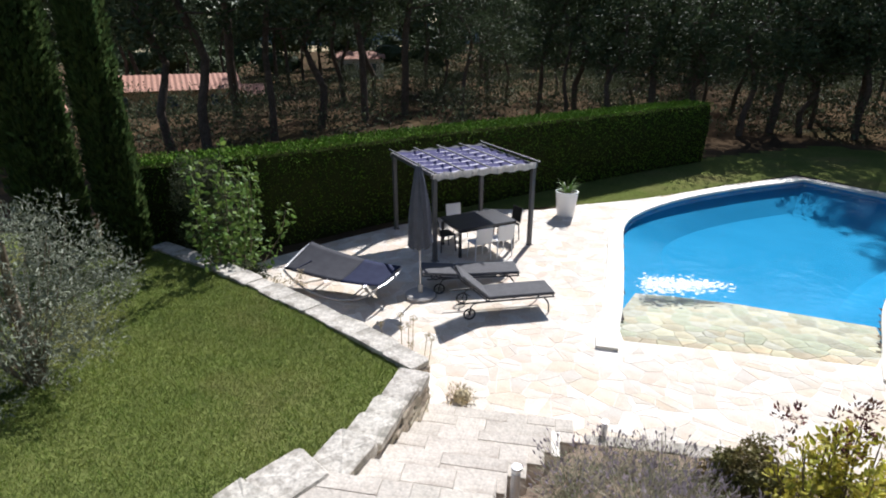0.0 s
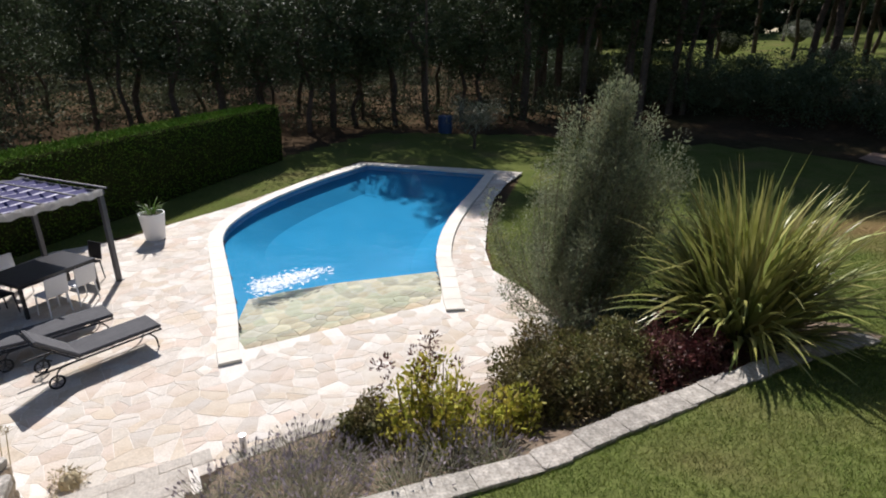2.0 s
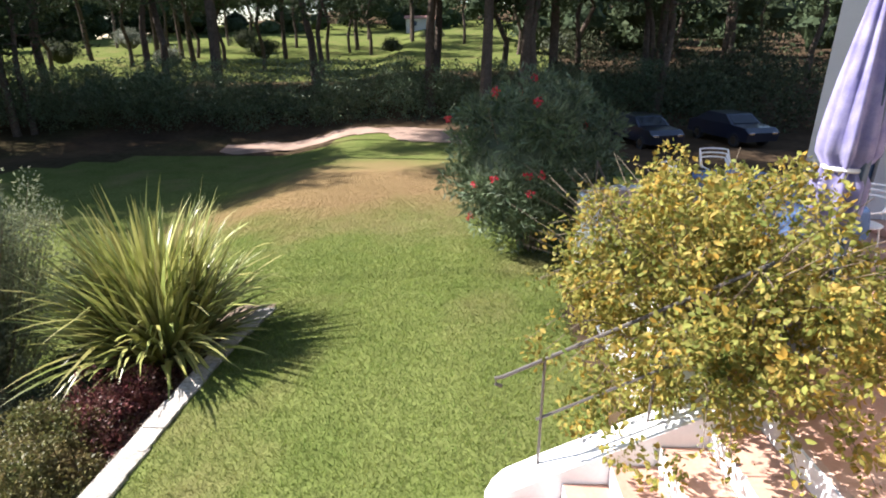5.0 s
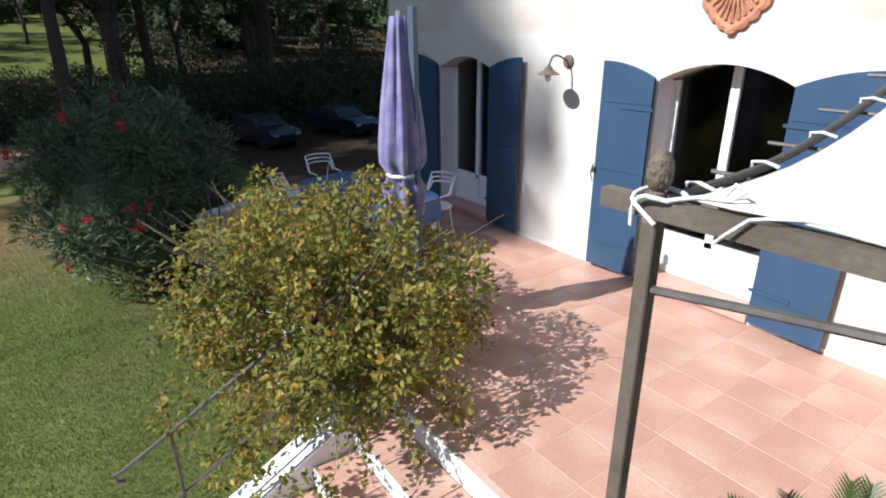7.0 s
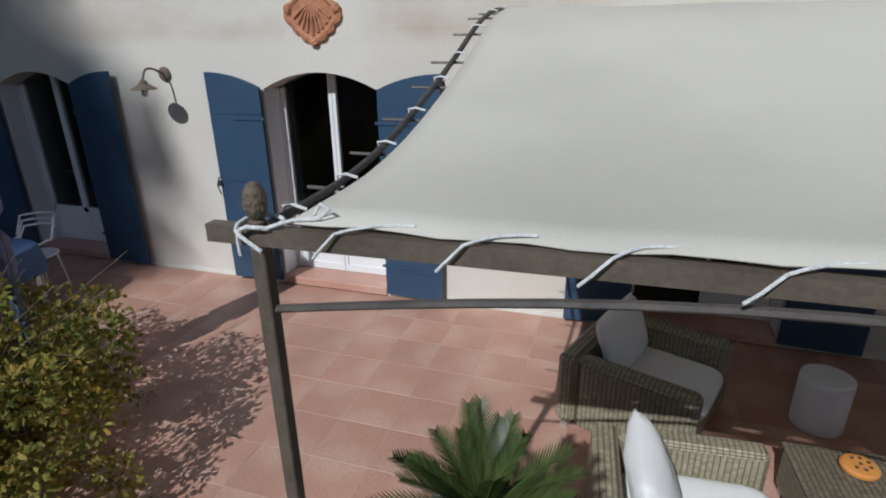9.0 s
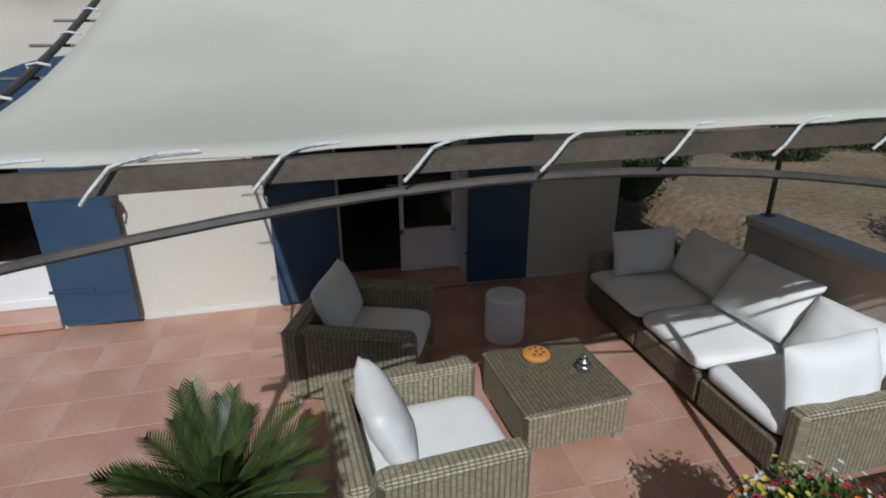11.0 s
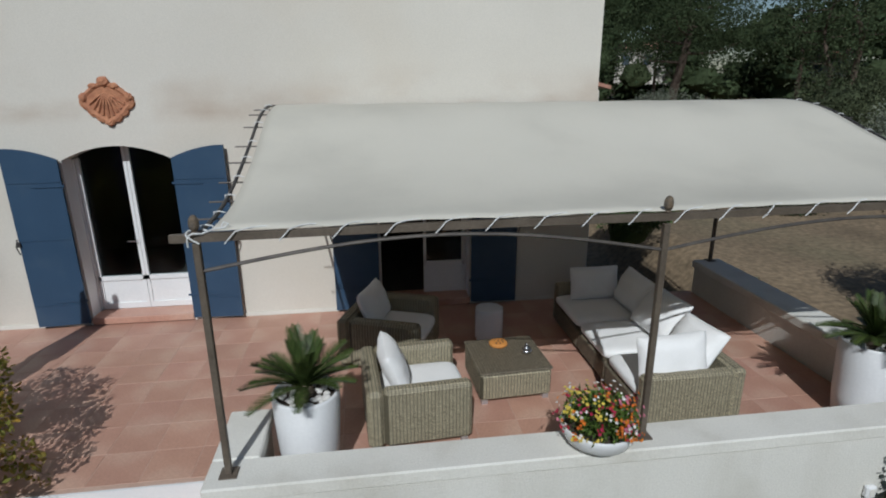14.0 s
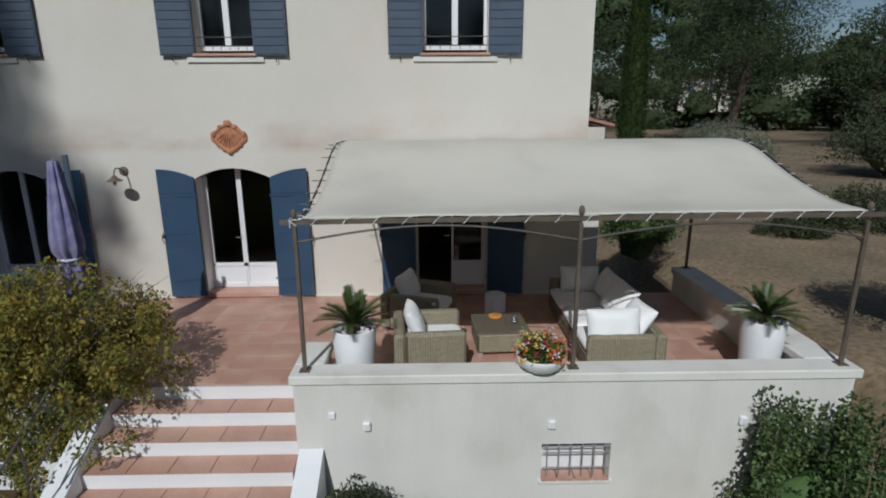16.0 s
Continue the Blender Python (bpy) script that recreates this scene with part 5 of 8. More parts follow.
ct = thing("coffee_table", "low square wicker coffee table with a glass-smooth top", "coffee table", pose(-1.265, -3.735, 0, 0, 0, 3))
part("body", wicker_block(-0.37, 0.37, -0.36, 0.36, 0.045, 0.335, 0.025), M["wicker"], ct)
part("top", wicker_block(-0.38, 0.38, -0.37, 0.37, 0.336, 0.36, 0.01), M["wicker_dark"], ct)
for sx in (-0.32, 0.32):
    for sy in (-0.31, 0.31):
        part("foot", box(sx - 0.03, sx + 0.03, sy - 0.03, sy + 0.03, 0, 0.045), M["alu"], ct)
ash = thing("clay_dish", "round orange clay dish with small holes", "dish", pose(-1.22, -3.93, 0.361))
part("bowl", lathe([(0.075, 0.0), (0.098, 0.012), (0.1, 0.03), (0.088, 0.042), (0.06, 0.047), (0.0, 0.046)], 22), M["orange_cork"], ash, smooth=False)
# Holes are only dark discs laid on top, shade put into their colour.
for k in range(7):
    a = k * 0.9
    part("hole", vf_move(lathe([(0.011, 0.0), (0.011, 0.0025), (0.0, 0.0025)], 8), pose(0.05 * math.cos(a) * (k > 0), 0.05 * math.sin(a) * (k > 0), 0.0465)), M["soil"], ash)
tin = thing("steel_ashtray", "small shiny steel lidded ashtray on the coffee table", "ashtray", pose(-1.47, -3.70, 0.361))
part("cup", lathe([(0.03, 0.0), (0.05, 0.015), (0.058, 0.04), (0.05, 0.055), (0.0, 0.06)], 18), M["silver"], tin, smooth=True)
part("lid_knob", vf_move(lathe([(0.045, 0.0), (0.03, 0.02), (0.012, 0.026), (0.012, 0.04), (0.022, 0.05), (0.0, 0.06)], 14), pose(0, 0, 0.06)), M["silver"], tin, smooth=True)


def sofa_unit(x, y, w, d, arm_front=False, corner=False, label=""):
    """A wicker sofa unit whose backrest stands on its -x side; w along y, d along x."""
    s = thing("sofa_unit", label, "sofa", pose(x, y, 0), "corner sofa units")
    y0 = -w / 2 + (0.111 if corner else 0.004)
    y1 = w / 2 - (0.121 if arm_front else 0.004)
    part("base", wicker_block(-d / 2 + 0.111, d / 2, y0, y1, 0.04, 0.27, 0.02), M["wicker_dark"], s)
    part("backrest", wicker_block(-d / 2 - 0.02, -d / 2 + 0.11, -w / 2 + 0.004, w / 2 - 0.004, 0.04, 0.56, 0.03), M["wicker"], s)
    if arm_front:
        part("arm", wicker_block(-d / 2 + 0.111, d / 2, w / 2 - 0.12, w / 2 + 0.01, 0.04, 0.55, 0.03), M["wicker"], s)
    if corner:
        part("side_back", wicker_block(-d / 2 + 0.111, d / 2, -w / 2, -w / 2 + 0.11, 0.04, 0.56, 0.03), M["wicker"], s)
    part("seat_cushion", vf_move(pillow(d / 2 - 0.06, w / 2 - (0.07 if arm_front else 0.012), 0.065, 0.3, 0.2), pose(0.06, -0.05 if arm_front else 0, 0.335)), M["cushion"], s, "off-white seat cushion", smooth=True)
    return s


sofa_unit(-2.78, -4.79, 0.9, 1.0, corner=True, label="dark wicker corner sofa unit in canopy shade")
sofa_unit(-2.78, -3.945, 0.78, 1.0, label="wicker sofa unit with white cushion, striped by shadow")
sofa_unit(-2.78, -3.145, 0.81, 1.0, arm_front=True, label="wicker sofa end unit with a woven armrest")
for x, y, rz, tilt, w, h, lab in ((-2.74, -5.02, 90, 14, 0.33, 0.215, "pale square back cushion leaning in the sofa corner"), (-3.08, -4.62, 0, 24, 0.34, 0.235, "pale square back cushion propped on the sofa"),
                                  (-3.04, -3.9, 4, 38, 0.35, 0.26, "large white back cushion striped by shadow"), (-3.06, -3.24, 8, 36, 0.31, 0.23, "large white back cushion in the sun"),
                                  (-2.66, -2.95, -86, -15, 0.37, 0.235, "white cushion leaning on the sofa armrest")):
    cu = thing("cushion", lab, "cushion", pose(x, y, 0.40, 0, 0, rz), "sofa cushions")
    part("cover", vf_move(square_cushion(0.11, w, h), pose(0, 0, h * 0.92, 0, -tilt, 0)), M["cushion"], cu, smooth=True)

drum = thing("drum_stool", "white cylindrical drum stool in canopy shade", "stool", pose(-1.32, -4.85, 0))
part("body", lathe([(0.165, 0.0), (0.172, 0.015), (0.172, 0.375), (0.165, 0.39)], 32), M["white_plastic"], drum, smooth=False)
part("seat_top", vf_move(lathe([(0.168, 0.0), (0.17, 0.012), (0.15, 0.02), (0.0, 0.02)], 32), pose(0, 0, 0.3905)), M["white_plastic"], drum)


def cycad(rng, n=28, length=0.48):
    items, leaves_v, leaves_f = [], [], []
    for k in range(n):
        az = k * 2.39996 + rng.uniform(-0.2, 0.2)
        lift = rng.uniform(0.25, 1.35)
        L = length * rng.uniform(0.8, 1.1)
        pts = []
        for i in range(9):
            t = i / 8
            out, up = L * (t * math.cos(lift) + 0.10 * t * t), L * (t * math.sin(lift) - 0.35 * t * t * math.cos(lift))
            pts.append(Vector((math.cos(az) * out, math.sin(az) * out, 0.02 + up)))
        items.append(tube(pts, 0.006, 5, 0.002))
        side = Vector((-math.sin(az), math.cos(az), 0))
        for i in range(1, 27):
            t = i / 27 * 8
            a, f = int(min(t, 7)), min(t, 7.99) - int(min(t, 7))
            p = pts[a].lerp(pts[a + 1], f)
            d = (pts[min(a + 1, 8)] - pts[a]).normalized()
            ll = 0.125 * math.sin(math.pi * (0.12 + 0.83 * i / 27)) ** 0.7
            for s in (-1, 1):
                tip = p + (side * s * 0.7 + d * 0.8 + Vector((0, 0, 0.22))).normalized() * ll
                b = len(leaves_v)
                leaves_v += [tuple(p - d * 0.0095), tuple(p + d * 0.0095), tuple(p.lerp(tip, 0.6) + d * 0.0075), tuple(tip)]
                leaves_f.append((b, b + 1, b + 2, b + 3))
    return vf_join(*items), (leaves_v, leaves_f)


def planter(x, y, z, label, seed):
    p = thing("planter", label, "planter", pose(x, y, z), "tall white planters")
    part("pot", lathe([(0.17, 0.0), (0.20, 0.01), (0.232, 0.25), (0.255, 0.60), (0.262, 0.80), (0.261, 0.806), (0.257, 0.813), (0.252, 0.815), (0.24, 0.815), (0.234, 0.811), (0.23, 0.76)], 64, False), M["pot"], p, smooth=True)
    part("soil", vf_move(lathe([(0.232, 0.0), (0.1, 0.015), (0.0, 0.02)], 24, False), pose(0, 0, 0.755)), M["soil"], p)
    rng = np.random.default_rng(seed)
    for k in range(46):
        a, r = rng.uniform(0, 6.28), 0.215 * math.sqrt(rng.uniform(0.1, 1))
        s = rng.uniform(0.018, 0.032)
        part("pebble", lumpy((r * math.cos(a), r * math.sin(a), 0.775 + s * 0.4), (s, s * 0.8, s * 0.6), rng, 8, 0.1), M["pebble"], p)
    t = thing("cycad", "dark green cycad with stiff feathery fronds in a planter", "palm", pose(x, y, z + 0.775, 0, 0, seed * 40), "potted cycads")
    part("trunk", lathe([(0.06, -0.01), (0.07, 0.03), (0.05, 0.08), (0.0, 0.09)], 12), M["wood_twig"], t)
    rib, lv = cycad(rng)
    part("frond_ribs", vf_move(rib, pose(0, 0, 0.05)), M["cycad"], t)
    part("fronds", vf_move(lv, pose(0, 0, 0.05)), M["cycad"], t)


planter(0.655, -2.54, 0, "tall white tapered planter with pebbles behind the wall", 3)
planter(-4.44, -2.66, 0, "tall white tapered planter in the terrace corner", 7)

bowl = thing("flower_bowl", "white bowl on the wall full of mixed bright flowers", "flower pot", pose(-1.52, -1.99, 0.501))
part("bowl", lathe([(0.10, 0.0), (0.16, 0.012), (0.24, 0.07), (0.275, 0.15), (0.28, 0.19), (0.277, 0.196), (0.268, 0.196), (0.255, 0.15)], 56, False), M["pot"], bowl, smooth=True)
part("soil", vf_move(lathe([(0.262, 0.0), (0.0, 0.03)], 20, False), pose(0, 0, 0.15)), M["soil"], bowl)
rng = np.random.default_rng(21)
P, N = ellipsoid_shell(rng, 1500, (0, 0, 0.24), (0.275, 0.275, 0.17), 0.4)
P[:, 2] = np.maximum(P[:, 2], 0.14)
part("leaves", leaf_mesh("bowl_leaves", P, N, 0.045, M["green_leaf"], rng, 0.4, 0.6), None, bowl)
for key, count in (("orange", 260), ("crimson", 190), ("pink", 90), ("petal_white", 200), ("petal_yellow", 130)):
    P, N = ellipsoid_shell(rng, count // 7, (0, 0, 0.24), (0.285, 0.285, 0.19), 0.95)
    P, N = np.repeat(P, 7, 0) + rng.normal(0, 0.026, (len(P) * 7, 3)) * (1, 1, 0.6), np.repeat(N, 7, 0)
    if key == "petal_yellow":
        P[:, 0] = np.abs(P[:, 0])
    drift = dict(orange=(-0.5, 0.6), crimson=(0.15, 0.2), pink=(-0.6, -0.2), petal_white=(-0.3, 0.0), petal_yellow=(0.8, 0.2))[key]
    apt = (P[:, 0] * drift[0] + P[:, 1] * drift[1]) / 0.34 + rng.normal(0, 0.3, len(P)) > -0.1
    P, N = P[apt] * rng.uniform(0.96, 1.12, (apt.sum(), 1)), N[apt]
    keep = P[:, 2] > 0.18
    V, F = [], []
    for p, d in zip(P[keep], N[keep]):
        d = Vector(d) + Vector((0, 0.35, 0.5))
        q = d.to_track_quat("Z", "Y").to_matrix()
        r, b = rng.uniform(0.010, 0.018), len(V)
        for k in range(16):
            t = 2 * math.pi * k / 16
            rr = r * (1.0 if k % 2 else 0.62)
            V.append(tuple(Vector(p) + q @ Vector((rr * math.cos(t), rr * math.sin(t), 0.006))))
        V.append(tuple(Vector(p)))
        F += [(b + 16, b + k, b + (k + 1) % 16) for k in range(16)]
    part("blossoms", (V, F), M[key], bowl, key.replace("petal_", "") + " daisy-like blossoms")

# wall lights, box and barred window on the parapet front
for x, z in ((0.46, -0.13), (-1.66, -0.138), (-3.87, -0.12)):
    wl = thing("wall_light", "small white square light on the terrace wall", "wall light", pose(x, -1.90, z), "terrace wall lights")
    part("housing", box(-0.045, 0.045, 0.001, 0.05, -0.055, 0.055, 0.012), M["white_plastic"], wl)
    part("slot", box(-0.022, 0.022, 0.0502, 0.054, -0.03, 0.035), M["cap"], wl)
jb = thing("junction_box", "small white plastic box on the terrace wall", "junction box", pose(0.85, -1.90, 0.005))
part("cover", box(-0.04, 0.04, 0.001, 0.03, -0.045, 0.045, 0.01), M["white_plastic"], jb)
gr = thing("window_grille", "grey metal bars over the cellar window", "grille", pose((GW[0] + GW[1]) / 2, -1.89, GW[2]))
gw, gh = (GW[1] - GW[0]) / 2, GW[3] - GW[2]
for k in range(6):
    x = -gw + 0.06 + (2 * gw - 0.12) * k / 5
    part("upright_bar", tube([(x, 0.01, 0.06), (x, 0.01, gh)], 0.009, 6), M["alu"], gr)
for z in (0.17, gh - 0.1, gh - 0.02):
    part("cross_bar", tube([(-gw + 0.01, 0.012, z), (gw - 0.01, 0.012, z)], 0.009, 6), M["alu"], gr)
part("sill", box(-gw - 0.03, gw + 0.03, -0.3, 0.03, -0.05, 0.0, 0.01), M["cap"], gr)
for k in range(4):
    part("sill_tile", box(-gw + 0.01 + k * gw / 2, -gw + (k + 1) * gw / 2 - 0.002, -0.28, 0.035, 0.001, 0.014), M["tile"], gr)
part("inner_frame", box(-gw + 0.02, gw - 0.02, -0.2, -0.17, 0.02, 0.3), M["white"], gr)

# ---- shaded end of the terrace ----
tab = thing("terrace_table", "long table under a blue cloth in tree shade", "table", pose(6.75, -4.15, 0, 0, 0, 8))
top = []
n = 40
for k in range(n):
    t = 2 * math.pi * k / n
    c, s = math.cos(t), math.sin(t)
    e = 0.35
    top.append((1.0 * math.copysign(abs(c) ** e, c), 0.5 * math.copysign(abs(s) ** e, s)))
V = [(x, y, 0.755) for x, y in top] + [(x * 1.02, y * 1.03, 0.74) for x, y in top] + [(x * (1.05 + 0.02 * math.sin(k * 2.1)), y * (1.08 + 0.05 * math.sin(k * 2.1)), 0.46) for k, (x, y) in enumerate(top)]
F = [tuple(range(n))] + [(r * n + k, r * n + (k + 1) % n, (r + 1) * n + (k + 1) % n, (r + 1) * n + k) for r in range(2) for k in range(n)]
part("cloth", (V, F), M["blue_cloth"], tab, "blue table cloth")
for sx in (-0.85, 0.85):
    for sy in (-0.38, 0.38):
        part("leg", box(sx - 0.03, sx + 0.03, sy - 0.03, sy + 0.03, 0, 0.73), M["white"], tab)


def wire_chair(m):
    c = thing("metal_chair", "white tubular metal chair with a curved back", "chair", m, "white metal chairs")
    part("seat", lathe([(0.2, 0.44), (0.21, 0.45), (0.2, 0.46), (0.0, 0.462)], 20), M["white_plastic"], c)
    for a in (45, 135, 225, 315):
        x, y = 0.19 * math.cos(radians(a)), 0.19 * math.sin(radians(a))
        part("leg", tube([(x * 0.9, y * 0.9, 0.44), (x * 1.2, y * 1.2, 0)], 0.011, 6), M["white_plastic"], c)
    for h, w in ((0.86, 0.24), (0.80, 0.225), (0.74, 0.21)):
        part("back_rail", tube([(-0.02, -w, 0.62 + (h - 0.74) * 0.3), *[(-w * math.cos(t) * 1.0 - 0.02, w * math.sin(t), h) for t in np.linspace(-1.2, 1.2, 9)], (-0.02, w, 0.62 + (h - 0.74) * 0.3)], 0.012, 6), M["white_plastic"], c)
    for s in (-1, 1):
        part("arm", tube([(-0.02, s * 0.21, 0.64), (0.17, s * 0.22, 0.63), (0.17, s * 0.19, 0.45)], 0.011, 6), M["white_plastic"], c)
    return c


wc = wire_chair(pose(7.55, -3.42, 0, 0, 0, 250))
for x, y, r in ((8.5, -4.3, 190), (6.35, -5.0, 95)):
    copy_thing(wc, Matrix.Translation(HOUSE_ZERO) @ pose(x, y, 0, 0, 0, r))


def closed_umbrella(m, name, label, pole_h, cloth_z0, cloth_z1, r_top, r_mid, r_low, cloth, tie, base_r, base_m):
    u = thing(name, label, "umbrella", m)
    part("pole", tube([(0, 0, 0.05), (0, 0, pole_h)], 0.019, 10), M["alu"], u, "pale metal pole")
    part("base", lathe([(base_r, 0.0), (base_r, 0.05), (base_r * 0.85, 0.08), (0.05, 0.1), (0.05, 0.28), (0.0, 0.28)], 28), base_m, u, "round weighted base")
    V, F, n, rows = [], [], 48, 16
    H = cloth_z1 - cloth_z0
    for i in range(rows + 1):
        t = i / rows
        r = r_low + (r_mid - r_low) * math.sin(math.pi / 2 * min(1, t / 0.35)) if t < 0.35 else r_mid + (r_top - r_mid) * ((t - 0.35) / 0.65) ** 1.3
        if tie is not None:
            r *= 1 - 0.33 * math.exp(-(((t - tie) / 0.035) ** 2))
        for k in range(n):
            a = 2 * math.pi * k / n
            fold = 1 + 0.27 * math.cos(8 * a + 0.6 * math.sin(3 * t)) * (1 - 0.6 * t) + 0.08 * math.cos(13 * a + 3 * t) + 0.05 * math.sin(21 * a - 5 * t)
            V.append((r * fold * math.cos(a), r * fold * math.sin(a), cloth_z0 + H * t + (0.05 * math.cos(8 * a) if i == 0 else 0)))
    F = [(i * n + k, i * n + (k + 1) % n, (i + 1) * n + (k + 1) % n, (i + 1) * n + k) for i in range(rows) for k in range(n)] + [tuple(range(rows * n, rows * n + n))]
    part("cloth", (V, F), cloth, u, smooth=True)
    if tie is not None:
        part("tie_band", vf_move(tube([((r_mid * 0.78) * math.cos(t), (r_mid * 0.78) * math.sin(t), 0) for t in np.linspace(0, 6.28, 25)[:-1]], 0.018, 6, closed=True), pose(0, 0, cloth_z0 + H * tie)), M["rope"], u, "pale tie band")
    return u


closed_umbrella(pose(4.42, -3.3, 0, 0, 0, 20), "terrace_umbrella", "closed lilac striped umbrella tied with a pale band", 2.8, 1.08, 2.76, 0.06, 0.165, 0.135, M["lilac_edge"], 0.25, 0.27, M["base_stone"])

mast = thing("umbrella_mast", "square dark blue mast beside the closed umbrella", "pole", pose(4.30, -3.36, 0, 0, 0, 20))
part("shaft", box(-0.03, 0.03, -0.03, 0.03, 0.03, 2.83, 0.006), M["shutter_grey"], mast)
part("foot", box(-0.12, 0.12, -0.12, 0.12, 0.0, 0.03, 0.006), M["shutter_grey"], mast)
# stair handrail and garden rail
hr = thing("stair_handrail", "thin grey metal handrail beside the terrace stairs", "handrail", pose(0, 0, 0))
A, B = Vector((3.75, -0.80, 0.11)), Vector((3.75, -2.55, 0.11 + 1.75 * RISE / GOING))
part("top_rail", tube(smooth_line([A + Vector((0.0, 0.0, -0.075)), A + Vector((0, 0.045, -0.06)), A + Vector((0, 0.05, -0.01)), A, A.lerp(B, 0.3), A.lerp(B, 0.7), B], 0.03), 0.014, 7), M["bar"], hr)
part("lower_rail", tube([A.lerp(B, 0.15) - Vector((0, 0, 0.5)), B - Vector((0, 0, 0.5))], 0.011, 6), M["bar"], hr)
for t in (0.17, 0.62, 0.97):
    q = A.lerp(B, t)
    part("upright", tube([q, (q.x, q.y, q.z - 0.99)], 0.011, 6), M["bar"], hr)
gr2 = thing("terrace_railing", "thin metal railing at the end of the terrace", "railing", pose(0, 0, 0))
A, B = Vector((9.5, -3.0, 0.1)), Vector((8.3, -2.5, 0.75))
for dz in (0, -0.42):
    part("rail", tube([A + Vector((0, 0, dz)), B + Vector((0, 0, dz))], 0.014, 6), M["bar"], gr2)
for t in (0.03, 0.5, 0.97):
    q = A.lerp(B, t)
    part("upright", tube([q, (q.x, q.y, -0.02)], 0.012, 6), M["bar"], gr2)
BASE[0] = Vector((0, 0, 0))


# ---- pool side ----
U, W2 = Vector((0.807, 0.587, 0)), Vector((-0.60, 0.80, 0))
PA, PB = Vector((-0.24, 13.5, DECK)), Vector((-2.40, 11.93, DECK))
PC, PD = PB + W2 * 2.6, PA + W2 * 2.6
pc = (PA + PB + PC + PD) / 4
perg = thing("pergola", "grey garden pergola with a striped cloth roof over a dining table", "pergola", pose(pc.x, pc.y, DECK, 0, 0, 36))
hw, hd, ph = 1.335, 1.3, 2.12
for sx in (-1, 1):
    for sy in (-1, 1):
        p = part("post", box(sx * hw - 0.05, sx * hw + 0.05, sy * hd - 0.05, sy * hd + 0.05, 0.012, ph - 0.1, 0.006), M["pergola_post"], perg)
        part("foot_plate", box(sx * hw - 0.08, sx * hw + 0.08, sy * hd - 0.08, sy * hd + 0.08, 0, 0.012), M["pergola_post"], p)
for s in (-1, 1):
    part("beam", box(-hw - 0.1, hw + 0.1, s * hd - 0.03, s * hd + 0.03, ph - 0.099, ph, 0.005), M["pergola_post"], perg)
    part("side_beam", box(s * hw - 0.03, s * hw + 0.03, -hd + 0.031, hd - 0.031, ph - 0.097, ph - 0.005, 0.005), M["pergola_post"], perg)
for k in range(5):
    x = -hw - 0.05 + (2 * hw + 0.1) * k / 4
    part("rafter", box(x - 0.02, x + 0.02, -hd - 0.2, hd + 0.2, ph + 0.055, ph + 0.085, 0.003), M["pergola_post"], perg)
V, F, nx, ny = [], [], 30, 36
for i in range(nx + 1):
    for j in range(ny + 1):
        x, y = -hw + 2 * hw * i / nx, -hd + 2 * hd * j / ny
        V.append((x, y, ph + 0.012 - 0.06 * abs(math.sin(math.pi * 6 * j / ny)) + 0.008 * math.sin(x * 9)))
F = [(i * (ny + 1) + j, i * (ny + 1) + j + 1, (i + 1) * (ny + 1) + j + 1, (i + 1) * (ny + 1) + j) for i in range(nx) for j in range(ny)]
part("roof_cloth", (V, F), M["pergola_cloth"], perg, "striped navy and white roof cloth")
for s in (-1, 1):
    V = [(x, s * (hd + 0.045) + 0.012 * math.sin(k * 1.9), ph - dz - (0.02 * math.sin(k * 1.1) if dz else 0)) for dz in (-0.03, 0.13) for k, x in enumerate(np.linspace(-hw - 0.05, hw + 0.05, 41))]
    part("valance", (V, [(k, k + 1, 42 + k, 41 + k) for k in range(40)]), M["valance"], perg, "pale scalloped edge cloth")

dt = thing("dining_table", "black garden dining table with a pale half in sunlight", "dining table", pose(-1.55, 13.08, DECK, 0, 0, 36))
part("tabletop", box(-0.80, 0.80, -0.55, 0.55, 0.715, 0.75, 0.008), M["black_table"], dt)
part("apron", box(-0.74, 0.74, -0.49, 0.49, 0.63, 0.714), M["black_metal"], dt)
for sx in (-0.74, 0.74):
    for sy in (-0.49, 0.49):
        part("leg", box(sx - 0.03, sx + 0.03, sy - 0.03, sy + 0.03, 0, 0.629), M["black_metal"], dt)


def garden_chair(m, material, label, group):
    """Plain moulded chair; the backrest stands on the local -y side."""
    c = thing("garden_chair", label, "chair", m, group)
    part("seat", box(-0.22, 0.22, -0.2, 0.22, 0.42, 0.45, 0.012), material, c)
    part("backrest", vf_move(box(-0.22, 0.22, -0.012, 0.012, 0.0, 0.40, 0.01), pose(0, -0.215, 0.451, 8, 0, 0)), material, c)
    for sx in (-0.19, 0.19):
        for sy in (-0.18, 0.19):
            part("leg", tube([(sx, sy, 0.42), (sx * 1.12, sy * 1.12, 0)], 0.018, 8, 0.013), material, c)
    return c


white_chair = garden_chair(pose(-1.40, 12.30, DECK, 0, 0, 36), M["white_plastic"], "white moulded garden chair drawn up to the table", "chairs round the garden table")
copy_thing(white_chair, pose(-0.92, 12.66, DECK, 0, 0, 36))
black_chair = garden_chair(pose(-2.33, 12.72, DECK, 0, 0, -54), M["black_metal"], "black garden chair at the end of the table", "chairs round the garden table")
copy_thing(black_chair, pose(-0.82, 13.85, DECK, 0, 0, 126))
copy_thing(white_chair, pose(-2.18, 13.75, DECK, 0, 0, 216))

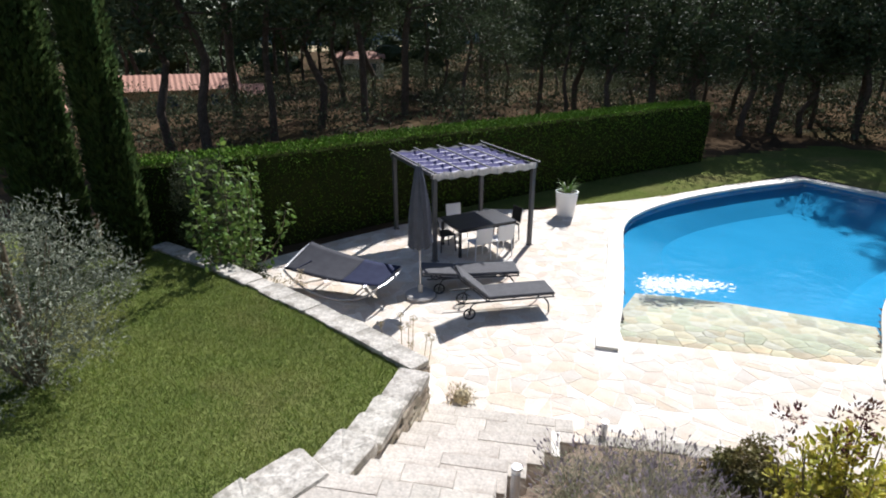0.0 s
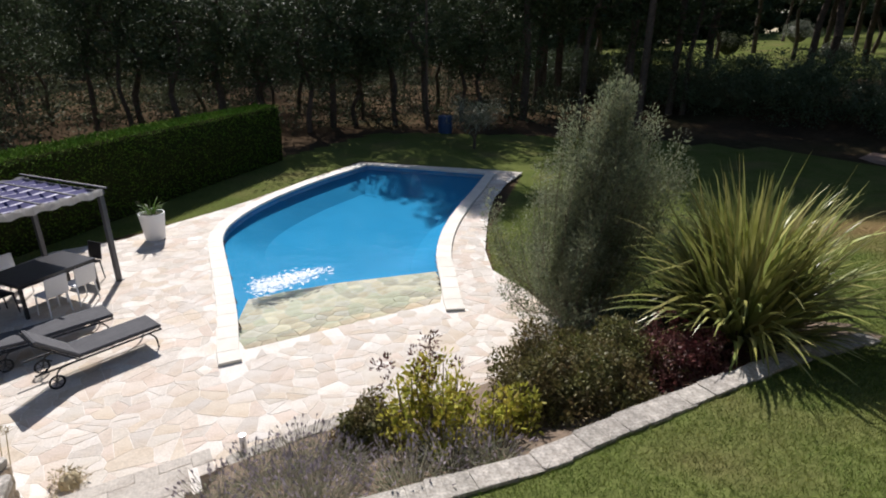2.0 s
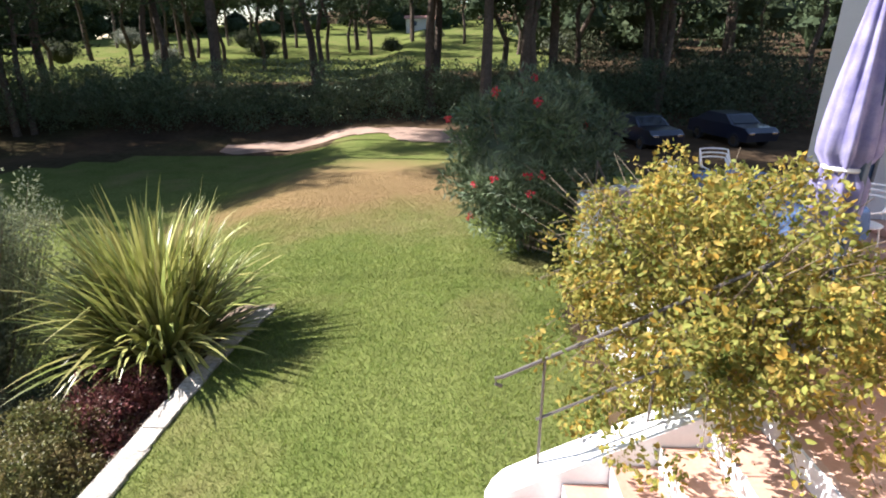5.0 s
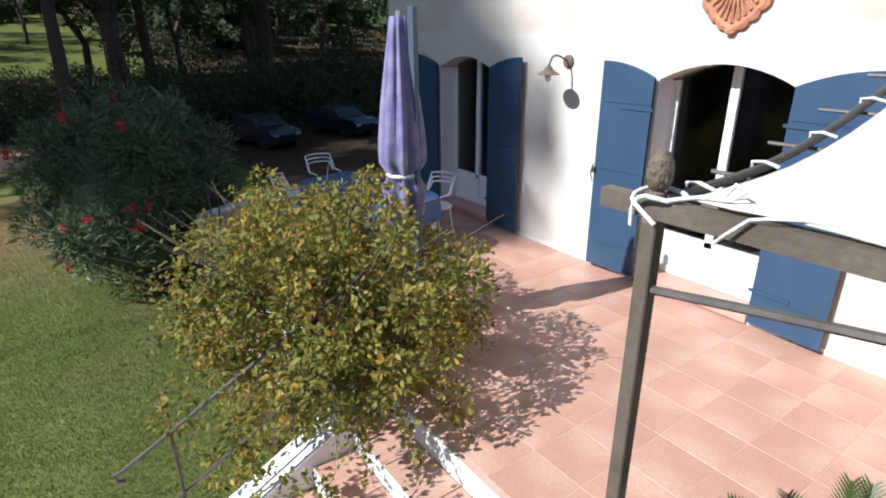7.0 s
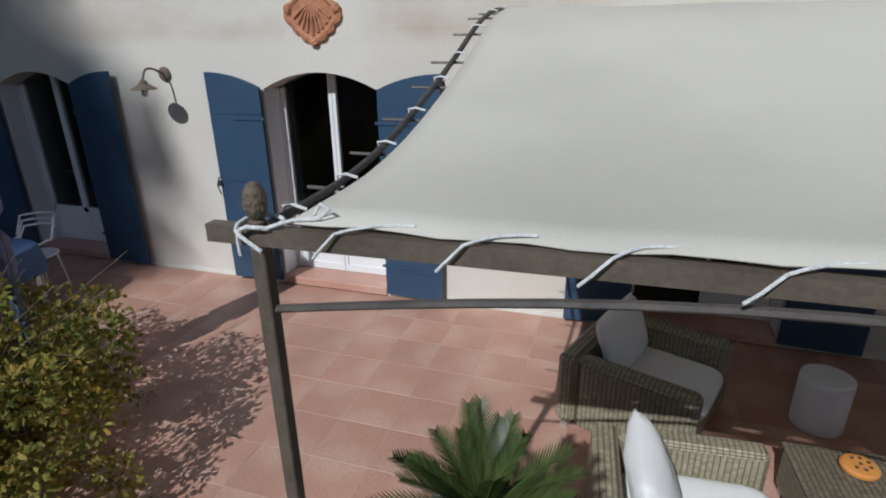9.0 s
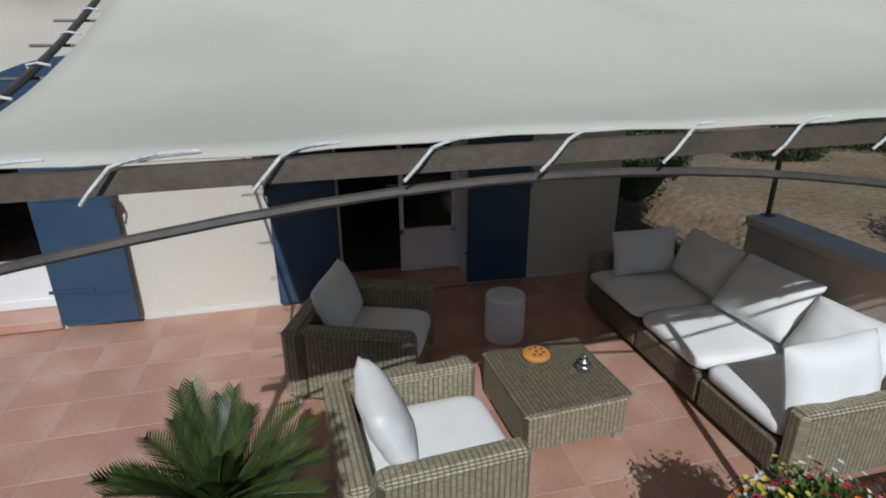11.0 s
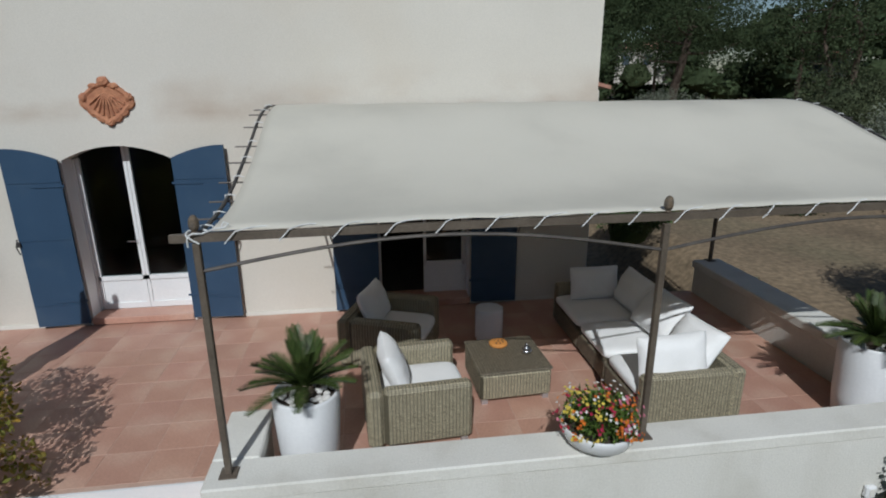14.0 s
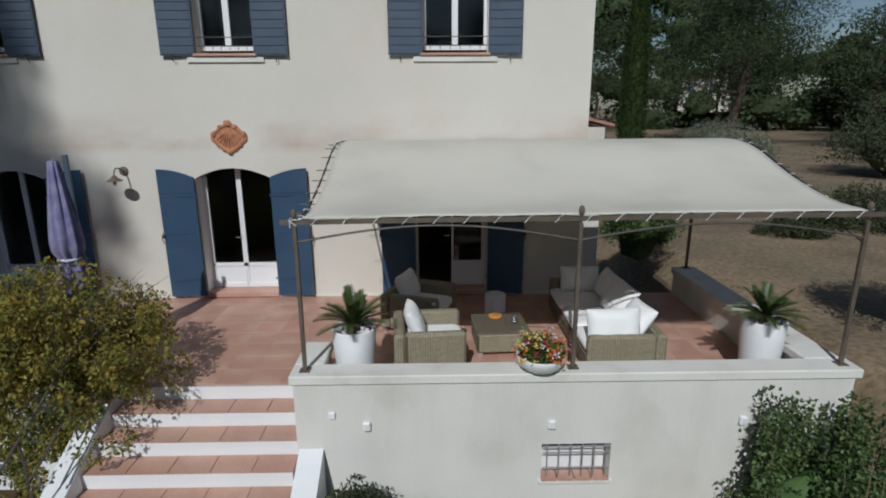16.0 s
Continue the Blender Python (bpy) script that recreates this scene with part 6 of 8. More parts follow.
wp = thing("round_planter", "white tapered planter on the pool paving", "planter", pose(0.70, 16.15, DECK))
part("pot", lathe([(0.24, 0.0), (0.25, 0.01), (0.33, 0.72), (0.33, 0.75), (0.30, 0.75), (0.295, 0.7)], 32, False), M["pot"], wp)
part("soil", vf_move(lathe([(0.297, 0.0), (0.0, 0.02)], 20, False), pose(0, 0, 0.69)), M["soil"], wp)


def strap_plant(name, label, cat, m, rng, n, length, width, material, lift=(0.5, 1.45), droop=0.5, segs=6, tufts=4):
    """A tuft of long arching blades."""
    t = thing(name, label, cat, m)
    V, F = [], []
    for k in range(n):
        az, el = rng.uniform(0, 6.283), lift[1] - (lift[1] - lift[0]) * rng.random() ** 1.4
        L, w = length * rng.uniform(0.6, 1.1) * (0.48 + 0.52 * (el - lift[0]) / (lift[1] - lift[0])), width * rng.uniform(0.7, 1.2)
        side = Vector((-math.sin(az), math.cos(az), 0)) + Vector((0, 0, rng.uniform(-0.4, 0.4)))
        out = Vector((math.cos(az), math.sin(az), 0))
        root = out * rng.uniform(0, 0.2) * length + side * rng.uniform(-0.1, 0.1) * length * 0.5
        dr = droop * rng.uniform(0.3, 1.3)
        b = len(V)
        kink = rng.uniform(0.5, 0.9) if rng.random() < 0.25 else 9
        for i in range(segs + 1):
            s = i / segs
            bend = dr * s**2.4 + (0.9 * (s - kink) if s > kink else 0)
            p = root + out * L * (s * math.cos(el) + 0.5 * s * s * dr * math.sin(el) + 0.2 * s * s * math.cos(el)) + Vector((0, 0, L * (s * math.sin(el) - bend * (0.35 + 0.65 * math.cos(el)) * 1.1)))
            ww = w * (1 - s**2.5) * (0.55 + 0.9 * min(s * 2, 0.5)) + 0.0015
            V += [tuple(p - side * ww / 2), tuple(p + side * ww / 2)]
        F += [(b + 2 * i, b + 2 * i + 1, b + 2 * i + 3, b + 2 * i + 2) for i in range(segs)]
    per = len(V) // n
    for q in range(tufts):
        lo, hi = n * q // tufts, n * (q + 1) // tufts
        part("leaf_tuft", fast_mesh(name + "_leaves", np.array(V[lo * per:hi * per]), np.array(F[lo * segs:hi * segs]) - lo * per, material), None, t)
    return t


strap_plant("potted_grass_plant", "green strappy plant in the white planter", "plant", pose(0.70, 16.15, DECK + 0.70), np.random.default_rng(4), 46, 0.62, 0.035, M["green_leaf"], (0.4, 1.4), 0.5)


def sun_lounger(m, back, label):
    """Head at local -x, foot at +x."""
    s = thing("sun_lounger", label, "sun lounger", m, "sun loungers")
    for sy in (-0.31, 0.31):
        part("side_rail", tube([(-0.95, sy, 0.33), (1.0, sy, 0.33)], 0.017, 8), M["black_metal"], s)
        part("foot_leg", tube(smooth_line([(0.78, sy, 0.33), (0.88, sy, 0.2), (0.90, sy, 0.0)], 0.05), 0.015, 7), M["black_metal"], s)
        part("head_leg", tube(smooth_line([(-0.35, sy, 0.33), (-0.62, sy, 0.3), (-0.70, sy, 0.12)], 0.05), 0.014, 7), M["black_metal"], s)
        w = part("wheel", vf_move(tube([(0.105 * math.cos(t), 0.105 * math.sin(t), 0) for t in np.linspace(0, 6.283, 25)[:-1]], 0.016, 7, closed=True), pose(-0.70, sy * 1.12, 0.121, 90, 0, 0)), M["tyre"], s, "black wheel")
        part("spokes", vf_join(*[vf_move(tube([(0, 0, 0), (0.1, 0, 0)], 0.006, 5), pose(-0.70, sy * 1.12, 0.121, 90, 60 * k, 0)) for k in range(6)]), M["black_metal"], w)
    for x in (-0.3, 0.2, 0.7, 0.99):
        part("cross_tube", tube([(x, -0.31, 0.33), (x, 0.31, 0.33)], 0.013, 6), M["black_metal"], s)
    part("seat_pad", box(-0.32, 1.02, -0.30, 0.30, 0.348, 0.415, 0.025), M["grey_pad"], s, "grey lounger pad")
    part("back_pad", vf_move(box(-0.74, 0.0, -0.30, 0.30, 0.0, 0.065, 0.025), pose(-0.32, 0, 0.352, 0, back, 0)), M["grey_pad"], s, "grey lounger pad")
    part("back_frame", vf_move(vf_join(tube([(-0.72, -0.29, -0.02), (0, -0.29, -0.02)], 0.014, 6), tube([(-0.72, 0.29, -0.02), (0, 0.29, -0.02)], 0.014, 6), tube([(-0.72, -0.29, -0.02), (-0.72, 0.29, -0.02)], 0.014, 6)), pose(-0.32, 0, 0.352, 0, back, 0)), M["black_metal"], s)
    part("prop", tube([(-0.62, 0, 0.33), (-0.75, 0, 0.12 + 0.3)], 0.012, 6), M["black_metal"], s)
    return s


sun_lounger(pose(-0.66, 9.78, DECK, 0, 0, 21), 42, "black sun lounger with grey pad and raised back")
sun_lounger(pose(-1.40, 10.72, DECK, 0, 0, 17), 5, "black sun lounger with grey pad lying flat")

closed_umbrella(pose(-2.33, 10.02, DECK, 0, 0, 30), "garden_umbrella", "closed grey garden umbrella on a round base", 2.8, 1.12, 2.74, 0.06, 0.19, 0.215, M["grey_brolly"], None, 0.33, M["base_stone"])

hm = thing("rocking_lounger", "dark grey sling rocking lounger with a navy head cloth", "lounger", pose(-4.0, 10.03, DECK, 0, 0, -12))
def sling_z(t, y):
    """Height of the taut cloth: a little sag, its rear foot corner lifted."""
    return 0.47 - 0.07 * (1 - t * t) + 0.26 * (y + 0.52) / 1.04 * (0.55 - 0.45 * t) - 0.02 * (1 - (y / 0.52) ** 2)
for sy in (-0.52, 0.52):
    part("runner", tube([(1.12 * t, sy, 0.024 + (sling_z(t, sy) - 0.03) * abs(t) ** 2.2) for t in np.linspace(-1, 1, 25)], 0.024, 8), M["alu"], hm, "pale curved tube")
for s in (-1, 1):
    part("end_tube", tube(smooth_line([(1.12 * s, -0.52, sling_z(s, -0.52) - 0.006), (1.17 * s, -0.3, sling_z(s, -0.3)), (1.17 * s, 0.3, sling_z(s, 0.3)), (1.12 * s, 0.52, sling_z(s, 0.52) - 0.006)], 0.08), 0.022, 8), M["alu"], hm)
    part("cross_tube", tube([(0.45 * s, -0.52, 0.10), (0.45 * s, 0.52, 0.12)], 0.016, 7), M["alu"], hm)
for name, a, b, key in (("sling", -1.0, 0.22, "sling"), ("head_cloth", 0.22, 0.99, "navy")):
    V, F, n = [], [], 18
    for i in range(n + 1):
        t = a + (b - a) * i / n
        for j in range(9):
            y = -0.5 + 1.0 * j / 8
            V.append((1.12 * t, y, sling_z(t, y) + 0.022))
    F = [(i * 9 + j, i * 9 + j + 1, (i + 1) * 9 + j + 1, (i + 1) * 9 + j) for i in range(n) for j in range(8)]
    ob = part(name, (V, F), M[key], hm, "", True)
    md = ob.modifiers.new("thickness", "SOLIDIFY")
    md.thickness = 0.012
part("seam_band", ([(1.12 * t, y, sling_z(t, y) + 0.034) for t in (0.15, 0.22) for y in np.linspace(-0.5, 0.5, 9)], [(j, j + 1, 10 + j, 9 + j) for j in range(8)]), M["navy"], hm)
part("strap", tube([(-0.92, -0.5, sling_z(-0.82, -0.5) + 0.02), (-0.75, -0.05, sling_z(-0.67, -0.05) + 0.045)], 0.014, 6), M["navy"], hm)

for x, y, zb, h, lab in ((-0.02, 4.10, -2.0, 0.52, "grey metal bollard light in the lavender"), (1.06, 6.25, DECK, 0.30, "short grey bollard light at the paving edge"), (1.25, 3.62, -1.78, 0.22, "short grey bollard light beside the stone wall")):
    b = thing("bollard_light", lab, "bollard light", pose(x, y, zb), "bollard lights")
    part("post", lathe([(0.045, 0.0), (0.045, h - 0.08), (0.04, h - 0.075)], 16), M["alu"], b)
    part("lens", vf_move(lathe([(0.04, 0.0), (0.04, 0.05)], 16), pose(0, 0, h - 0.075)), M["white_plastic"], b)
    part("lid", vf_move(lathe([(0.048, 0.0), (0.048, 0.02), (0.0, 0.026)], 16), pose(0, 0, h - 0.025)), M["alu"], b)

# ---- stone walls and steps ----
rng = np.random.default_rng(11)
def stone(l, w, h, rng, name="wall_stone"):
    """A rough weathered block with worn edges, centred on its foot."""
    V, n = [], 12
    wob = rng.uniform(0.95, 1.03, n)
    for lev, k in ((0, 0.98), (0.55, 1.01), (0.92, 1.0), (1.0, 0.965)):
        for i in range(n):
            a = 2 * math.pi * (i + 0.5) / n
            c, s = math.cos(a), math.sin(a)
            q = wob[i] * k * rng.uniform(0.97, 1.03)
            V.append((math.copysign(abs(c) ** 0.2, c) * l / 2 * q, math.copysign(abs(s) ** 0.2, s) * w / 2 * q, h * lev + (rng.uniform(-0.05, 0.04) * h if lev else 0)))
    V.append((rng.uniform(-0.1, 0.1) * l, rng.uniform(-0.1, 0.1) * w, h * rng.uniform(0.95, 1.04)))
    F = [tuple(range(n))[::-1]] + [(3 * n + i, 3 * n + (i + 1) % n, 4 * n) for i in range(n)]
    for r in range(3):
        F += [(r * n + i, r * n + (i + 1) % n, (r + 1) * n + (i + 1) % n, (r + 1) * n + i) for i in range(n)]
    return V, F


def run_of_stones(parent, line, widths, top, bottom, lo, hi, name, material, level=lambda x, y: 0.0):
    """Capping stones laid end to end along a line, on a solid core."""
    P = smooth_line(line, 0.05)
    D = np.r_[0, np.cumsum([np.linalg.norm(b - a) for a, b in zip(P, P[1:])])]
    s = 0.0
    while s < D[-1] - 0.1:
        l = min(rng.uniform(lo, hi), D[-1] - s)
        mid = s + l / 2
        i = min(int(np.searchsorted(D, mid)), len(P) - 2)
        d = P[i + 1] - P[i - 1]
        a = math.degrees(math.atan2(d[1], d[0])) + rng.uniform(-3, 3)
        t = mid / D[-1]
        w = widths[0] + (widths[1] - widths[0]) * t
        part(name, stone(l + (0.1 if material == M["bed_stone"] else 0.045), w * rng.uniform(0.9, 1.1), top - bottom, rng), material, parent, at=pose(P[i][0], P[i][1], level(P[i][0], P[i][1]) + bottom + rng.uniform(-0.012, 0.012), 0, 0, a))
        s += l


bw = thing("bed_wall", "low white limestone wall between lawn and planting bed", "stone wall", kind="structure")
BED_LINE = list(zip(BED_X[1:-1], BED_Y[1:-1]))
run_of_stones(bw, BED_LINE, (0.30, 0.28), 0.06, -0.06, 0.16, 0.42, "cap_stone", M["bed_stone"], lawn_height)
run_of_stones(bw, BED_LINE, (0.27, 0.25), -0.065, -0.24, 0.26, 0.6, "wall_stone", M["bed_stone"], lawn_height)
run_of_stones(bw, BED_LINE, (0.27, 0.25), -0.245, -0.5, 0.26, 0.6, "wall_stone", M["bed_stone"], lawn_height)

lw = thing("lawn_wall", "pale dry-stone retaining wall along the pool paving", "stone wall", kind="structure")
LINE = [(-1.45, 6.35), (-2.65, 7.12), (-4.0, 7.9), (-5.2, 8.55), (-6.9, 9.35), (-8.2, 9.9)]
run_of_stones(lw, LINE, (0.40, 0.42), -2.0, -2.09, 0.35, 0.75, "cap_stone", M["limestone"])
for c in range(6):
    run_of_stones(lw, LINE, (0.34, 0.36), -2.095 - 0.117 * c, -2.207 - 0.117 * c, 0.22, 0.5, "wall_stone", M["wall_stone"])
SIDE = [(-1.50, 6.15), (-1.58, 5.2), (-1.66, 4.45)]
run_of_stones(lw, SIDE, (0.42, 0.42), 0.04, -0.06, 0.35, 0.6, "cap_stone", M["limestone"], lawn_height)
for c in range(6):
    run_of_stones(lw, SIDE, (0.40, 0.40), -0.065 - 0.117 * c, -0.177 - 0.117 * c, 0.16, 0.38, "wall_stone", M["wall_stone"], lawn_height)
SIDE2 = [(-1.68, 4.4), (-1.82, 3.9), (-2.1, 3.6), (-2.3, 3.1)]
run_of_stones(lw, SIDE2, (0.50, 0.56), 0.06, -0.12, 0.38, 0.6, "cap_stone", M["limestone"], lawn_height)
run_of_stones(lw, SIDE2, (0.45, 0.48), -0.125, -0.5, 0.3, 0.55, "wall_stone", M["wall_stone"], lawn_height)
run_of_stones(lw, [(0.85, 6.05), (1.6, 6.08), (2.45, 6.1)], (0.2, 0.24), DECK + 0.13, DECK + 0.04, 0.16, 0.36, "edge_stone", M["bed_stone"])

ss = thing("stone_steps", "broad pale stone steps down to the pool paving", "stairs", kind="structure")
levels = [(3.3 + 0.43 * k, 3.73 + 0.43 * k, -1.53 - 0.18 * k) for k in range(7)]
for y0, y1, z in levels:
    xa, xb = -1.80 + 0.17 * (y0 - 4.2), max(-0.2, -0.12 + 0.45 * (y0 - 4.15))
    part("step_base", box(xa, xb, y0, y1 + 0.02, DECK - 0.2, z - 0.05), M["mortar"], ss)
    x = xa
    while x < xb - 0.12:
        l = min(rng.uniform(0.25, 0.9), xb - x)
        for ya, yb in ((y0 - 0.01, (y0 + y1) / 2 + rng.uniform(-0.07, 0.07)), (None, y1 + 0.03)):
            if ya is None:
                ya = prev
            prev = yb
            part("step_stone", box(-l / 2 + 0.0015, l / 2 - 0.0015, (ya - yb) / 2 + 0.0015, (yb - ya) / 2 - 0.0015, 0, 0.05, 0.004), M["step"], ss, at=pose(x + l / 2, (ya + yb) / 2, z - 0.049 + rng.uniform(-0.002, 0.002)))
        x += l


# ---- planting ----
def leafy(name, label, cat, m, pts, nrm, size, material, rng, core=None, trunk=None, group="", **kw):
    t = thing(name, label, cat, m, group)
    me = leaf_mesh(name + "_crown", pts, nrm, size, material, rng, **kw)
    if core:
        add_core(me, core)
    part("crown", me, None, t)
    if trunk:
        part("trunk", trunk, M["wood_twig"], t)
    return t


def twig_set(rng, n, reach, height, r=0.012, base=0.1, up=0.4):
    out = []
    for k in range(n):
        a = rng.uniform(0, 6.283)
        e = reach * rng.uniform(0.4, 1.0)
        h = height * rng.uniform(0.5, 1.0)
        p0 = Vector((base * math.cos(a) * rng.uniform(0, 1), base * math.sin(a) * rng.uniform(0, 1), -0.05))
        p2 = Vector((e * math.cos(a), e * math.sin(a), h))
        p1 = p0.lerp(p2, 0.5) + Vector((rng.uniform(-0.1, 0.1), rng.uniform(-0.1, 0.1), up * h * 0.3))
        out.append(tube([p0, p0.lerp(p1, 0.6), p1, p2], r, 5, r * 0.3))
    return vf_join(*out)


def sprays(rng, n, reach, lo, hi, step=0.14, base=0.15, bare=0.4, lean=(0.0, 0.0)):
    """Leafy shoots rising from one root: clump centres along them, and the shoots themselves."""
    C, shoots = [], []
    for k in range(n):
        a, h = rng.uniform(0, 6.283), rng.uniform(lo, hi)
        r = reach * rng.uniform(0.35, 1.0) * (1.25 - 0.6 * h / hi)
        tip = Vector((r * math.cos(a) + lean[0] * h, r * math.sin(a) + lean[1] * h, h))
        root = Vector((base * math.cos(a), base * math.sin(a), -0.05))
        mid = root.lerp(tip, 0.5) + Vector((0.25 * r * math.cos(a), 0.25 * r * math.sin(a), rng.uniform(-0.05, 0.15) * h))
        run = smooth_line([root, mid, tip], step)
        shoots.append(tube([tuple(p) for p in run[::2]] + [tuple(run[-1])], 0.014, 5, 0.004))
        C += [tuple(p) for p in run[int(len(run) * bare):]]
    return C, vf_join(*shoots)


# big yellowing climber beside the stairs
rng = np.random.default_rng(31)
C = []
for k in range(340):
    d = rng.normal(0, 1, 3)
    d /= np.linalg.norm(d)
    q = rng.uniform(0.45, 1.0) * (1 + 0.18 * math.sin(3.1 * d[0] + 5 * d[2]) + 0.14 * math.sin(7 * d[1] + 2))
    z = 0.95 * d[2] * q
    if z < -0.12 and d[1] < 0.15:
        continue
    C.append((1.42 * d[0] * q, 0.98 * d[1] * q, z * (1.6 if z < 0 and d[1] > 0.25 else 1.0)))
for k in range(60):
    a = rng.uniform(0, 6.283)
    q = rng.uniform(0.85, 1.2)
    C.append((1.5 * math.cos(a) * q, 1.1 * math.sin(a) * q, rng.uniform(-0.5 if math.sin(a) > 0.1 else 0.0, 0.75)))
for k in range(26):
    C.append((rng.uniform(-1, 0.9), rng.uniform(-0.6, 0.6), rng.uniform(0.9, 1.2)))
P, N = clumps(rng, C, 96, 0.15)
shoots = []
for k in range(110):
    d = rng.normal(0, 1, 3)
    d[2] = abs(d[2]) * 0.8 - 0.15
    d /= np.linalg.norm(d)
    a = np.array((1.25, 0.85, 0.8)) * d
    L = rng.uniform(0.3, 0.75)
    run = smooth_line([a, a + d * L * 0.5 + (0, 0, 0.06), a + d * L + (0, 0, -0.25 * L)], 0.06)
    shoots.append(tube([tuple(p) for p in run], 0.005, 4, 0.002))
    Q, W = clumps(rng, run, 5, 0.07)
    P, N = np.concatenate([P, Q]), np.concatenate([N, W])
BASE[0] = HOUSE_ZERO
leafy("climber_bush", "large yellowing leafy climber spilling over the stair wall", "bush", pose(4.55, -2.52, 0.26, 0, 0, -20), P, N, 0.048, M["vine_leaf"], rng,
      trunk=vf_join(twig_set(rng, 90, 1.7, 1.15, 0.008, 0.5), *shoots), slim=0.6, jitter=0.8, droop=0.35, six=True)
BASE[0] = Vector((0, 0, 0))

# grey feathery shrub, flax, dark bush, red bush, lavender, yellow shrubs
rng = np.random.default_rng(32)
C, shoots = [], []
for k in range(190):
    a = rng.uniform(0, 6.283)
    t = rng.uniform(0.05, 1.0) ** 0.85
    r = 1.36 * math.sin(math.pi * min(1, 0.33 + 0.66 * t)) ** 0.8 * (1 + 0.3 * math.sin(2 * a + 5 * t) + 0.16 * math.sin(5 * a - 9 * t)) * rng.uniform(0.55, 1.2)
    tip = Vector((r * math.cos(a) + 0.25 * t, r * math.sin(a) - 0.3 * t, 0.35 + 4.0 * t * rng.uniform(0.82, 1.07)))
    root = Vector((0.3 * math.cos(a), 0.3 * math.sin(a), 0.0))
    mid = Vector((r * 0.72 * math.cos(a), r * 0.72 * math.sin(a), tip.z * 0.42))
    run = smooth_line([root, mid, tip], 0.13)
    shoots.append(tube([tuple(p) for p in run[::3]] + [tuple(run[-1])], 0.014, 5, 0.003))
    C += [tuple(p) for p in run[int(len(run) * 0.4):]]
P, N = clumps(rng, C, 50, 0.17, 1.3)
N[:, 2] += 0.8
leafy("grey_shrub", "tall feathery grey-green shrub at the paving edge", "shrub", pose(7.75, 7.0, -2.72), P, N, 0.062, M["grey_leaf"], rng, core=lumpy((0, 0, 1.0), (0.6, 0.6, 0.85), rng), trunk=vf_join(*shoots), slim=0.26, jitter=0.65)

strap_plant("flax_plant", "large green and yellow flax with long arching blades", "flax", pose(7.95, 3.88, -1.72), np.random.default_rng(33), 900, 2.85, 0.075, M["flax"], (0.7, 1.54), 0.46, 9, 6)

def bush(name, label, m, rad, size, material, seed, n_c, per, cr, core=0.6, cat="bush", group="", **kw):
    rng = np.random.default_rng(seed)
    d = rng.normal(0, 1, (n_c, 3))
    d /= np.linalg.norm(d, axis=1, keepdims=True)
    d[:, 2] = np.abs(d[:, 2]) * 1.0 - 0.15
    lump = np.array([[1 + 0.5 * noise.noise(Vector(tuple(1.7 * k)) + Vector((seed, 0, 0)))] for k in d])
    C = d * np.array(rad) * rng.uniform(0.72, 1.02, (n_c, 1)) * lump
    P, N = clumps(rng, C, per, cr)
    return leafy(name, label, cat, m, P, N, size, material, rng, core=lumpy((0, 0, 0.0), tuple(r * core for r in rad), rng), trunk=twig_set(rng, 10, min(rad[0], rad[1]) * 0.7, rad[2] * 0.6, 0.012), group=group, **kw)


bush("dark_bush", "rounded dark green bush with bronze tips", pose(5.1, 4.2, -1.96), (1.3, 1.0, 0.92), 0.045, M["dark_leaf"], 41, 220, 170, 0.2, slim=0.6, jitter=0.5)
bush("red_bush", "twiggy bush with dark red leaves behind the low wall", pose(6.55, 3.8, -1.85), (0.95, 0.68, 0.72), 0.05, M["red_leaf"], 42, 110, 110, 0.19, slim=0.55, jitter=0.7)
bush("low_bush", "low mixed green bush under the flax", pose(7.35, 4.8, -2.15), (1.15, 0.95, 0.85), 0.05, M["scrub"], 43, 100, 110, 0.2, slim=0.5)
bush("round_bush", "small round variegated bush in the bed", pose(2.45, 5.05, -2.3), (0.46, 0.46, 0.55), 0.04, M["dark_leaf"], 44, 90, 90, 0.1, slim=0.6)
for x, y, z, rx, seed, lab in ((3.05, 4.5, -2.1, 0.78, 45, "airy yellow-green shrub with upright shoots"), (3.7, 3.95, -1.95, 0.42, 46, "yellow-green shrub against the low wall")):
    rng = np.random.default_rng(seed)
    C, wood = sprays(rng, 34 if rx > 0.5 else 20, rx, 0.3, 1.0 if rx > 0.5 else 0.62, 0.09, 0.12, 0.3)
    P, N = clumps(rng, C, 8, 0.085)
    N[:, 2] += 0.6
    leafy("yellow_shrub", lab, "shrub", pose(x, y, z), P, N, 0.085, M["yellow_leaf"], rng, trunk=wood, slim=0.42, jitter=0.5, six=True, group="yellow shrubs")
rng = np.random.default_rng(47)
tips = thing("red_tipped_shoots", "upright shoots with reddish leaf tips above the bed", "shrub", pose(2.95, 4.75, -2.2))
P, N = clumps(rng, [(0.5 * rng.uniform(-1, 1), 0.35 * rng.uniform(-1, 1), rng.uniform(0.85, 1.12)) for k in range(14)], 22, 0.07, 1.6)
N[:, 2] += 0.8
part("leaves", leaf_mesh("tips", P, N, 0.055, M["red_leaf"], rng, 0.4, 0.4), None, tips)
part("stem_tuft", twig_set(rng, 16, 0.55, 1.05, 0.007, 0.2), M["wood_twig"], tips)


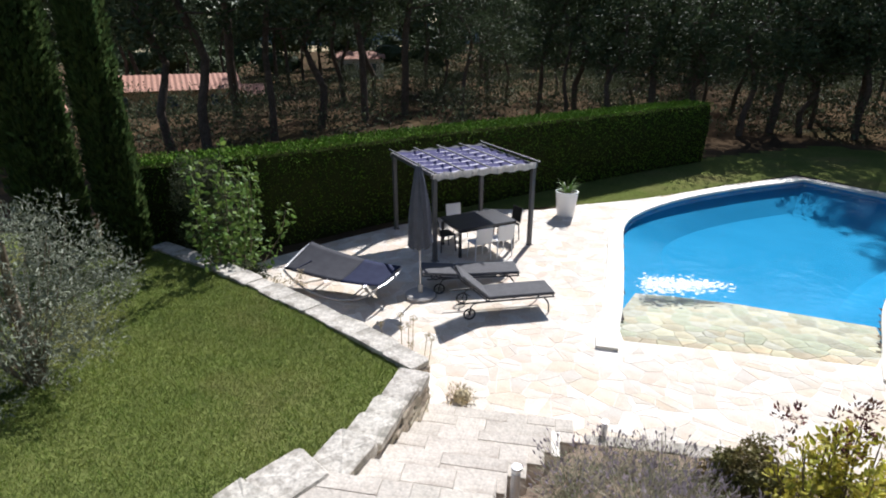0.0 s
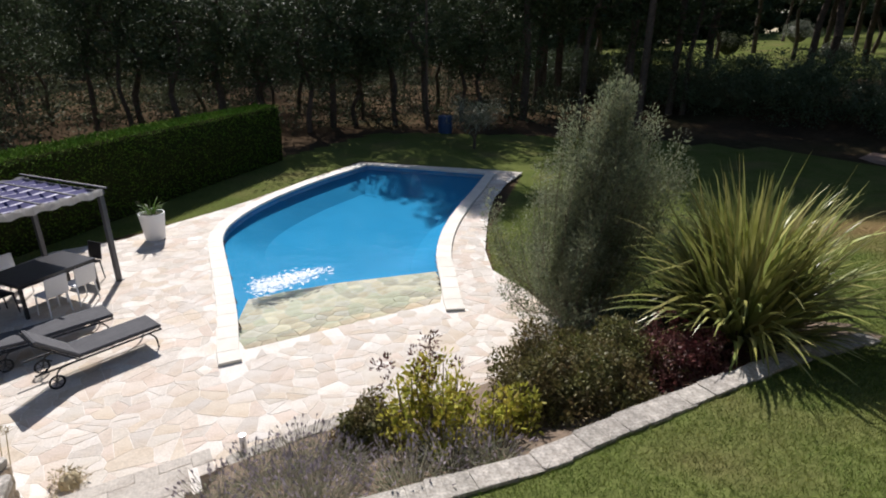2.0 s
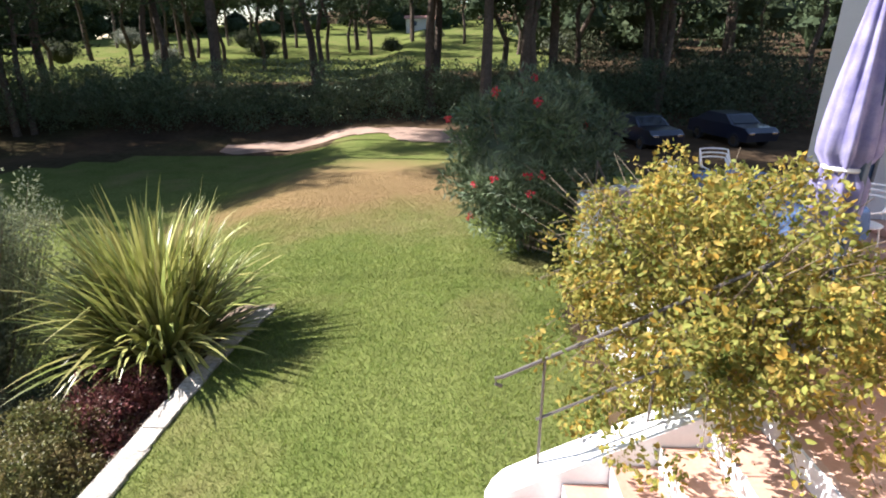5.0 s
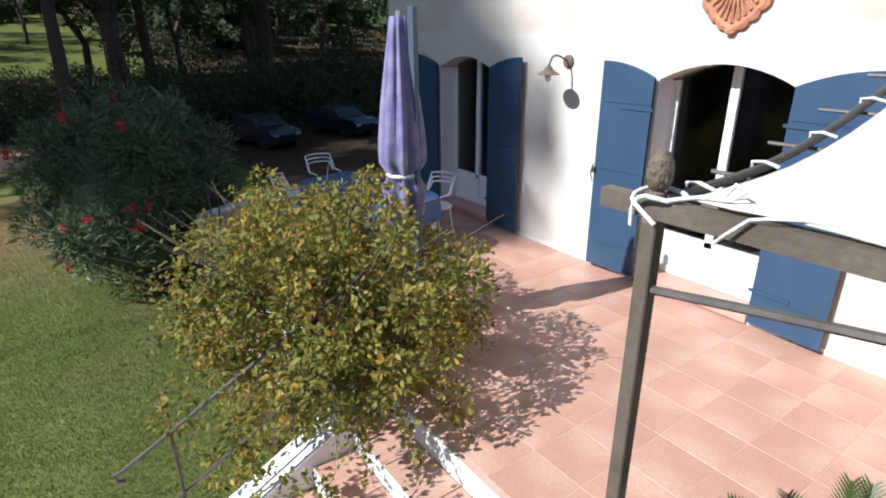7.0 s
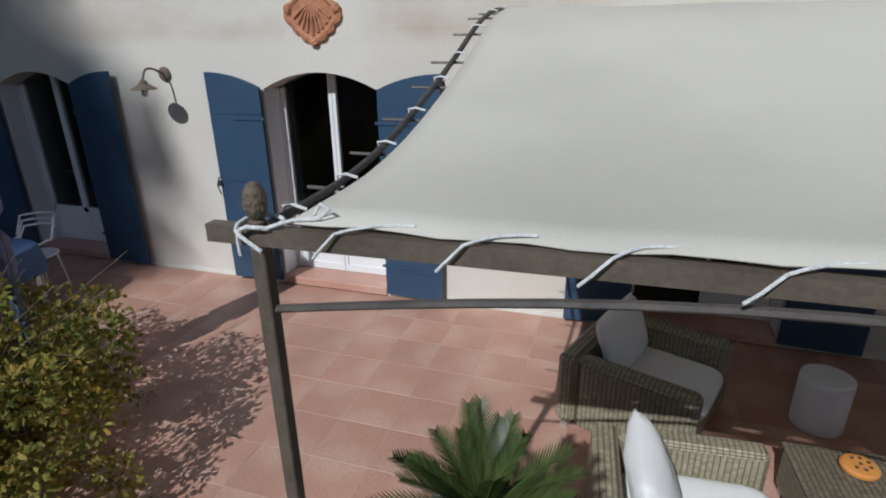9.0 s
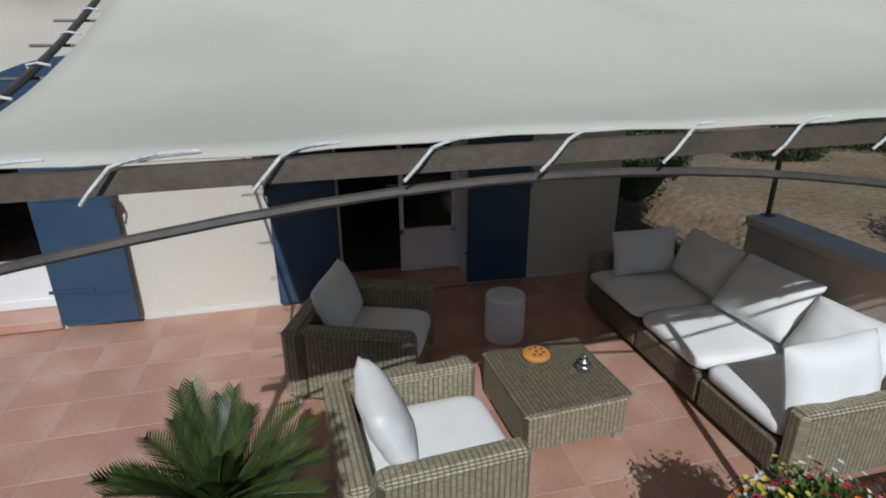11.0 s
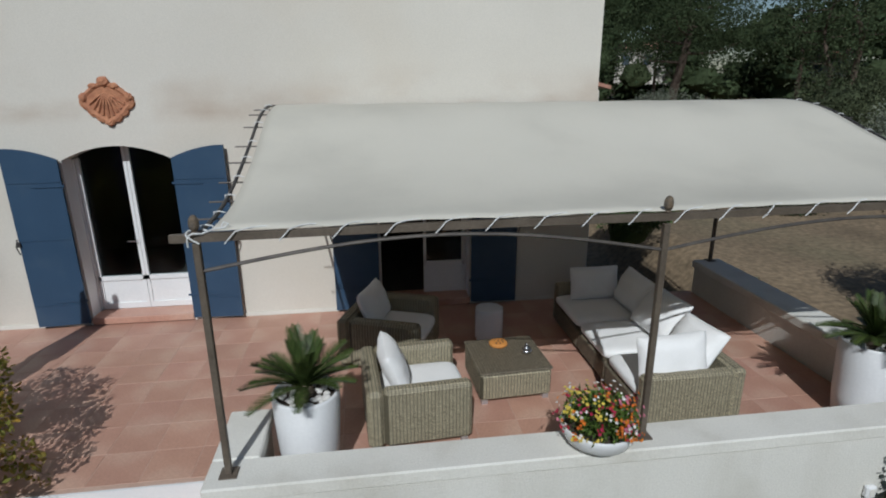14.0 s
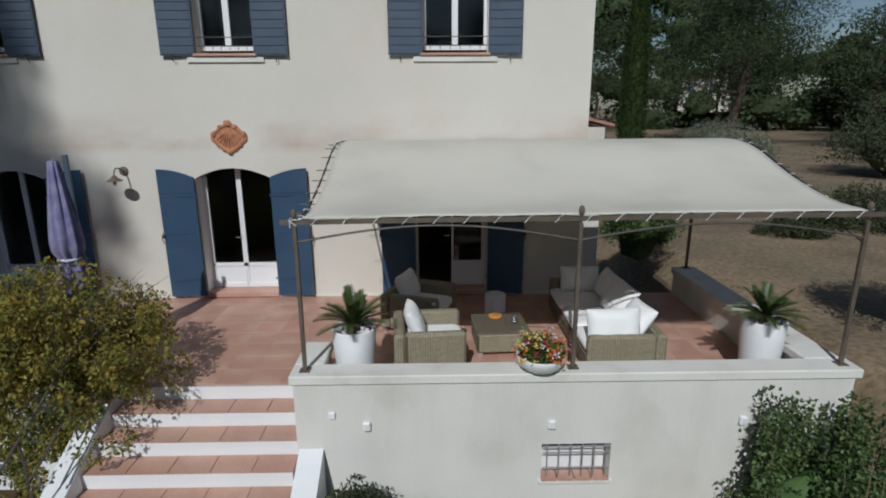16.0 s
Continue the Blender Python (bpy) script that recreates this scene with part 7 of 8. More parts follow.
def lavender(m, seed, n, rx, ry, h):
    rng = np.random.default_rng(seed)
    t = thing("lavender", "faded greyish lavender clump in the planting bed", "lavender", m, "lavender clumps")
    V, F, V2, F2 = [], [], [], []
    for k in range(n):
        a, q = rng.uniform(0, 6.283), math.sqrt(rng.random())
        root = Vector((rx * 0.55 * q * math.cos(a), ry * 0.55 * q * math.sin(a), 0))
        tip = Vector((rx * 1.15 * q * math.cos(a) + rng.normal(0, 0.06), ry * 1.15 * q * math.sin(a) + rng.normal(0, 0.06), h * rng.uniform(0.65, 1.1) * (1.08 - 0.4 * q * q)))
        s = Vector((rng.normal(), rng.normal(), 0)).normalized() * 0.004
        b = len(V)
        V += [tuple(root - s), tuple(root + s), tuple(tip + s * 0.6), tuple(tip - s * 0.6)]
        F.append((b, b + 1, b + 2, b + 3))
        if rng.random() < 0.6:
            d = (tip - root).normalized()
            for ang in (0, 1.57):
                w = (s.normalized() * math.cos(ang) + d.cross(s.normalized()) * math.sin(ang)) * 0.014
                b = len(V2)
                e = tip + d * rng.uniform(0.04, 0.075)
                V2 += [tuple(tip), tuple(tip.lerp(e, 0.4) + w), tuple(e), tuple(tip.lerp(e, 0.4) - w)]
                F2.append((b, b + 1, b + 2, b + 3))
    tagged(part("stem_tuft", fast_mesh("lav_stems", np.array(V), np.array(F), M["lavender_stem"]), None, t), kind="stuff")
    tagged(part("flower_tuft", fast_mesh("lav_spikes", np.array(V2), np.array(F2), M["lavender"]), None, t, "faded purple-grey flower spikes"), "faded purple-grey flower spikes", kind="stuff")
    P, N = clumps(rng, [(rx * 0.6 * rng.uniform(-1, 1), ry * 0.6 * rng.uniform(-1, 1), h * rng.uniform(0.1, 0.35)) for _ in range(22)], 30, 0.12)
    part("foliage", leaf_mesh("lav_leaves", P, N, 0.05, M["grey_leaf"], rng, 0.2, 0.8), None, t)


for i, (x, y, z) in enumerate([(0.55, 4.25, -2.02), (0.6, 4.8, -2.23), (1.05, 5.2, -2.38), (1.6, 5.1, -2.34), (1.2, 4.4, -2.07), (1.8, 4.6, -2.15), (1.4, 3.85, -1.86), (2.1, 4.1, -1.96), (2.25, 3.62, -1.78), (2.8, 3.75, -1.83), (3.15, 3.45, -1.71)]):
    lavender(pose(x, y, z, 0, 0, 47 * i), 60 + i, 130 + 30 * (i % 7), 0.46, 0.42, 0.22 + 0.05 * (i * 3 % 5))

al = thing("dried_alliums", "tall dried pale seed heads beside the stone wall", "flowers", pose(-1.95, 7.35, DECK + 0.03))
V, F = [], []
items = []
rng = np.random.default_rng(70)
for k in range(9):
    x, y = rng.uniform(-0.4, 0.45), rng.uniform(-0.35, 0.25)
    h = rng.uniform(0.55, 0.95)
    top = Vector((x * 1.3, y * 1.3, h))
    part("stalk", tube([(x, y, -0.05), (x * 1.15, y * 1.1, h * 0.5), top], 0.006, 5), M["straw"], al)
    P, N = ellipsoid_shell(rng, 90, tuple(top), (0.06, 0.06, 0.04), 0.2)
    part("seed_head", leaf_mesh("seed_head", P, N, 0.03, M["straw"], rng, 0.3, 0.4), None, al)
bush("paving_weed", "small pale tuft at the foot of the stone wall", pose(-0.95, 6.75, DECK + 0.02), (0.2, 0.2, 0.22), 0.05, M["straw"], 71, 14, 34, 0.07, cat="plant", slim=0.3)

# olive at the left lawn, cypresses, shrub, hedge
rng = np.random.default_rng(80)
C = []
for k in range(230):
    d = rng.normal(0, 1, 3)
    d /= np.linalg.norm(d)
    C.append(np.array((1.3, 1.35, 1.2)) * d * rng.uniform(0.45, 1.0) + (0, 0, 1.15))
P, N = clumps(rng, C, 62, 0.24)
N[:, 2] += 0.3
leafy("olive_tree", "silvery olive tree at the edge of the lawn", "tree", pose(-6.05, 4.75, -1.78), P, N, 0.07, M["olive_leaf"], rng, trunk=vf_join(tube([(0, 0, -0.1), (0.05, 0.02, 0.5), (-0.05, 0.05, 1.1), (0.1, 0, 1.9)], 0.11, 9, 0.04), twig_set(rng, 26, 1.2, 2.1, 0.014, 0.1)), slim=0.24, jitter=0.6)


def cypress(name, label, m, h, r, seed, n=26000, group="cypresses"):
    rng = np.random.default_rng(seed)
    t = np.sort(rng.uniform(0, 1, n))
    prof = np.minimum(1, (t / 0.06 + 0.55)) * (1 - t**2.2) ** 0.75 + 0.02
    a = rng.uniform(0, 6.283, n)
    lump = 1 + 0.10 * np.sin(5 * a + 9 * t) + 0.08 * np.sin(11 * a - 23 * t)
    q = r * prof * lump * rng.uniform(0.82, 1.04, n)
    P = np.stack([q * np.cos(a), q * np.sin(a), 0.15 + h * t], 1)
    N = np.stack([0.5 * np.cos(a), 0.5 * np.sin(a), np.full(n, 1.0)], 1)
    tree = thing(name, label, "tree", m, group)
    me = leaf_mesh(name + "_crown", P, N, 0.16, M["cypress"], rng, 0.35, 0.25)
    prof_pts = [(r * 0.86 * (min(1, s / 0.06 + 0.55) * (1 - s**2.2) ** 0.75), 0.15 + h * s) for s in np.linspace(0, 0.995, 24)]
    add_core(me, lathe(prof_pts, 20))
    part("crown", me, None, tree)
    part("trunk", tube([(0, 0, -0.1), (0, 0, 0.6)], 0.14, 9), M["bark"], tree)


cypress("cypress", "tall dark narrow cypress at the end of the lawn", pose(-9.1, 8.47, -2.1), 11.5, 0.5, 81)
cypress("cypress", "tall dark narrow cypress beside another one", pose(-8.05, 8.95, -2.1), 11.0, 0.34, 82)

rng = np.random.default_rng(83)
C, wood = sprays(rng, 19, 1.25, 0.7, 3.2, 0.16, 0.15, 0.3)
P, N = clumps(rng, C, 7, 0.15)
bush("hedge_end_shrub", "soft dark grey-green shrub behind the leafy one", pose(-7.35, 10.75, -1.9), (0.75, 0.8, 2.1), 0.06, M["scrub"], 86, 150, 110, 0.25, cat="shrub", slim=0.3)
leafy("leafy_shrub", "bright green open-branched shrub before the hedge", "shrub", pose(-6.3, 9.85, -2.75), P, N, 0.125, M["green_leaf"], rng, trunk=wood, slim=0.62, jitter=0.6, droop=0.25, six=True)
bush("white_flowering_bush", "low bush with pale flower heads at the wall end", pose(-6.0, 9.15, -2.4), (0.7, 0.4, 0.5), 0.055, M["scrub"], 84, 60, 60, 0.16, slim=0.5)
bl = thing("pale_blossoms", "pale dried flower heads along the paving", "flowers", pose(-5.3, 9.25, -2.45))
P, N = clumps(rng, [(rng.uniform(-0.9, 0.8), rng.uniform(-0.15, 0.3), rng.uniform(-0.1, 0.25)) for _ in range(20)], 22, 0.07)
part("blossoms", leaf_mesh("pale_blossom", P, N, 0.04, M["straw"], rng, 0.6, 0.8), None, bl)

hedge = thing("hedge", "long clipped green hedge, its top lit by the sun", "hedge")
HL = smooth_line([(-9.5, 9.9), (-6.7, 12.0), (-4.2, 14.75), (-1.3, 17.6), (2.2, 21.0), (6.6, 25.0)], 0.5)
rng = np.random.default_rng(85)
V, F, PP, NN = [], [], [], []
for i, p in enumerate(HL):
    d = HL[min(i + 1, len(HL) - 1)] - HL[max(i - 1, 0)]
    d = d / np.linalg.norm(d)
    nrm = np.array([-d[1], d[0]])
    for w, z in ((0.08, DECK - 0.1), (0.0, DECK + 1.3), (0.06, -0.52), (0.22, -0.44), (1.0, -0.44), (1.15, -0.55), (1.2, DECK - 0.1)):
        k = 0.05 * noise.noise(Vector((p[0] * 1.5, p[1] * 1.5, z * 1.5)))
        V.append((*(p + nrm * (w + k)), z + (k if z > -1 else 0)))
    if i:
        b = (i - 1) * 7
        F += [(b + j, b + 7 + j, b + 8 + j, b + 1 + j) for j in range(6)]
        seg = HL[i] - HL[i - 1]
        L = np.linalg.norm(seg)
        for kind, count in (("front", int(L * 520)), ("top", int(L * 700)), ("back", int(L * 60))):
            t = rng.random(count)[:, None]
            q = HL[i - 1] + seg * t
            if kind == "front":
                z = rng.uniform(DECK, -0.45, count)
                w = np.full(count, 0.02) + rng.normal(0, 0.03, count)
                nn = np.tile([-nrm[0], -nrm[1], 0.25], (count, 1))
            elif kind == "back":
                z = rng.uniform(DECK, -0.45, count)
                w = np.full(count, 1.18)
                nn = np.tile([nrm[0], nrm[1], 0.25], (count, 1))
            else:
                z = -0.43 + rng.normal(0, 0.025, count)
                w = rng.uniform(0.0, 1.2, count)
                nn = np.tile([0, 0, 1.0], (count, 1))
            PP.append(np.c_[q + nrm * w[:, None], z])
            NN.append(nn)
F += [tuple(range(6, -1, -1)), tuple(range((len(HL) - 1) * 7, len(HL) * 7))]
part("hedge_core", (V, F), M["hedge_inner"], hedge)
part("hedge_leaves", leaf_mesh("hedge_leaves", np.concatenate(PP), np.concatenate(NN), 0.075, M["hedge"], rng, 0.4, 0.55), None, hedge)

# oleander and other shrubs by the house
rng = np.random.default_rng(90)
C = []
for k in range(260):
    d = rng.normal(0, 1, 3)
    d /= np.linalg.norm(d)
    C.append(np.array((1.6, 1.7, 1.85)) * d * rng.uniform(0.6, 1.0) + (0, 0, 1.9))
P, N = clumps(rng, C, 95, 0.3)
N[:, 2] += 0.4
ole = leafy("oleander", "tall dark oleander with a few red flowers", "shrub", pose(11.05, -2.0, -1.05) @ Matrix.Diagonal((0.92, 0.92, 0.88, 1)), P, N, 0.17, M["oleander"], rng, core=lumpy((0, 0, 1.8), (1.2, 1.3, 1.45), rng), slim=0.2, jitter=0.5)
for k in range(24):
    part("branch", twig_set(rng, 1, 1.5, 3.4, 0.02, 0.3), M["wood_twig"], ole)
for i in range(0, 200, 9):
    P, N = clumps(rng, [C[i] + np.array((-0.35, 0.25, 0.2))], 24, 0.055)
    part("flower_head", leaf_mesh("oleander_flower", P, N, 0.055, M["red_flower"], rng, 0.8, 0.8), None, ole, "small red flowers")
BASE[0] = HOUSE_ZERO
rng = np.random.default_rng(91)
C, wood = sprays(rng, 46, 1.05, 0.7, 1.95, 0.12, 0.3, 0.2)
C = [(x, 0.55 * y, z) for x, y, z in C]
P, N = clumps(rng, C, 36, 0.15)
N[:, 1] += 0.4
leafy("wall_bush", "glossy green climbing bush against the terrace wall", "bush", pose(-4.42, -1.4, -1.5) @ Matrix.Diagonal((0.9, 0.9, 0.93, 1)), P, N, 0.058, M["ivy_leaf"], rng, core=lumpy((0, 0, 0.55), (0.6, 0.28, 0.55), rng), trunk=wood, slim=0.62, jitter=0.6, six=True)
bush("stair_bush", "small dark bush at the foot of the terrace wall", pose(0.55, -1.45, -1.15), (0.38, 0.3, 0.5), 0.06, M["scrub"], 92, 40, 60, 0.13, slim=0.4)
bush("corner_bush", "rounded dark bush beside the house corner", pose(-5.3, -9.2, 0.45), (0.9, 0.85, 1.25), 0.06, M["ivy_leaf"], 93, 150, 110, 0.2, slim=0.45)
BASE[0] = Vector((0, 0, 0))


# ---- trees and land around ----
def polar(az, dist, x0=0.3, y0=-0.2):
    """A spot on the ground, by bearing from +y towards +x."""
    x, y = x0 + dist * math.sin(radians(az)), y0 + dist * math.cos(radians(az))
    return x, y, ground_height(x, y)


def pine(name, label, m, h, crown_lo, crown_r, r0, seed, n_clump=90, per=62, leaf=0.34, lean=0.6):
    """An umbrella-topped pine: bare bent trunk, a few limbs, a ragged crown."""
    rng = np.random.default_rng(seed)
    t = thing(name, label, "tree", m, "pines")
    bend = [Vector((lean * rng.uniform(-1, 1) * (k / 6) ** 1.2, lean * rng.uniform(-1, 1) * (k / 6) ** 1.2, h * 0.92 * k / 6 - 0.3 * (k == 0))) for k in range(7)]
    trunk = part("trunk", tube(smooth_line([tuple(p) for p in bend], 0.8), r0, 9, r0 * 0.25), M["bark"], t)
    C, limbs = [], []
    for k in range(13):
        z = crown_lo + (h * 0.93 - crown_lo) * (k / 12)
        f = z / (h * 0.92) * 6
        i = min(int(f), 5)
        p = bend[i].lerp(bend[i + 1], f - i)
        a = k * 2.4 + rng.uniform(-0.5, 0.5)
        L = crown_r * rng.uniform(0.65, 1.1) * (1 - 0.45 * (k / 12) ** 2)
        q = p + Vector((L * math.cos(a), L * math.sin(a), L * rng.uniform(0.1, 0.45)))
        limbs.append(tube([p, p.lerp(q, 0.5) + Vector((0, 0, -0.1 * L)), q], r0 * 0.3, 6, 0.02))
        for s in range(n_clump // 13):
            u = rng.uniform(0.45, 1.1)
            C.append(tuple(p.lerp(q, u) + Vector(rng.normal(0, 0.22 * crown_r, 3)) * 0.8))
    part("branching", vf_join(*limbs), M["bark"], t)
    P, N = clumps(rng, C, per, 0.30 * crown_r, 0.65)
    N[:, 2] += 0.5
    part("crown", leaf_mesh(name + "_crown", P, N, leaf, M["pine"], rng, 0.34, 0.6), None, t)
    return t


PINE_L = "tall dark pine with a bare trunk and ragged crown"
kinds = [pine("pine_tree", PINE_L, pose(*polar(-28, 31)), 14, 5.5, 3.6, 0.22, 101, lean=1.3), pine("pine_tree", PINE_L, pose(*polar(-15, 38)), 16, 6.5, 3.8, 0.27, 102, lean=1.8),
         pine("pine_tree", PINE_L, pose(*polar(2, 38)), 13, 5.0, 3.4, 0.2, 103, lean=2.2)]
rng = np.random.default_rng(104)
spots = [(-46, 44), (-43, 36), (-38, 30), (-34.3, 29), (-31, 43), (-24.3, 34), (-22, 48), (-20.2, 36), (-17, 44), (-12, 41), (-9, 34), (-6, 50), (-4, 40), (-2, 36), (0.5, 47), (1.4, 33), (5, 41), (7.5, 35), (10, 46), (12.3, 38),
         (13.6, 44), (16, 40), (18, 52), (20.5, 42), (22.5, 36), (24.6, 37), (27, 47), (29, 39), (31, 52), (33.5, 43), (36, 38), (38, 48), (40.5, 42), (43, 55), (45, 40), (49, 43), (54.2, 44), (62, 50),
         (67.6, 72), (76.5, 44), (80.5, 78), (82, 95), (85, 88), (89.9, 43), (95, 60), (102.7, 47), (107.6, 42), (108.4, 41.5), (111, 60), (114, 52), (118, 64), (121, 48), (125, 58), (129, 66), (99, 75), (105, 80)]
for i, (az, d) in enumerate(spots):
    near_pool = -13 < az < 37
    d = d + 3 if near_pool else d
    s = rng.uniform(0.52, 0.72) if near_pool else rng.uniform(0.75, 1.3) if az < 40 else rng.uniform(0.9, 1.15)
    copy_thing(kinds[i % 3], pose(*polar(az + rng.uniform(-1.5, 1.5), d), rng.uniform(-5, 5), rng.uniform(-5, 5), rng.uniform(0, 360)) @ Matrix.Diagonal((s, s, s * rng.uniform(0.85, 1.1), 1)))
for k in range(46):
    az, d = rng.uniform(-50, 46), rng.uniform(52, 95)
    s = rng.uniform(0.9, 1.3)
    copy_thing(kinds[k % 3], pose(*polar(az, d), 0, 0, rng.uniform(0, 360)) @ Matrix.Diagonal((s, s, s, 1)))
for az, d, sd in ((93.5, 31, 161), (97.3, 33, 162), (88, 37, 163)):
    pine("shade_pine", "stout pine with a broad crown casting shade on the lawn", pose(*polar(az, d)), 16, 7.8, 5.2, 0.36, sd, 170, 90, 0.36, 0.5)
# These four are added for their shade on the lawn, crowns above the view.
for x, y, sd in ((29.4, 34.6, 164), (32.2, 36.0, 165)):
    pine("tall_pine", "tall broad pine added in the woods to shade the lawn", pose(x, y, ground_height(x, y)), 26, 17, 4.2, 0.33, sd, 230, 90, 0.4, 0.4)
for x, y, sd in ((31, 27.5, 166), (24.5, 30.5, 167)):
    pine("shade_pine", "stout pine added at the edge of the woods to shade the lawn", pose(x, y, ground_height(x, y)), 16, 7.5, 5.0, 0.3, sd, 170, 90, 0.36, 0.5)
for i, (az, d) in enumerate(((61, 66), (65, 72), (68.5, 60), (71, 78), (74, 68), (78, 62), (82, 70), (86, 80), (91, 74), (64, 84), (66, 61), (72, 57), (75, 82), (63, 70), (80, 74), (69, 90), (58, 74), (55, 62), (60, 92))):
    copy_thing(kinds[i % 3], pose(*polar(az, d), 0, 0, 53 * i))
for k in range(6):
    x, y = 44.5 + rng.uniform(-1.5, 1.5), 9 + 7 * k + rng.uniform(-1.5, 1.5)
    s = rng.uniform(1.35, 1.6)
    copy_thing(kinds[k % 3], pose(x, y, ground_height(x, y), rng.uniform(-4, 4), rng.uniform(-4, 4), 47 * k) @ Matrix.Diagonal((s, s, s, 1)))
for k, (x, y) in enumerate(((33, -5), (39, -7), (45, -4), (36, -13), (43, -15), (50, -11), (47, -22))):
    copy_thing(kinds[k % 3], pose(x, y, ground_height(x, y), 0, 0, 61 * k) @ Matrix.Diagonal((1.25, 1.25, 1.2, 1)))
for k in range(10):
    x, y = 3.5 + 2.1 * k + rng.uniform(-0.6, 0.6), 35.5 - 0.25 * k + rng.uniform(-1.2, 1.2)
    copy_thing(kinds[k % 3], pose(x, y - 1.5, ground_height(x, y - 1.5), rng.uniform(-4, 4), 0, 83 * k) @ Matrix.Diagonal((0.85, 0.85, 0.58, 1)))
# very tall pine added for its unseen top, which shades the house's east end
pine("tall_pine", "very tall slender pine added behind the pool for its shade", pose(16.5, 29.6, ground_height(16.5, 29.6)), 40, 31.0, 2.6, 0.08, 109, 300, 90, 0.36, 0.3)
# Added for its high crown, out of view, shading the pool's right edge.
pine("tall_pine", "tall slender pine added in the woods to shade the pool edge", pose(17.0, 41.5, ground_height(17.0, 41.5)), 24.5, 17.0, 2.5, 0.22, 173, 130, 70, 0.36, 0.3)
# Two more added, unseen crowns placed to shade the ground round the cars.
for x, y, sd in ((29, 24.5, 171), (35, 27, 172)):
    pine("tall_pine", "very tall pine added behind the garden for its shade", pose(x, y, ground_height(x, y)), 34, 25, 4.2, 0.25, sd, 230, 80, 0.4, 0.4)

# right side of the house
pine("pine_tree", "broad old pine with a leaning pale trunk on dry ground", pose(-26.5, -46, 0.1), 14.5, 4.6, 6.2, 0.45, 110, 270, 190, 0.22, 1.6)
for x, y, s, k in ((-36, -40, 1.0, 0), (-44, -46, 1.2, 1), (-33, -62, 1.1, 2), (-20, -66, 1.15, 0), (-50, -60, 1.1, 1), (-42, -30, 0.8, 2), (-12, -62, 1.0, 1), (-27, -75, 1.3, 0), (-60, -48, 1.2, 2)):
    copy_thing(kinds[k], pose(x, y, ground_height(x, y), 0, 0, 70 * k + x) @ Matrix.Diagonal((s, s, s * 0.8, 1)))
cypress("cypress", "narrow dark cypress behind the house", pose(-13.1, -33.5, 0.0), 13, 0.82, 111, 16000)
bush("dry_ground_bush", "grey-green bush on the dry ground", pose(-13.2, -13.0, 0.0), (1.5, 1.4, 1.2), 0.09, M["scrub"], 112, 130, 80, 0.36, group="scrub bushes")
# Floating crown out of view, added to drop a shadow on the dry ground.
bush("fruit_tree", "unseen olive-like crown added beside the terrace for its shadow", pose(-8.0, -3.6, 2.2), (1.5, 1.1, 0.9), 0.09, M["olive_leaf"], 116, 120, 70, 0.3, cat="tree", core=0.5, slim=0.35)
bush("dry_ground_bush", "low dark shrub on the dry ground", pose(-10.6, -11.8, 0.15), (0.95, 0.7, 0.5), 0.07, M["scrub"], 117, 70, 70, 0.2, group="scrub bushes")
bush("fruit_tree", "low spreading olive-like tree on the dry ground", pose(-15.2, -8.5, 1.1), (2.6, 2.4, 1.9), 0.11, M["olive_leaf"], 113, 170, 80, 0.45, cat="tree", core=0.5, slim=0.35)
bush("fruit_tree", "low spreading olive-like tree on dry ground", pose(-18.2, -14.5, 1.3), (2.6, 2.6, 1.9), 0.11, M["olive_leaf"], 114, 170, 80, 0.45, cat="tree", core=0.5, slim=0.35)
bush("fruit_tree", "dark round tree beyond the dry ground", pose(-23.7, -24, 1.6), (3.2, 3.0, 2.4), 0.14, M["scrub"], 115, 170, 80, 0.6, cat="tree", core=0.6)


def stuff_leaves(name, label, cat, centres, per, radius, size, material, seed, flat=0.8, cores=True):
    rng = np.random.default_rng(seed)
    P, N = clumps(rng, centres, per, 1.0, 1.0)
    rad = np.repeat(radius * rng.uniform(0.7, 1.25, len(centres)), per)[:, None]
    P = np.repeat(np.asarray(centres, float), per, 0) + (P - np.repeat(np.asarray(centres, float), per, 0)) * rad * [1, 1, flat]
    N[:, 2] += 0.3
    me = leaf_mesh(name, P, N, size, material, rng, 0.5, 0.6)
    ob = part(name, me, None)
    if cores:
        add_core(me, vf_join(*[lumpy(tuple(c), (radius * 0.62, radius * 0.62, radius * 0.55 * flat), rng, 10, 0.2) for c in centres]))
    return tagged(ob, label, cat, kind="stuff")


rng = np.random.default_rng(120)
belt = []
for k in range(520):
    t = rng.uniform(-18, 48)
    x = 37.3 + rng.uniform(-1.6, 3.0) - 0.05 * max(0, t - 10)
    belt.append((x, t, -2.0 + rng.uniform(0.2, 3.0)))
stuff_leaves("shrub_belt", "dark belt of mixed shrubs beyond the gravel path", "shrubs", belt, 330, 1.25, 0.15, M["oleander"], 121, cores=False)
under = []
for k in range(900):
    az, d = rng.uniform(-52, 44), rng.uniform(28, 95)
    x, y, z = polar(az, d)
    if x > 3 and y < 32 and x < 26 and d < 34:
        continue
    under.append((x, y, z + rng.uniform(0.1, 1.5)))
stuff_leaves("undergrowth", "low dry undergrowth between the pine trunks", "undergrowth", under, 150, 1.6, 0.19, M["scrub"], 122, cores=False)
back = []
for k in range(330):
    az, d = rng.uniform(-60, 50), rng.uniform(78, 135)
    x, y, z = polar(az, d)
    back.append((x, y, z + rng.uniform(0.5, 11)))
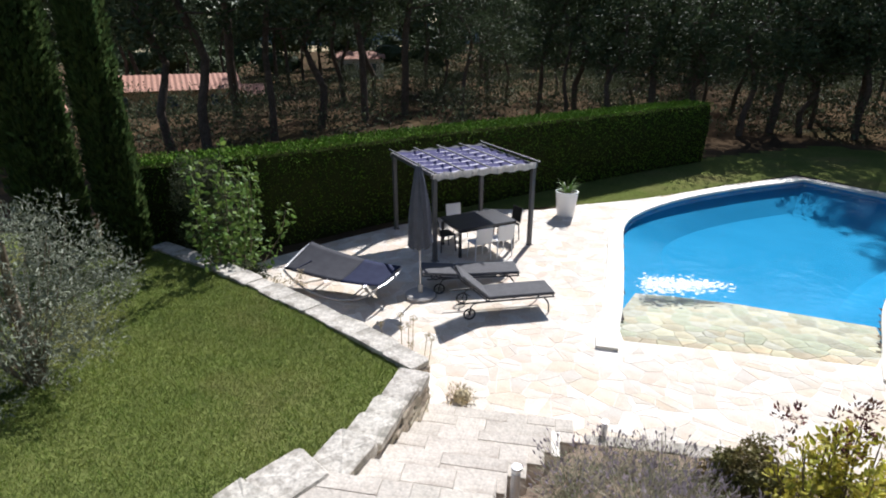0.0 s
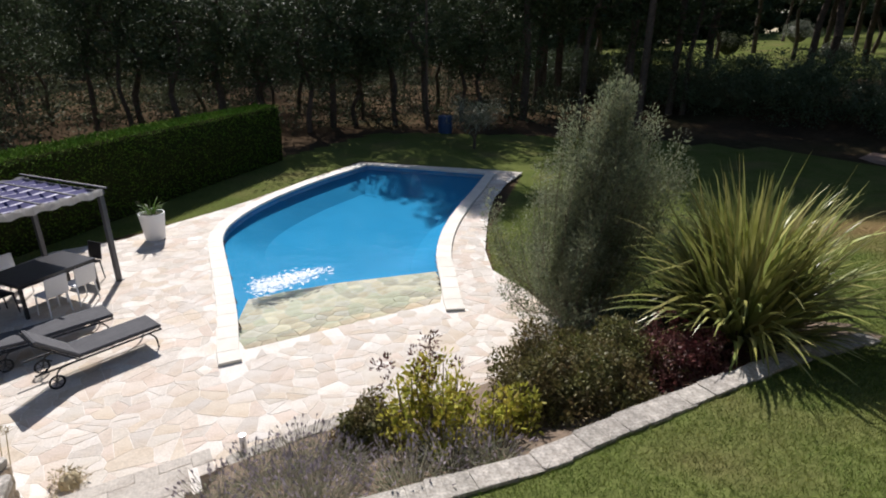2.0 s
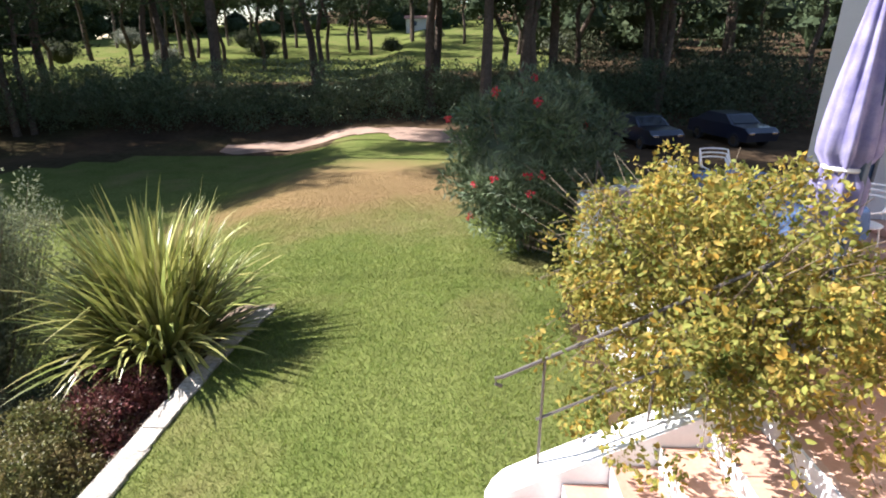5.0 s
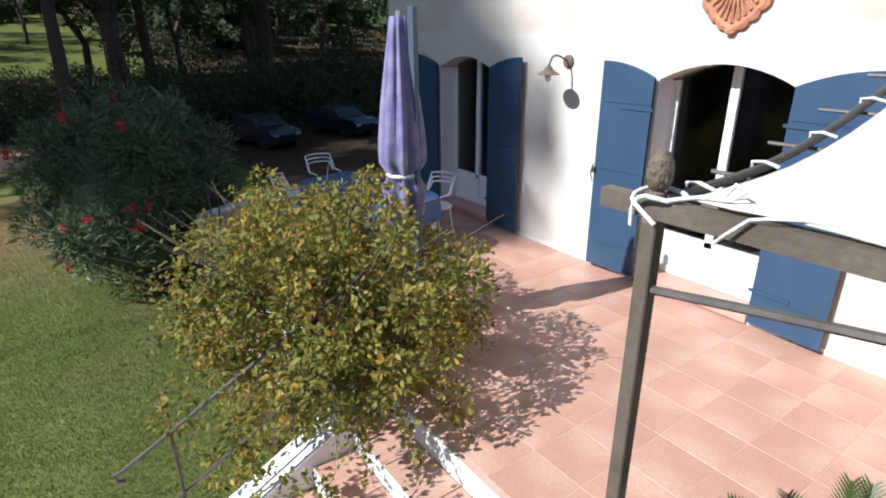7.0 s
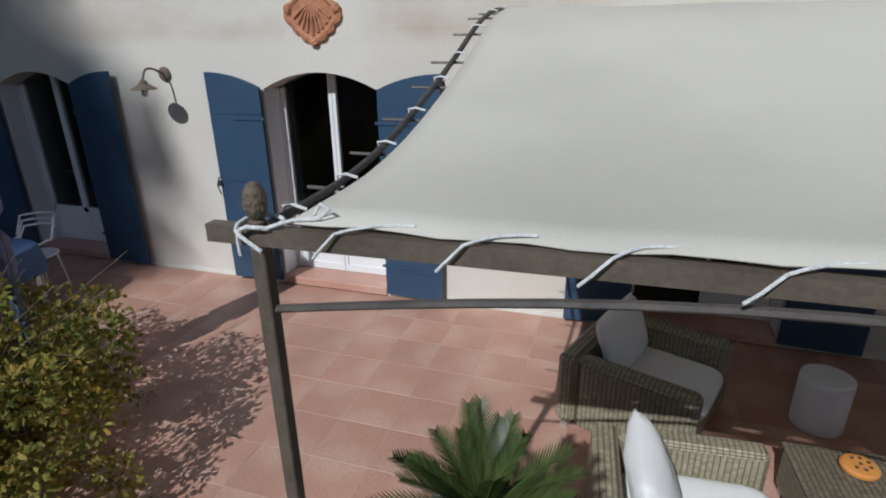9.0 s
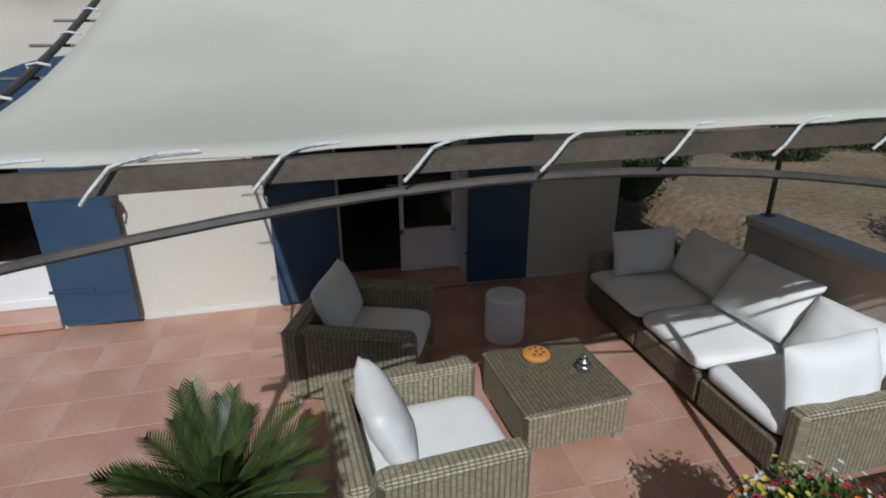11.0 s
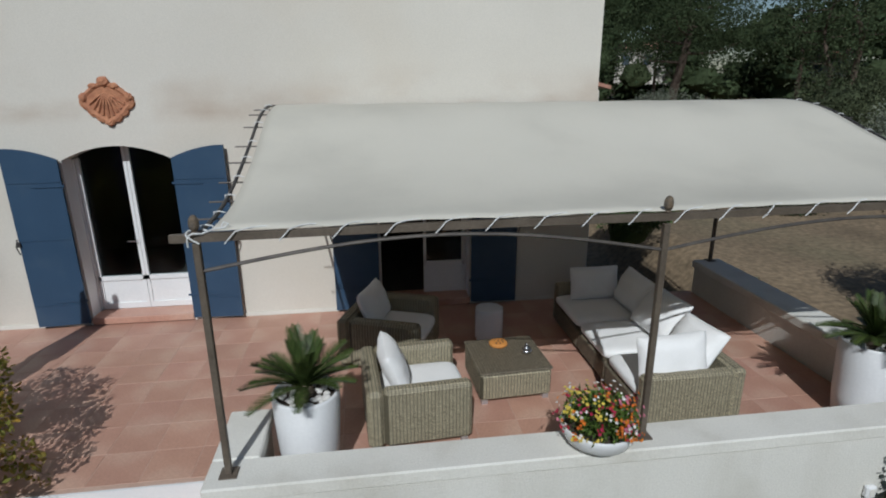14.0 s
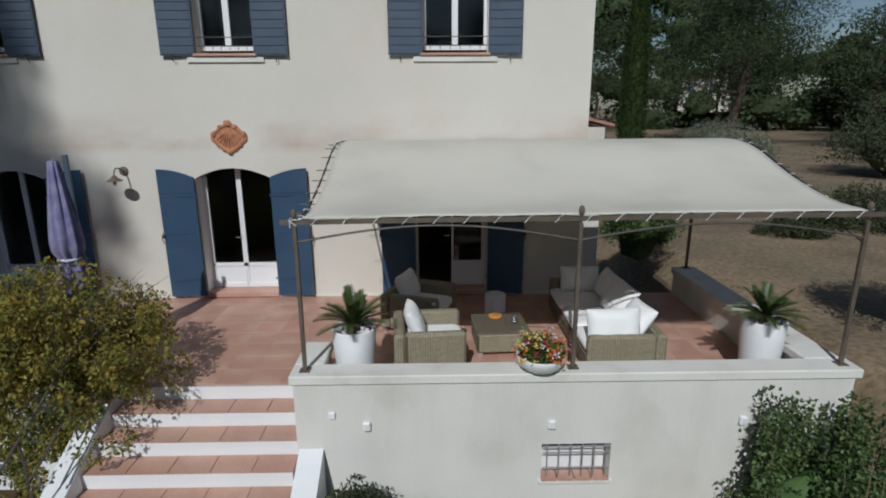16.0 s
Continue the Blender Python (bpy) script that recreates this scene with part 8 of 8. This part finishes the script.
for k in range(460):
    az, d = rng.uniform(44, 140), rng.uniform(112, 165)
    x, y, z = polar(az, d)
    back.append((x, y, z + rng.uniform(0.5, 24 if az < 80 else 15)))
for k in range(260):
    az, d = rng.uniform(38, 68), rng.uniform(118, 145)
    x, y, z = polar(az, d)
    back.append((x, y, z + rng.uniform(0.5, 17)))
for k in range(70):
    az, d = rng.uniform(96, 140), rng.uniform(62, 100)
    x, y, z = polar(az, d)
    back.append((x, y, z + rng.uniform(0.5, 5)))
for k in range(330):
    az, d = rng.uniform(-176, -122), rng.uniform(82, 135)
    x, y, z = polar(az, d)
    back.append((x, y, z + rng.uniform(0.5, 24 if az < -150 else 11)))
stuff_leaves("far_woods", "dense dark woods in the distance", "woods", back, 120, 3.6, 0.75, M["pine"], 123)
dark = []
for k in range(110):
    az, d = rng.uniform(98, 130), rng.uniform(34, 52)
    x, y, z = polar(az, d)
    dark.append((x, y, z + rng.uniform(0.2, 2.4)))
stuff_leaves("car_park_shrubs", "dark shrubs behind the parked cars", "shrubs", dark, 200, 1.7, 0.22, M["scrub"], 124, cores=False)
for i, (az, d, s) in enumerate(((72, 62, 1.5), (64, 58, 1.2), (70.5, 75, 1.6), (88, 70, 1.3), (84, 64, 0.9), (100, 58, 1.3), (56, 66, 1.6), (61, 80, 1.8))):
    x, y, z = polar(az, d)
    bush("meadow_tree", "small round tree on the sunlit lawn", pose(x, y, z + 0.9 * s), (s, s, s * 0.9), 0.14, M["olive_leaf"] if i % 2 else M["scrub"], 130 + i, 60, 50, 0.35, cat="tree", group="meadow trees")

st = thing("small_tree", "small young tree with a forked trunk on the lawn", "tree", pose(15.7, 23.1, ground_height(15.7, 23.1)))
part("trunk", vf_join(tube([(0, 0, -0.1), (0.02, 0, 0.5), (0.3, 0.1, 1.2)], 0.09, 8, 0.04), tube([(0.02, 0, 0.45), (-0.3, 0, 1.1)], 0.07, 8, 0.03)), M["bark"], st)
rng = np.random.default_rng(140)
P, N = clumps(rng, [(rng.uniform(-1, 1), rng.uniform(-1, 1), rng.uniform(1.1, 2.3)) for _ in range(40)], 60, 0.35)
part("crown", leaf_mesh("small_tree_crown", P, N, 0.1, M["olive_leaf"], rng, 0.4, 0.6), None, st)
bb = thing("blue_barrel", "dark blue plastic barrel at the edge of the lawn", "barrel", pose(16.8, 27.9, ground_height(16.8, 27.9)))
part("drum", lathe([(0.36, 0), (0.4, 0.05), (0.41, 0.5), (0.4, 0.95), (0.36, 1.0), (0.0, 1.0)], 20), M["blue_box"], bb)


def far_house(name, label, x, y, z, w, d, h, turn, wall_m, rise=1.1, holes=3):
    hs = thing(name, label, "house", pose(x, y, z, 0, 0, turn))
    part("wall", box(-w / 2, w / 2, -d / 2, d / 2, -1.5, h), wall_m, hs)
    rows, V, F = 26, [], []
    for i in range(rows * 2 + 1):
        xx = -w / 2 - 0.3 + (w + 0.6) * i / (rows * 2)
        up = 0.06 * (i % 2)
        V += [(xx, -d / 2 - 0.35, h + 0.02 + up), (xx, 0, h + rise + up), (xx, d / 2 + 0.35, h + 0.02 + up)]
        if i:
            b = 3 * i
            F += [(b - 3, b, b + 1, b - 2), (b - 2, b + 1, b + 2, b - 1)]
    part("roof", (V, F), M["roof_tile"], hs)
    for k in range(holes):
        xx = -w / 2 + w * (k + 0.5) / holes
        wd = part("window", box(xx - 0.5, xx + 0.5, -d / 2 - 0.04, -d / 2 - 0.003, h * 0.35, h * 0.78), M["shutter_grey"], hs)
        part("sill", box(xx - 0.6, xx + 0.6, -d / 2 - 0.1, -d / 2 - 0.042, h * 0.33, h * 0.35), M["pale_wall"], wd)


x, y, z = polar(-36.5, 56)
far_house("red_roofed_house", "low ochre house with a clay tile roof among pines", x, y, z, 11.0, 6, 1.9, 36, M["ochre"])
x, y, z = polar(-30.5, 55)
far_house("red_roofed_annex", "small ochre annex with a clay tile roof", x, y, z, 3.6, 4, 1.0, 30, M["ochre"], 0.7, 1)
x, y, z = polar(-49.5, 42)
far_house("red_roofed_house", "low pale house with a clay tile roof", x, y, z, 6.5, 5, 1.6, 50, M["pale_wall"], 0.9, 2)
x, y, z = polar(-19, 82)
far_house("pale_house", "pale house half hidden behind the pines", x, y, z, 6.0, 5, 2.6, 20, M["pale_wall"], 0.9, 2)
far_house("pale_house", "pale house seen through the branches of a pine", -42, -82, 4.0, 9, 6, 3.4, 155, M["pale_wall"], 1.2, 3)
far_house("pale_house", "pale house far behind the pines", -62, -72, 3.0, 7, 6, 3.0, 145, M["pale_wall"], 1.2, 3)
x, y, z = polar(86.9, 112)
far_house("pale_house", "small pale building beyond the sunlit lawn", x, y, z, 6, 4, 1.8, -87, M["pale_wall"], 0.6, 2)


def car(m, label):
    c = thing("parked_car", label, "car", m, "parked cars")
    prof = [(-2.1, 0.35), (-2.15, 0.75), (-1.9, 0.95), (-1.0, 1.02), (-0.4, 1.42), (0.9, 1.45), (1.6, 1.05), (2.05, 0.95), (2.1, 0.4)]
    rows, V, F = (-0.85, -0.8, 0.8, 0.85), [], []
    for j, y in enumerate(rows):
        for x, z in prof:
            k = 0.86 if z > 1.1 else 1.0
            V.append((x, y * k, z - (0.02 if j in (0, 3) else 0)))
    n = len(prof)
    for j in range(3):
        F += [(j * n + i, j * n + i + 1, (j + 1) * n + i + 1, (j + 1) * n + i) for i in range(n - 1)]
    F += [tuple(range(n)), tuple(range(4 * n - 1, 3 * n - 1, -1)), (0, n, 2 * n, 3 * n, 4 * n - 1, 3 * n - 1, 2 * n - 1, n - 1)]
    part("body", (V, F), M["car"], c, "dark blue paintwork")
    for s in (-1, 1):
        part("side_window", ([(-0.85, s * 0.79, 1.04), (-0.38, s * 0.735, 1.36), (0.85, s * 0.735, 1.38), (1.4, s * 0.79, 1.06)], [(0, 1, 2, 3)]), M["car_glass"], c)
        part("headlight", box(-2.165, -2.1, s * 0.62 - 0.15, s * 0.62 + 0.15, 0.66, 0.78, 0.02), M["silver"], c)
        for x in (-1.3, 1.3):
            w = part("wheel", vf_move(lathe([(0.2, -0.09), (0.31, -0.09), (0.32, 0.0), (0.31, 0.09), (0.2, 0.09)], 20), pose(x, s * 0.78, 0.32, 90, 0, 0)), M["tyre"], c)
            part("rim", vf_move(lathe([(0.0, -0.1), (0.19, -0.1), (0.19, 0.1), (0.0, 0.1)], 14), pose(x, s * 0.78, 0.32, 90, 0, 0)), M["silver"], w)
    part("windscreen", ([(-1.0, -0.7, 1.05), (-1.0, 0.7, 1.05), (-0.45, 0.66, 1.39), (-0.45, -0.66, 1.39)], [(0, 1, 2, 3)]), M["car_glass"], c)
    return c


car(pose(*polar(108.7, 29.5), 0, 0, 15), "dark blue car parked in deep shade")
car(pose(*polar(116.2, 31.5), 0, 0, 15), "dark car parked beside another in shade")

ridge = smooth_line([(-1500, 900), (-1000, 1300), (-500, 1500), (0, 1600), (600, 1600), (1300, 1300)], 60)
V, F = [], []
for i, p in enumerate(ridge):
    h = 34 + 26 * noise.noise(Vector((i * 0.21, 0, 0))) + 14 * noise.noise(Vector((i * 0.7, 4, 0)))
    V += [(p[0], p[1], -30), (p[0] * 1.02, p[1] * 1.02, h), (p[0] * 1.3, p[1] * 1.3, -40)]
    if i:
        F += [(3 * i - 3, 3 * i, 3 * i + 1, 3 * i - 2), (3 * i - 2, 3 * i + 1, 3 * i + 2, 3 * i - 1)]
tagged(part("backdrop", (V, F), M["hill"], smooth=True), "far wooded hills on the horizon, coloured blue-grey for haze", "hills", kind="structure")

weeds = []
rng = np.random.default_rng(126)
for k in range(420):
    x, y = rng.uniform(-34, -6), rng.uniform(-40, 0.5)
    if noise.noise(Vector((x * 0.25, y * 0.25, 2))) > -0.05:
        weeds.append((x, y, ground_height(x, y) + 0.03))
stuff_leaves("dry_weeds", "sparse dry weeds and tufts on the pale earth", "weeds", weeds, 60, 0.4, 0.07, M["olive_leaf"], 127, 0.35, cores=False)
for i, (x, y, r) in enumerate(((-9.5, -20, 1.3), (-12.5, -26, 1.6), (-18, -29, 2.0), (-29, -30, 2.4), (-22, -40, 2.2), (-10.5, -36, 1.7), (-34, -22, 2.4))):
    bush("dry_ground_bush", "grey-green bush on the dry ground", pose(x, y, ground_height(x, y) + 0.3 * r), (r, r, r * 0.85), 0.11, M["scrub"] if i % 2 else M["olive_leaf"], 181 + i, 90, 70, 0.3 * r, group="scrub bushes")

# ---- grass blades ----
G_ARR = np.array([[G_HEIGHT[i, j] for j in range(len(gy))] for i in range(len(gx))])


def sheet_height(P):
    """Height of the ground sheet under many points."""
    ax, ay = np.array(gx), np.array(gy)
    i = np.clip(np.searchsorted(ax, P[:, 0]) - 1, 0, len(ax) - 2)
    j = np.clip(np.searchsorted(ay, P[:, 1]) - 1, 0, len(ay) - 2)
    u, v = (P[:, 0] - ax[i]) / (ax[i + 1] - ax[i]), (P[:, 1] - ay[j]) / (ay[j + 1] - ay[j])
    return (G_ARR[i, j] * (1 - u) + G_ARR[i + 1, j] * u) * (1 - v) + (G_ARR[i, j + 1] * (1 - u) + G_ARR[i + 1, j + 1] * u) * v


V, F = [], []
for i, p in enumerate(PATH_LINE):
    d = PATH_LINE[min(i + 1, len(PATH_LINE) - 1)] - PATH_LINE[max(i - 1, 0)]
    d = d / np.linalg.norm(d)
    for k in range(7):
        u = (k / 3 - 1) * (1.5 + 1.5 * noise.noise(Vector((p[0] * 0.45, p[1] * 0.45, 1.0 if k < 3 else 9.0))) + 0.5 * noise.noise(Vector((p[0] * 1.6, p[1] * 1.6, k))))
        V.append((p[0] + d[1] * u, p[1] - d[0] * u))
    if i:
        F += [(7 * i - 7 + k, 7 * i - 6 + k, 7 * i + 1 + k, 7 * i + k) for k in range(6)]
V = np.c_[np.array(V), sheet_height(np.array(V)) + 0.05]
tagged(part("gravel_path", (V, F), M["gravel"], smooth=True), "pale pinkish gravel path across the garden", "path", kind="structure")


def grass(name, label, poly, x0, x1, y0, y1, n, seed, centre, full, none, h=0.045):
    """Blades on a lawn, dense near the centre and thinning out between two distances."""
    rng = np.random.default_rng(seed)
    P = np.c_[rng.uniform(x0, x1, n), rng.uniform(y0, y1, n)]
    far = np.hypot(P[:, 0] - centre[0], P[:, 1] - centre[1])
    P = P[inside_np(poly, P) & (rng.random(n) > (far - full) / (none - full)) & ~inside_np(KEEP_OFF, P)]
    P = np.c_[P, sheet_height(P) - 0.006]
    a = rng.uniform(0, 6.283, len(P))
    tall = h * rng.uniform(0.5, 1.4, len(P))
    side = np.c_[np.cos(a), np.sin(a), 0 * a] * 0.0045
    lean = rng.normal(0, 0.55, (len(P), 2)) * tall[:, None]
    tip = P + np.c_[lean, tall]
    V = np.stack([P - side, P + side, tip], 1).reshape(-1, 3)
    F = np.arange(len(P) * 3).reshape(-1, 3)
    ob = part(name, fast_mesh(name, V, F, M["blade"]), None)
    return tagged(ob, label, "grass", kind="stuff")


KEEP_OFF = [(0.9, -2.8), (4.3, -2.8), (4.3, -0.1), (0.9, -0.1)]
grass("grass_blades", "short green grass blades on the lower lawn", LEFT_LAWN, -11, -1.7, -1.5, 10.4, 400000, 150, (-3, 4), 6.0, 10.0)
grass("grass_blades", "short green grass blades on the lawn below the terrace", RIGHT_LAWN, -2.2, 21.0, -4.5, 24.0, 1700000, 151, (3, 0), 5.0, 21.0)


# ---- floor tiles and paving stones ----
def keep_tile(x, y):
    return inside(base_poly, x, y)


TILE = 0.41
tile_mesh = mesh_of("tile", box(-TILE / 2 + 0.003, TILE / 2 - 0.003, -TILE / 2 + 0.003, TILE / 2 - 0.003, -0.011, 0.0, 0.001), M["tile"])
rng = np.random.default_rng(200)
j = 0
y = -5.95
while y < -2.2:
    for i in range(-12, 25):
        x0, x1 = i * TILE + 0.02, (i + 1) * TILE + 0.02
        y1 = min(y + TILE, -2.175)
        lo, hi = max(x0, -4.72), min(x1, 9.55)
        if hi - lo < 0.05:
            continue
        mx, my = (lo + hi) / 2, (y + y1) / 2
        if not keep_tile(mx, my):
            continue
        far_edge = -2.625 if 1.02 < mx < 3.5 else (-2.18 if mx < 1.02 else -2.52)
        y1 = min(y1, far_edge)
        if y1 - y < 0.04:
            continue
        if hi - lo > TILE - 0.01 and y1 - y > TILE - 0.01:
            part("tile", tile_mesh, None, terrace_floor, at=pose(mx, my, rng.uniform(-0.001, 0.001), 0, 0, rng.choice([0, 90, 180, 270])))
        else:
            part("tile", box(lo + 0.004, hi - 0.004, y + 0.004, y1 - 0.004, -0.011, 0.0, 0.0015), M["tile"], terrace_floor)
    y += TILE

paving = part("pool_paving", prism(DECK_POLY, DECK - 0.12, DECK - 0.003), M["mortar"])
# the slab is open over the pool: rebuilt as two strips of quads round it
bm = bmesh.new()
outer = [bm.verts.new((x, y, DECK - 0.0015)) for x, y in DECK_POLY]
outer_e = [bm.edges.new((outer[i], outer[(i + 1) % len(outer)])) for i in range(len(outer))]
pool_ring = [(1.62, 8.95)] + [tuple(p) for p in POOL_L[1:]] + [tuple(p) for p in POOL_R[:-1]] + [(5.6, 8.87)]
inner = [bm.verts.new((x, y, DECK - 0.0015)) for x, y in pool_ring]
inner_e = [bm.edges.new((inner[i], inner[(i + 1) % len(inner)])) for i in range(len(inner))]
bmesh.ops.triangle_fill(bm, use_beauty=True, use_dissolve=False, edges=outer_e + inner_e)
bad = [f for f in bm.faces if inside(pool_ring, *f.calc_center_median().xy)]
bmesh.ops.delete(bm, geom=bad, context="FACES")
for f in bm.faces:
    if f.normal.z < 0:
        f.normal_flip()
slab = bpy.data.meshes.new("pool_paving")
bm.to_mesh(slab)
bm.free()
slab.materials.append(M["mortar"])
paving.data = slab
tagged(paving, "irregular pale stone paving round the pool", "paving", kind="structure")

rng = np.random.default_rng(201)
seeds = []
for k in range(14000):
    x, y = rng.uniform(-7, 14.5), rng.uniform(5.7, 23)
    if not inside(DECK_POLY, x, y) or inside(POOL, x, y):
        continue
    need = rng.uniform(0.15, 0.36)
    if all((x - a) ** 2 + (y - b) ** 2 > need**2 for a, b in seeds):
        seeds.append((x, y))
cells = []
for poly in crazy_paving(seeds, DECK_POLY, 0.008):
    cx, cy = sum(p[0] for p in poly) / len(poly), sum(p[1] for p in poly) / len(poly)
    size = max(math.hypot(p[0] - cx, p[1] - cy) for p in poly)
    if size > 0.17 and rng.random() < 0.6:
        a = rng.uniform(0, math.pi)
        nx, ny = math.cos(a), math.sin(a)
        e = nx * cx + ny * cy + rng.uniform(-0.05, 0.05)
        cells += [q for q in (clip(poly, nx, ny, e - 0.0035), clip(poly, -nx, -ny, -e - 0.0035)) if len(q) > 2]
    else:
        cells.append(poly)
edge_pts = np.array([np.array(p) for p in POOL_L] + [np.array(p) for p in POOL_R] + [np.array(p) for p in far_run])
near, rest = [], []
for poly in cells:
    cx, cy = sum(p[0] for p in poly) / len(poly), sum(p[1] for p in poly) / len(poly)
    if inside(POOL, cx, cy) or not inside(DECK_POLY, cx, cy):
        continue
    i = int(np.argmin(np.hypot(edge_pts[:, 0] - cx, edge_pts[:, 1] - cy)))
    e = edge_pts[i]
    d = math.hypot(cx - e[0], cy - e[1])
    if cy > 8.5 and d < 1.0:
        nx, ny = (e[0] - cx) / d, (e[1] - cy) / d
        lim = nx * e[0] + ny * e[1] - 0.385
        poly = clip(poly, nx, ny, lim) if len(poly) > 2 else poly
    if 1.0 < cx < 6.1 and 8.2 < cy < 9.2:
        poly = clip(poly, 0, 1, 8.93)
        if cx < 1.9 and len(poly) > 2:
            poly = clip(poly, -1, 0, -1.53) if cx > 1.3 else clip(poly, 1, 0, 1.10)
        if cx > 5.1 and len(poly) > 2:
            poly = clip(poly, 1, 0, 5.45) if cx < 5.65 else clip(poly, -1, 0, -5.93)
    if len(poly) < 3:
        continue
    ar = abs(sum(poly[k][0] * poly[(k + 1) % len(poly)][1] - poly[(k + 1) % len(poly)][0] * poly[k][1] for k in range(len(poly)))) / 2
    if ar < 0.006:
        continue
    (near if cy < 9.0 and len(near) < 300 else rest).append(poly)
for poly in near:
    cx, cy = sum(p[0] for p in poly) / len(poly), sum(p[1] for p in poly) / len(poly)
    part("flagstone", prism([(x - cx, y - cy) for x, y in poly], -0.06, 0.0, 0.005, 0.0012), M["flag"], paving, at=pose(cx, cy, DECK + rng.uniform(0.0005, 0.0035)))
rest_ob = part("flagstones", vf_join(*[prism(p, DECK - 0.06, DECK + rng.uniform(0.0005, 0.0035), 0.005, 0.0012) for p in rest]), M["flag_far"], paving)
tagged(rest_ob, kind="stuff")

# stones of the beach under the water
rng = np.random.default_rng(202)
seeds = []
for k in range(3000):
    x, y = rng.uniform(1.3, 6.9), rng.uniform(8.8, 11.8)
    if inside(BEACH, x, y) and all((x - a) ** 2 + (y - b) ** 2 > rng.uniform(0.16, 0.36) ** 2 for a, b in seeds):
        seeds.append((x, y))
for poly in crazy_paving(seeds, BEACH, 0.01):
    V, F = prism(poly, -0.034, 0.0, 0.005, 0.0012)
    cy0 = sum(p[1] for p in poly) / len(poly)
    cx0 = sum(p[0] for p in poly) / len(poly)
    V = [(x - cx0, y - cy0, z + beach_z(y)) for x, y, z in V]
    part("beach_stone", (V, F), M["beach"], pool, at=pose(cx0, cy0, 0))

# foam where the inlet stirs the water; its white flakes also imitate sun glints
rng = np.random.default_rng(205)
V, F = [], []
for k in range(760):
    s = rng.beta(1.2, 2.0)
    x, y = 2.35 + 1.9 * s + rng.normal(0, 0.1), 11.6 + 0.3 * s + rng.normal(0, 0.24) * (1.1 - 0.6 * s)
    r, b = rng.uniform(0.008, 0.035), len(V)
    for i in range(7):
        a = 6.283 * i / 7
        q = r * rng.uniform(0.6, 1.3)
        V.append((x + 1.6 * q * math.cos(a), y + q * math.sin(a), water_z + 0.004))
    V.append((x, y, water_z + 0.004 + r * 0.35))
    F += [(b + i, b + (i + 1) % 7, b + 7) for i in range(7)]
foam = part("foam", (V, F), M["foam"], pool)
tagged(foam, kind="stuff")
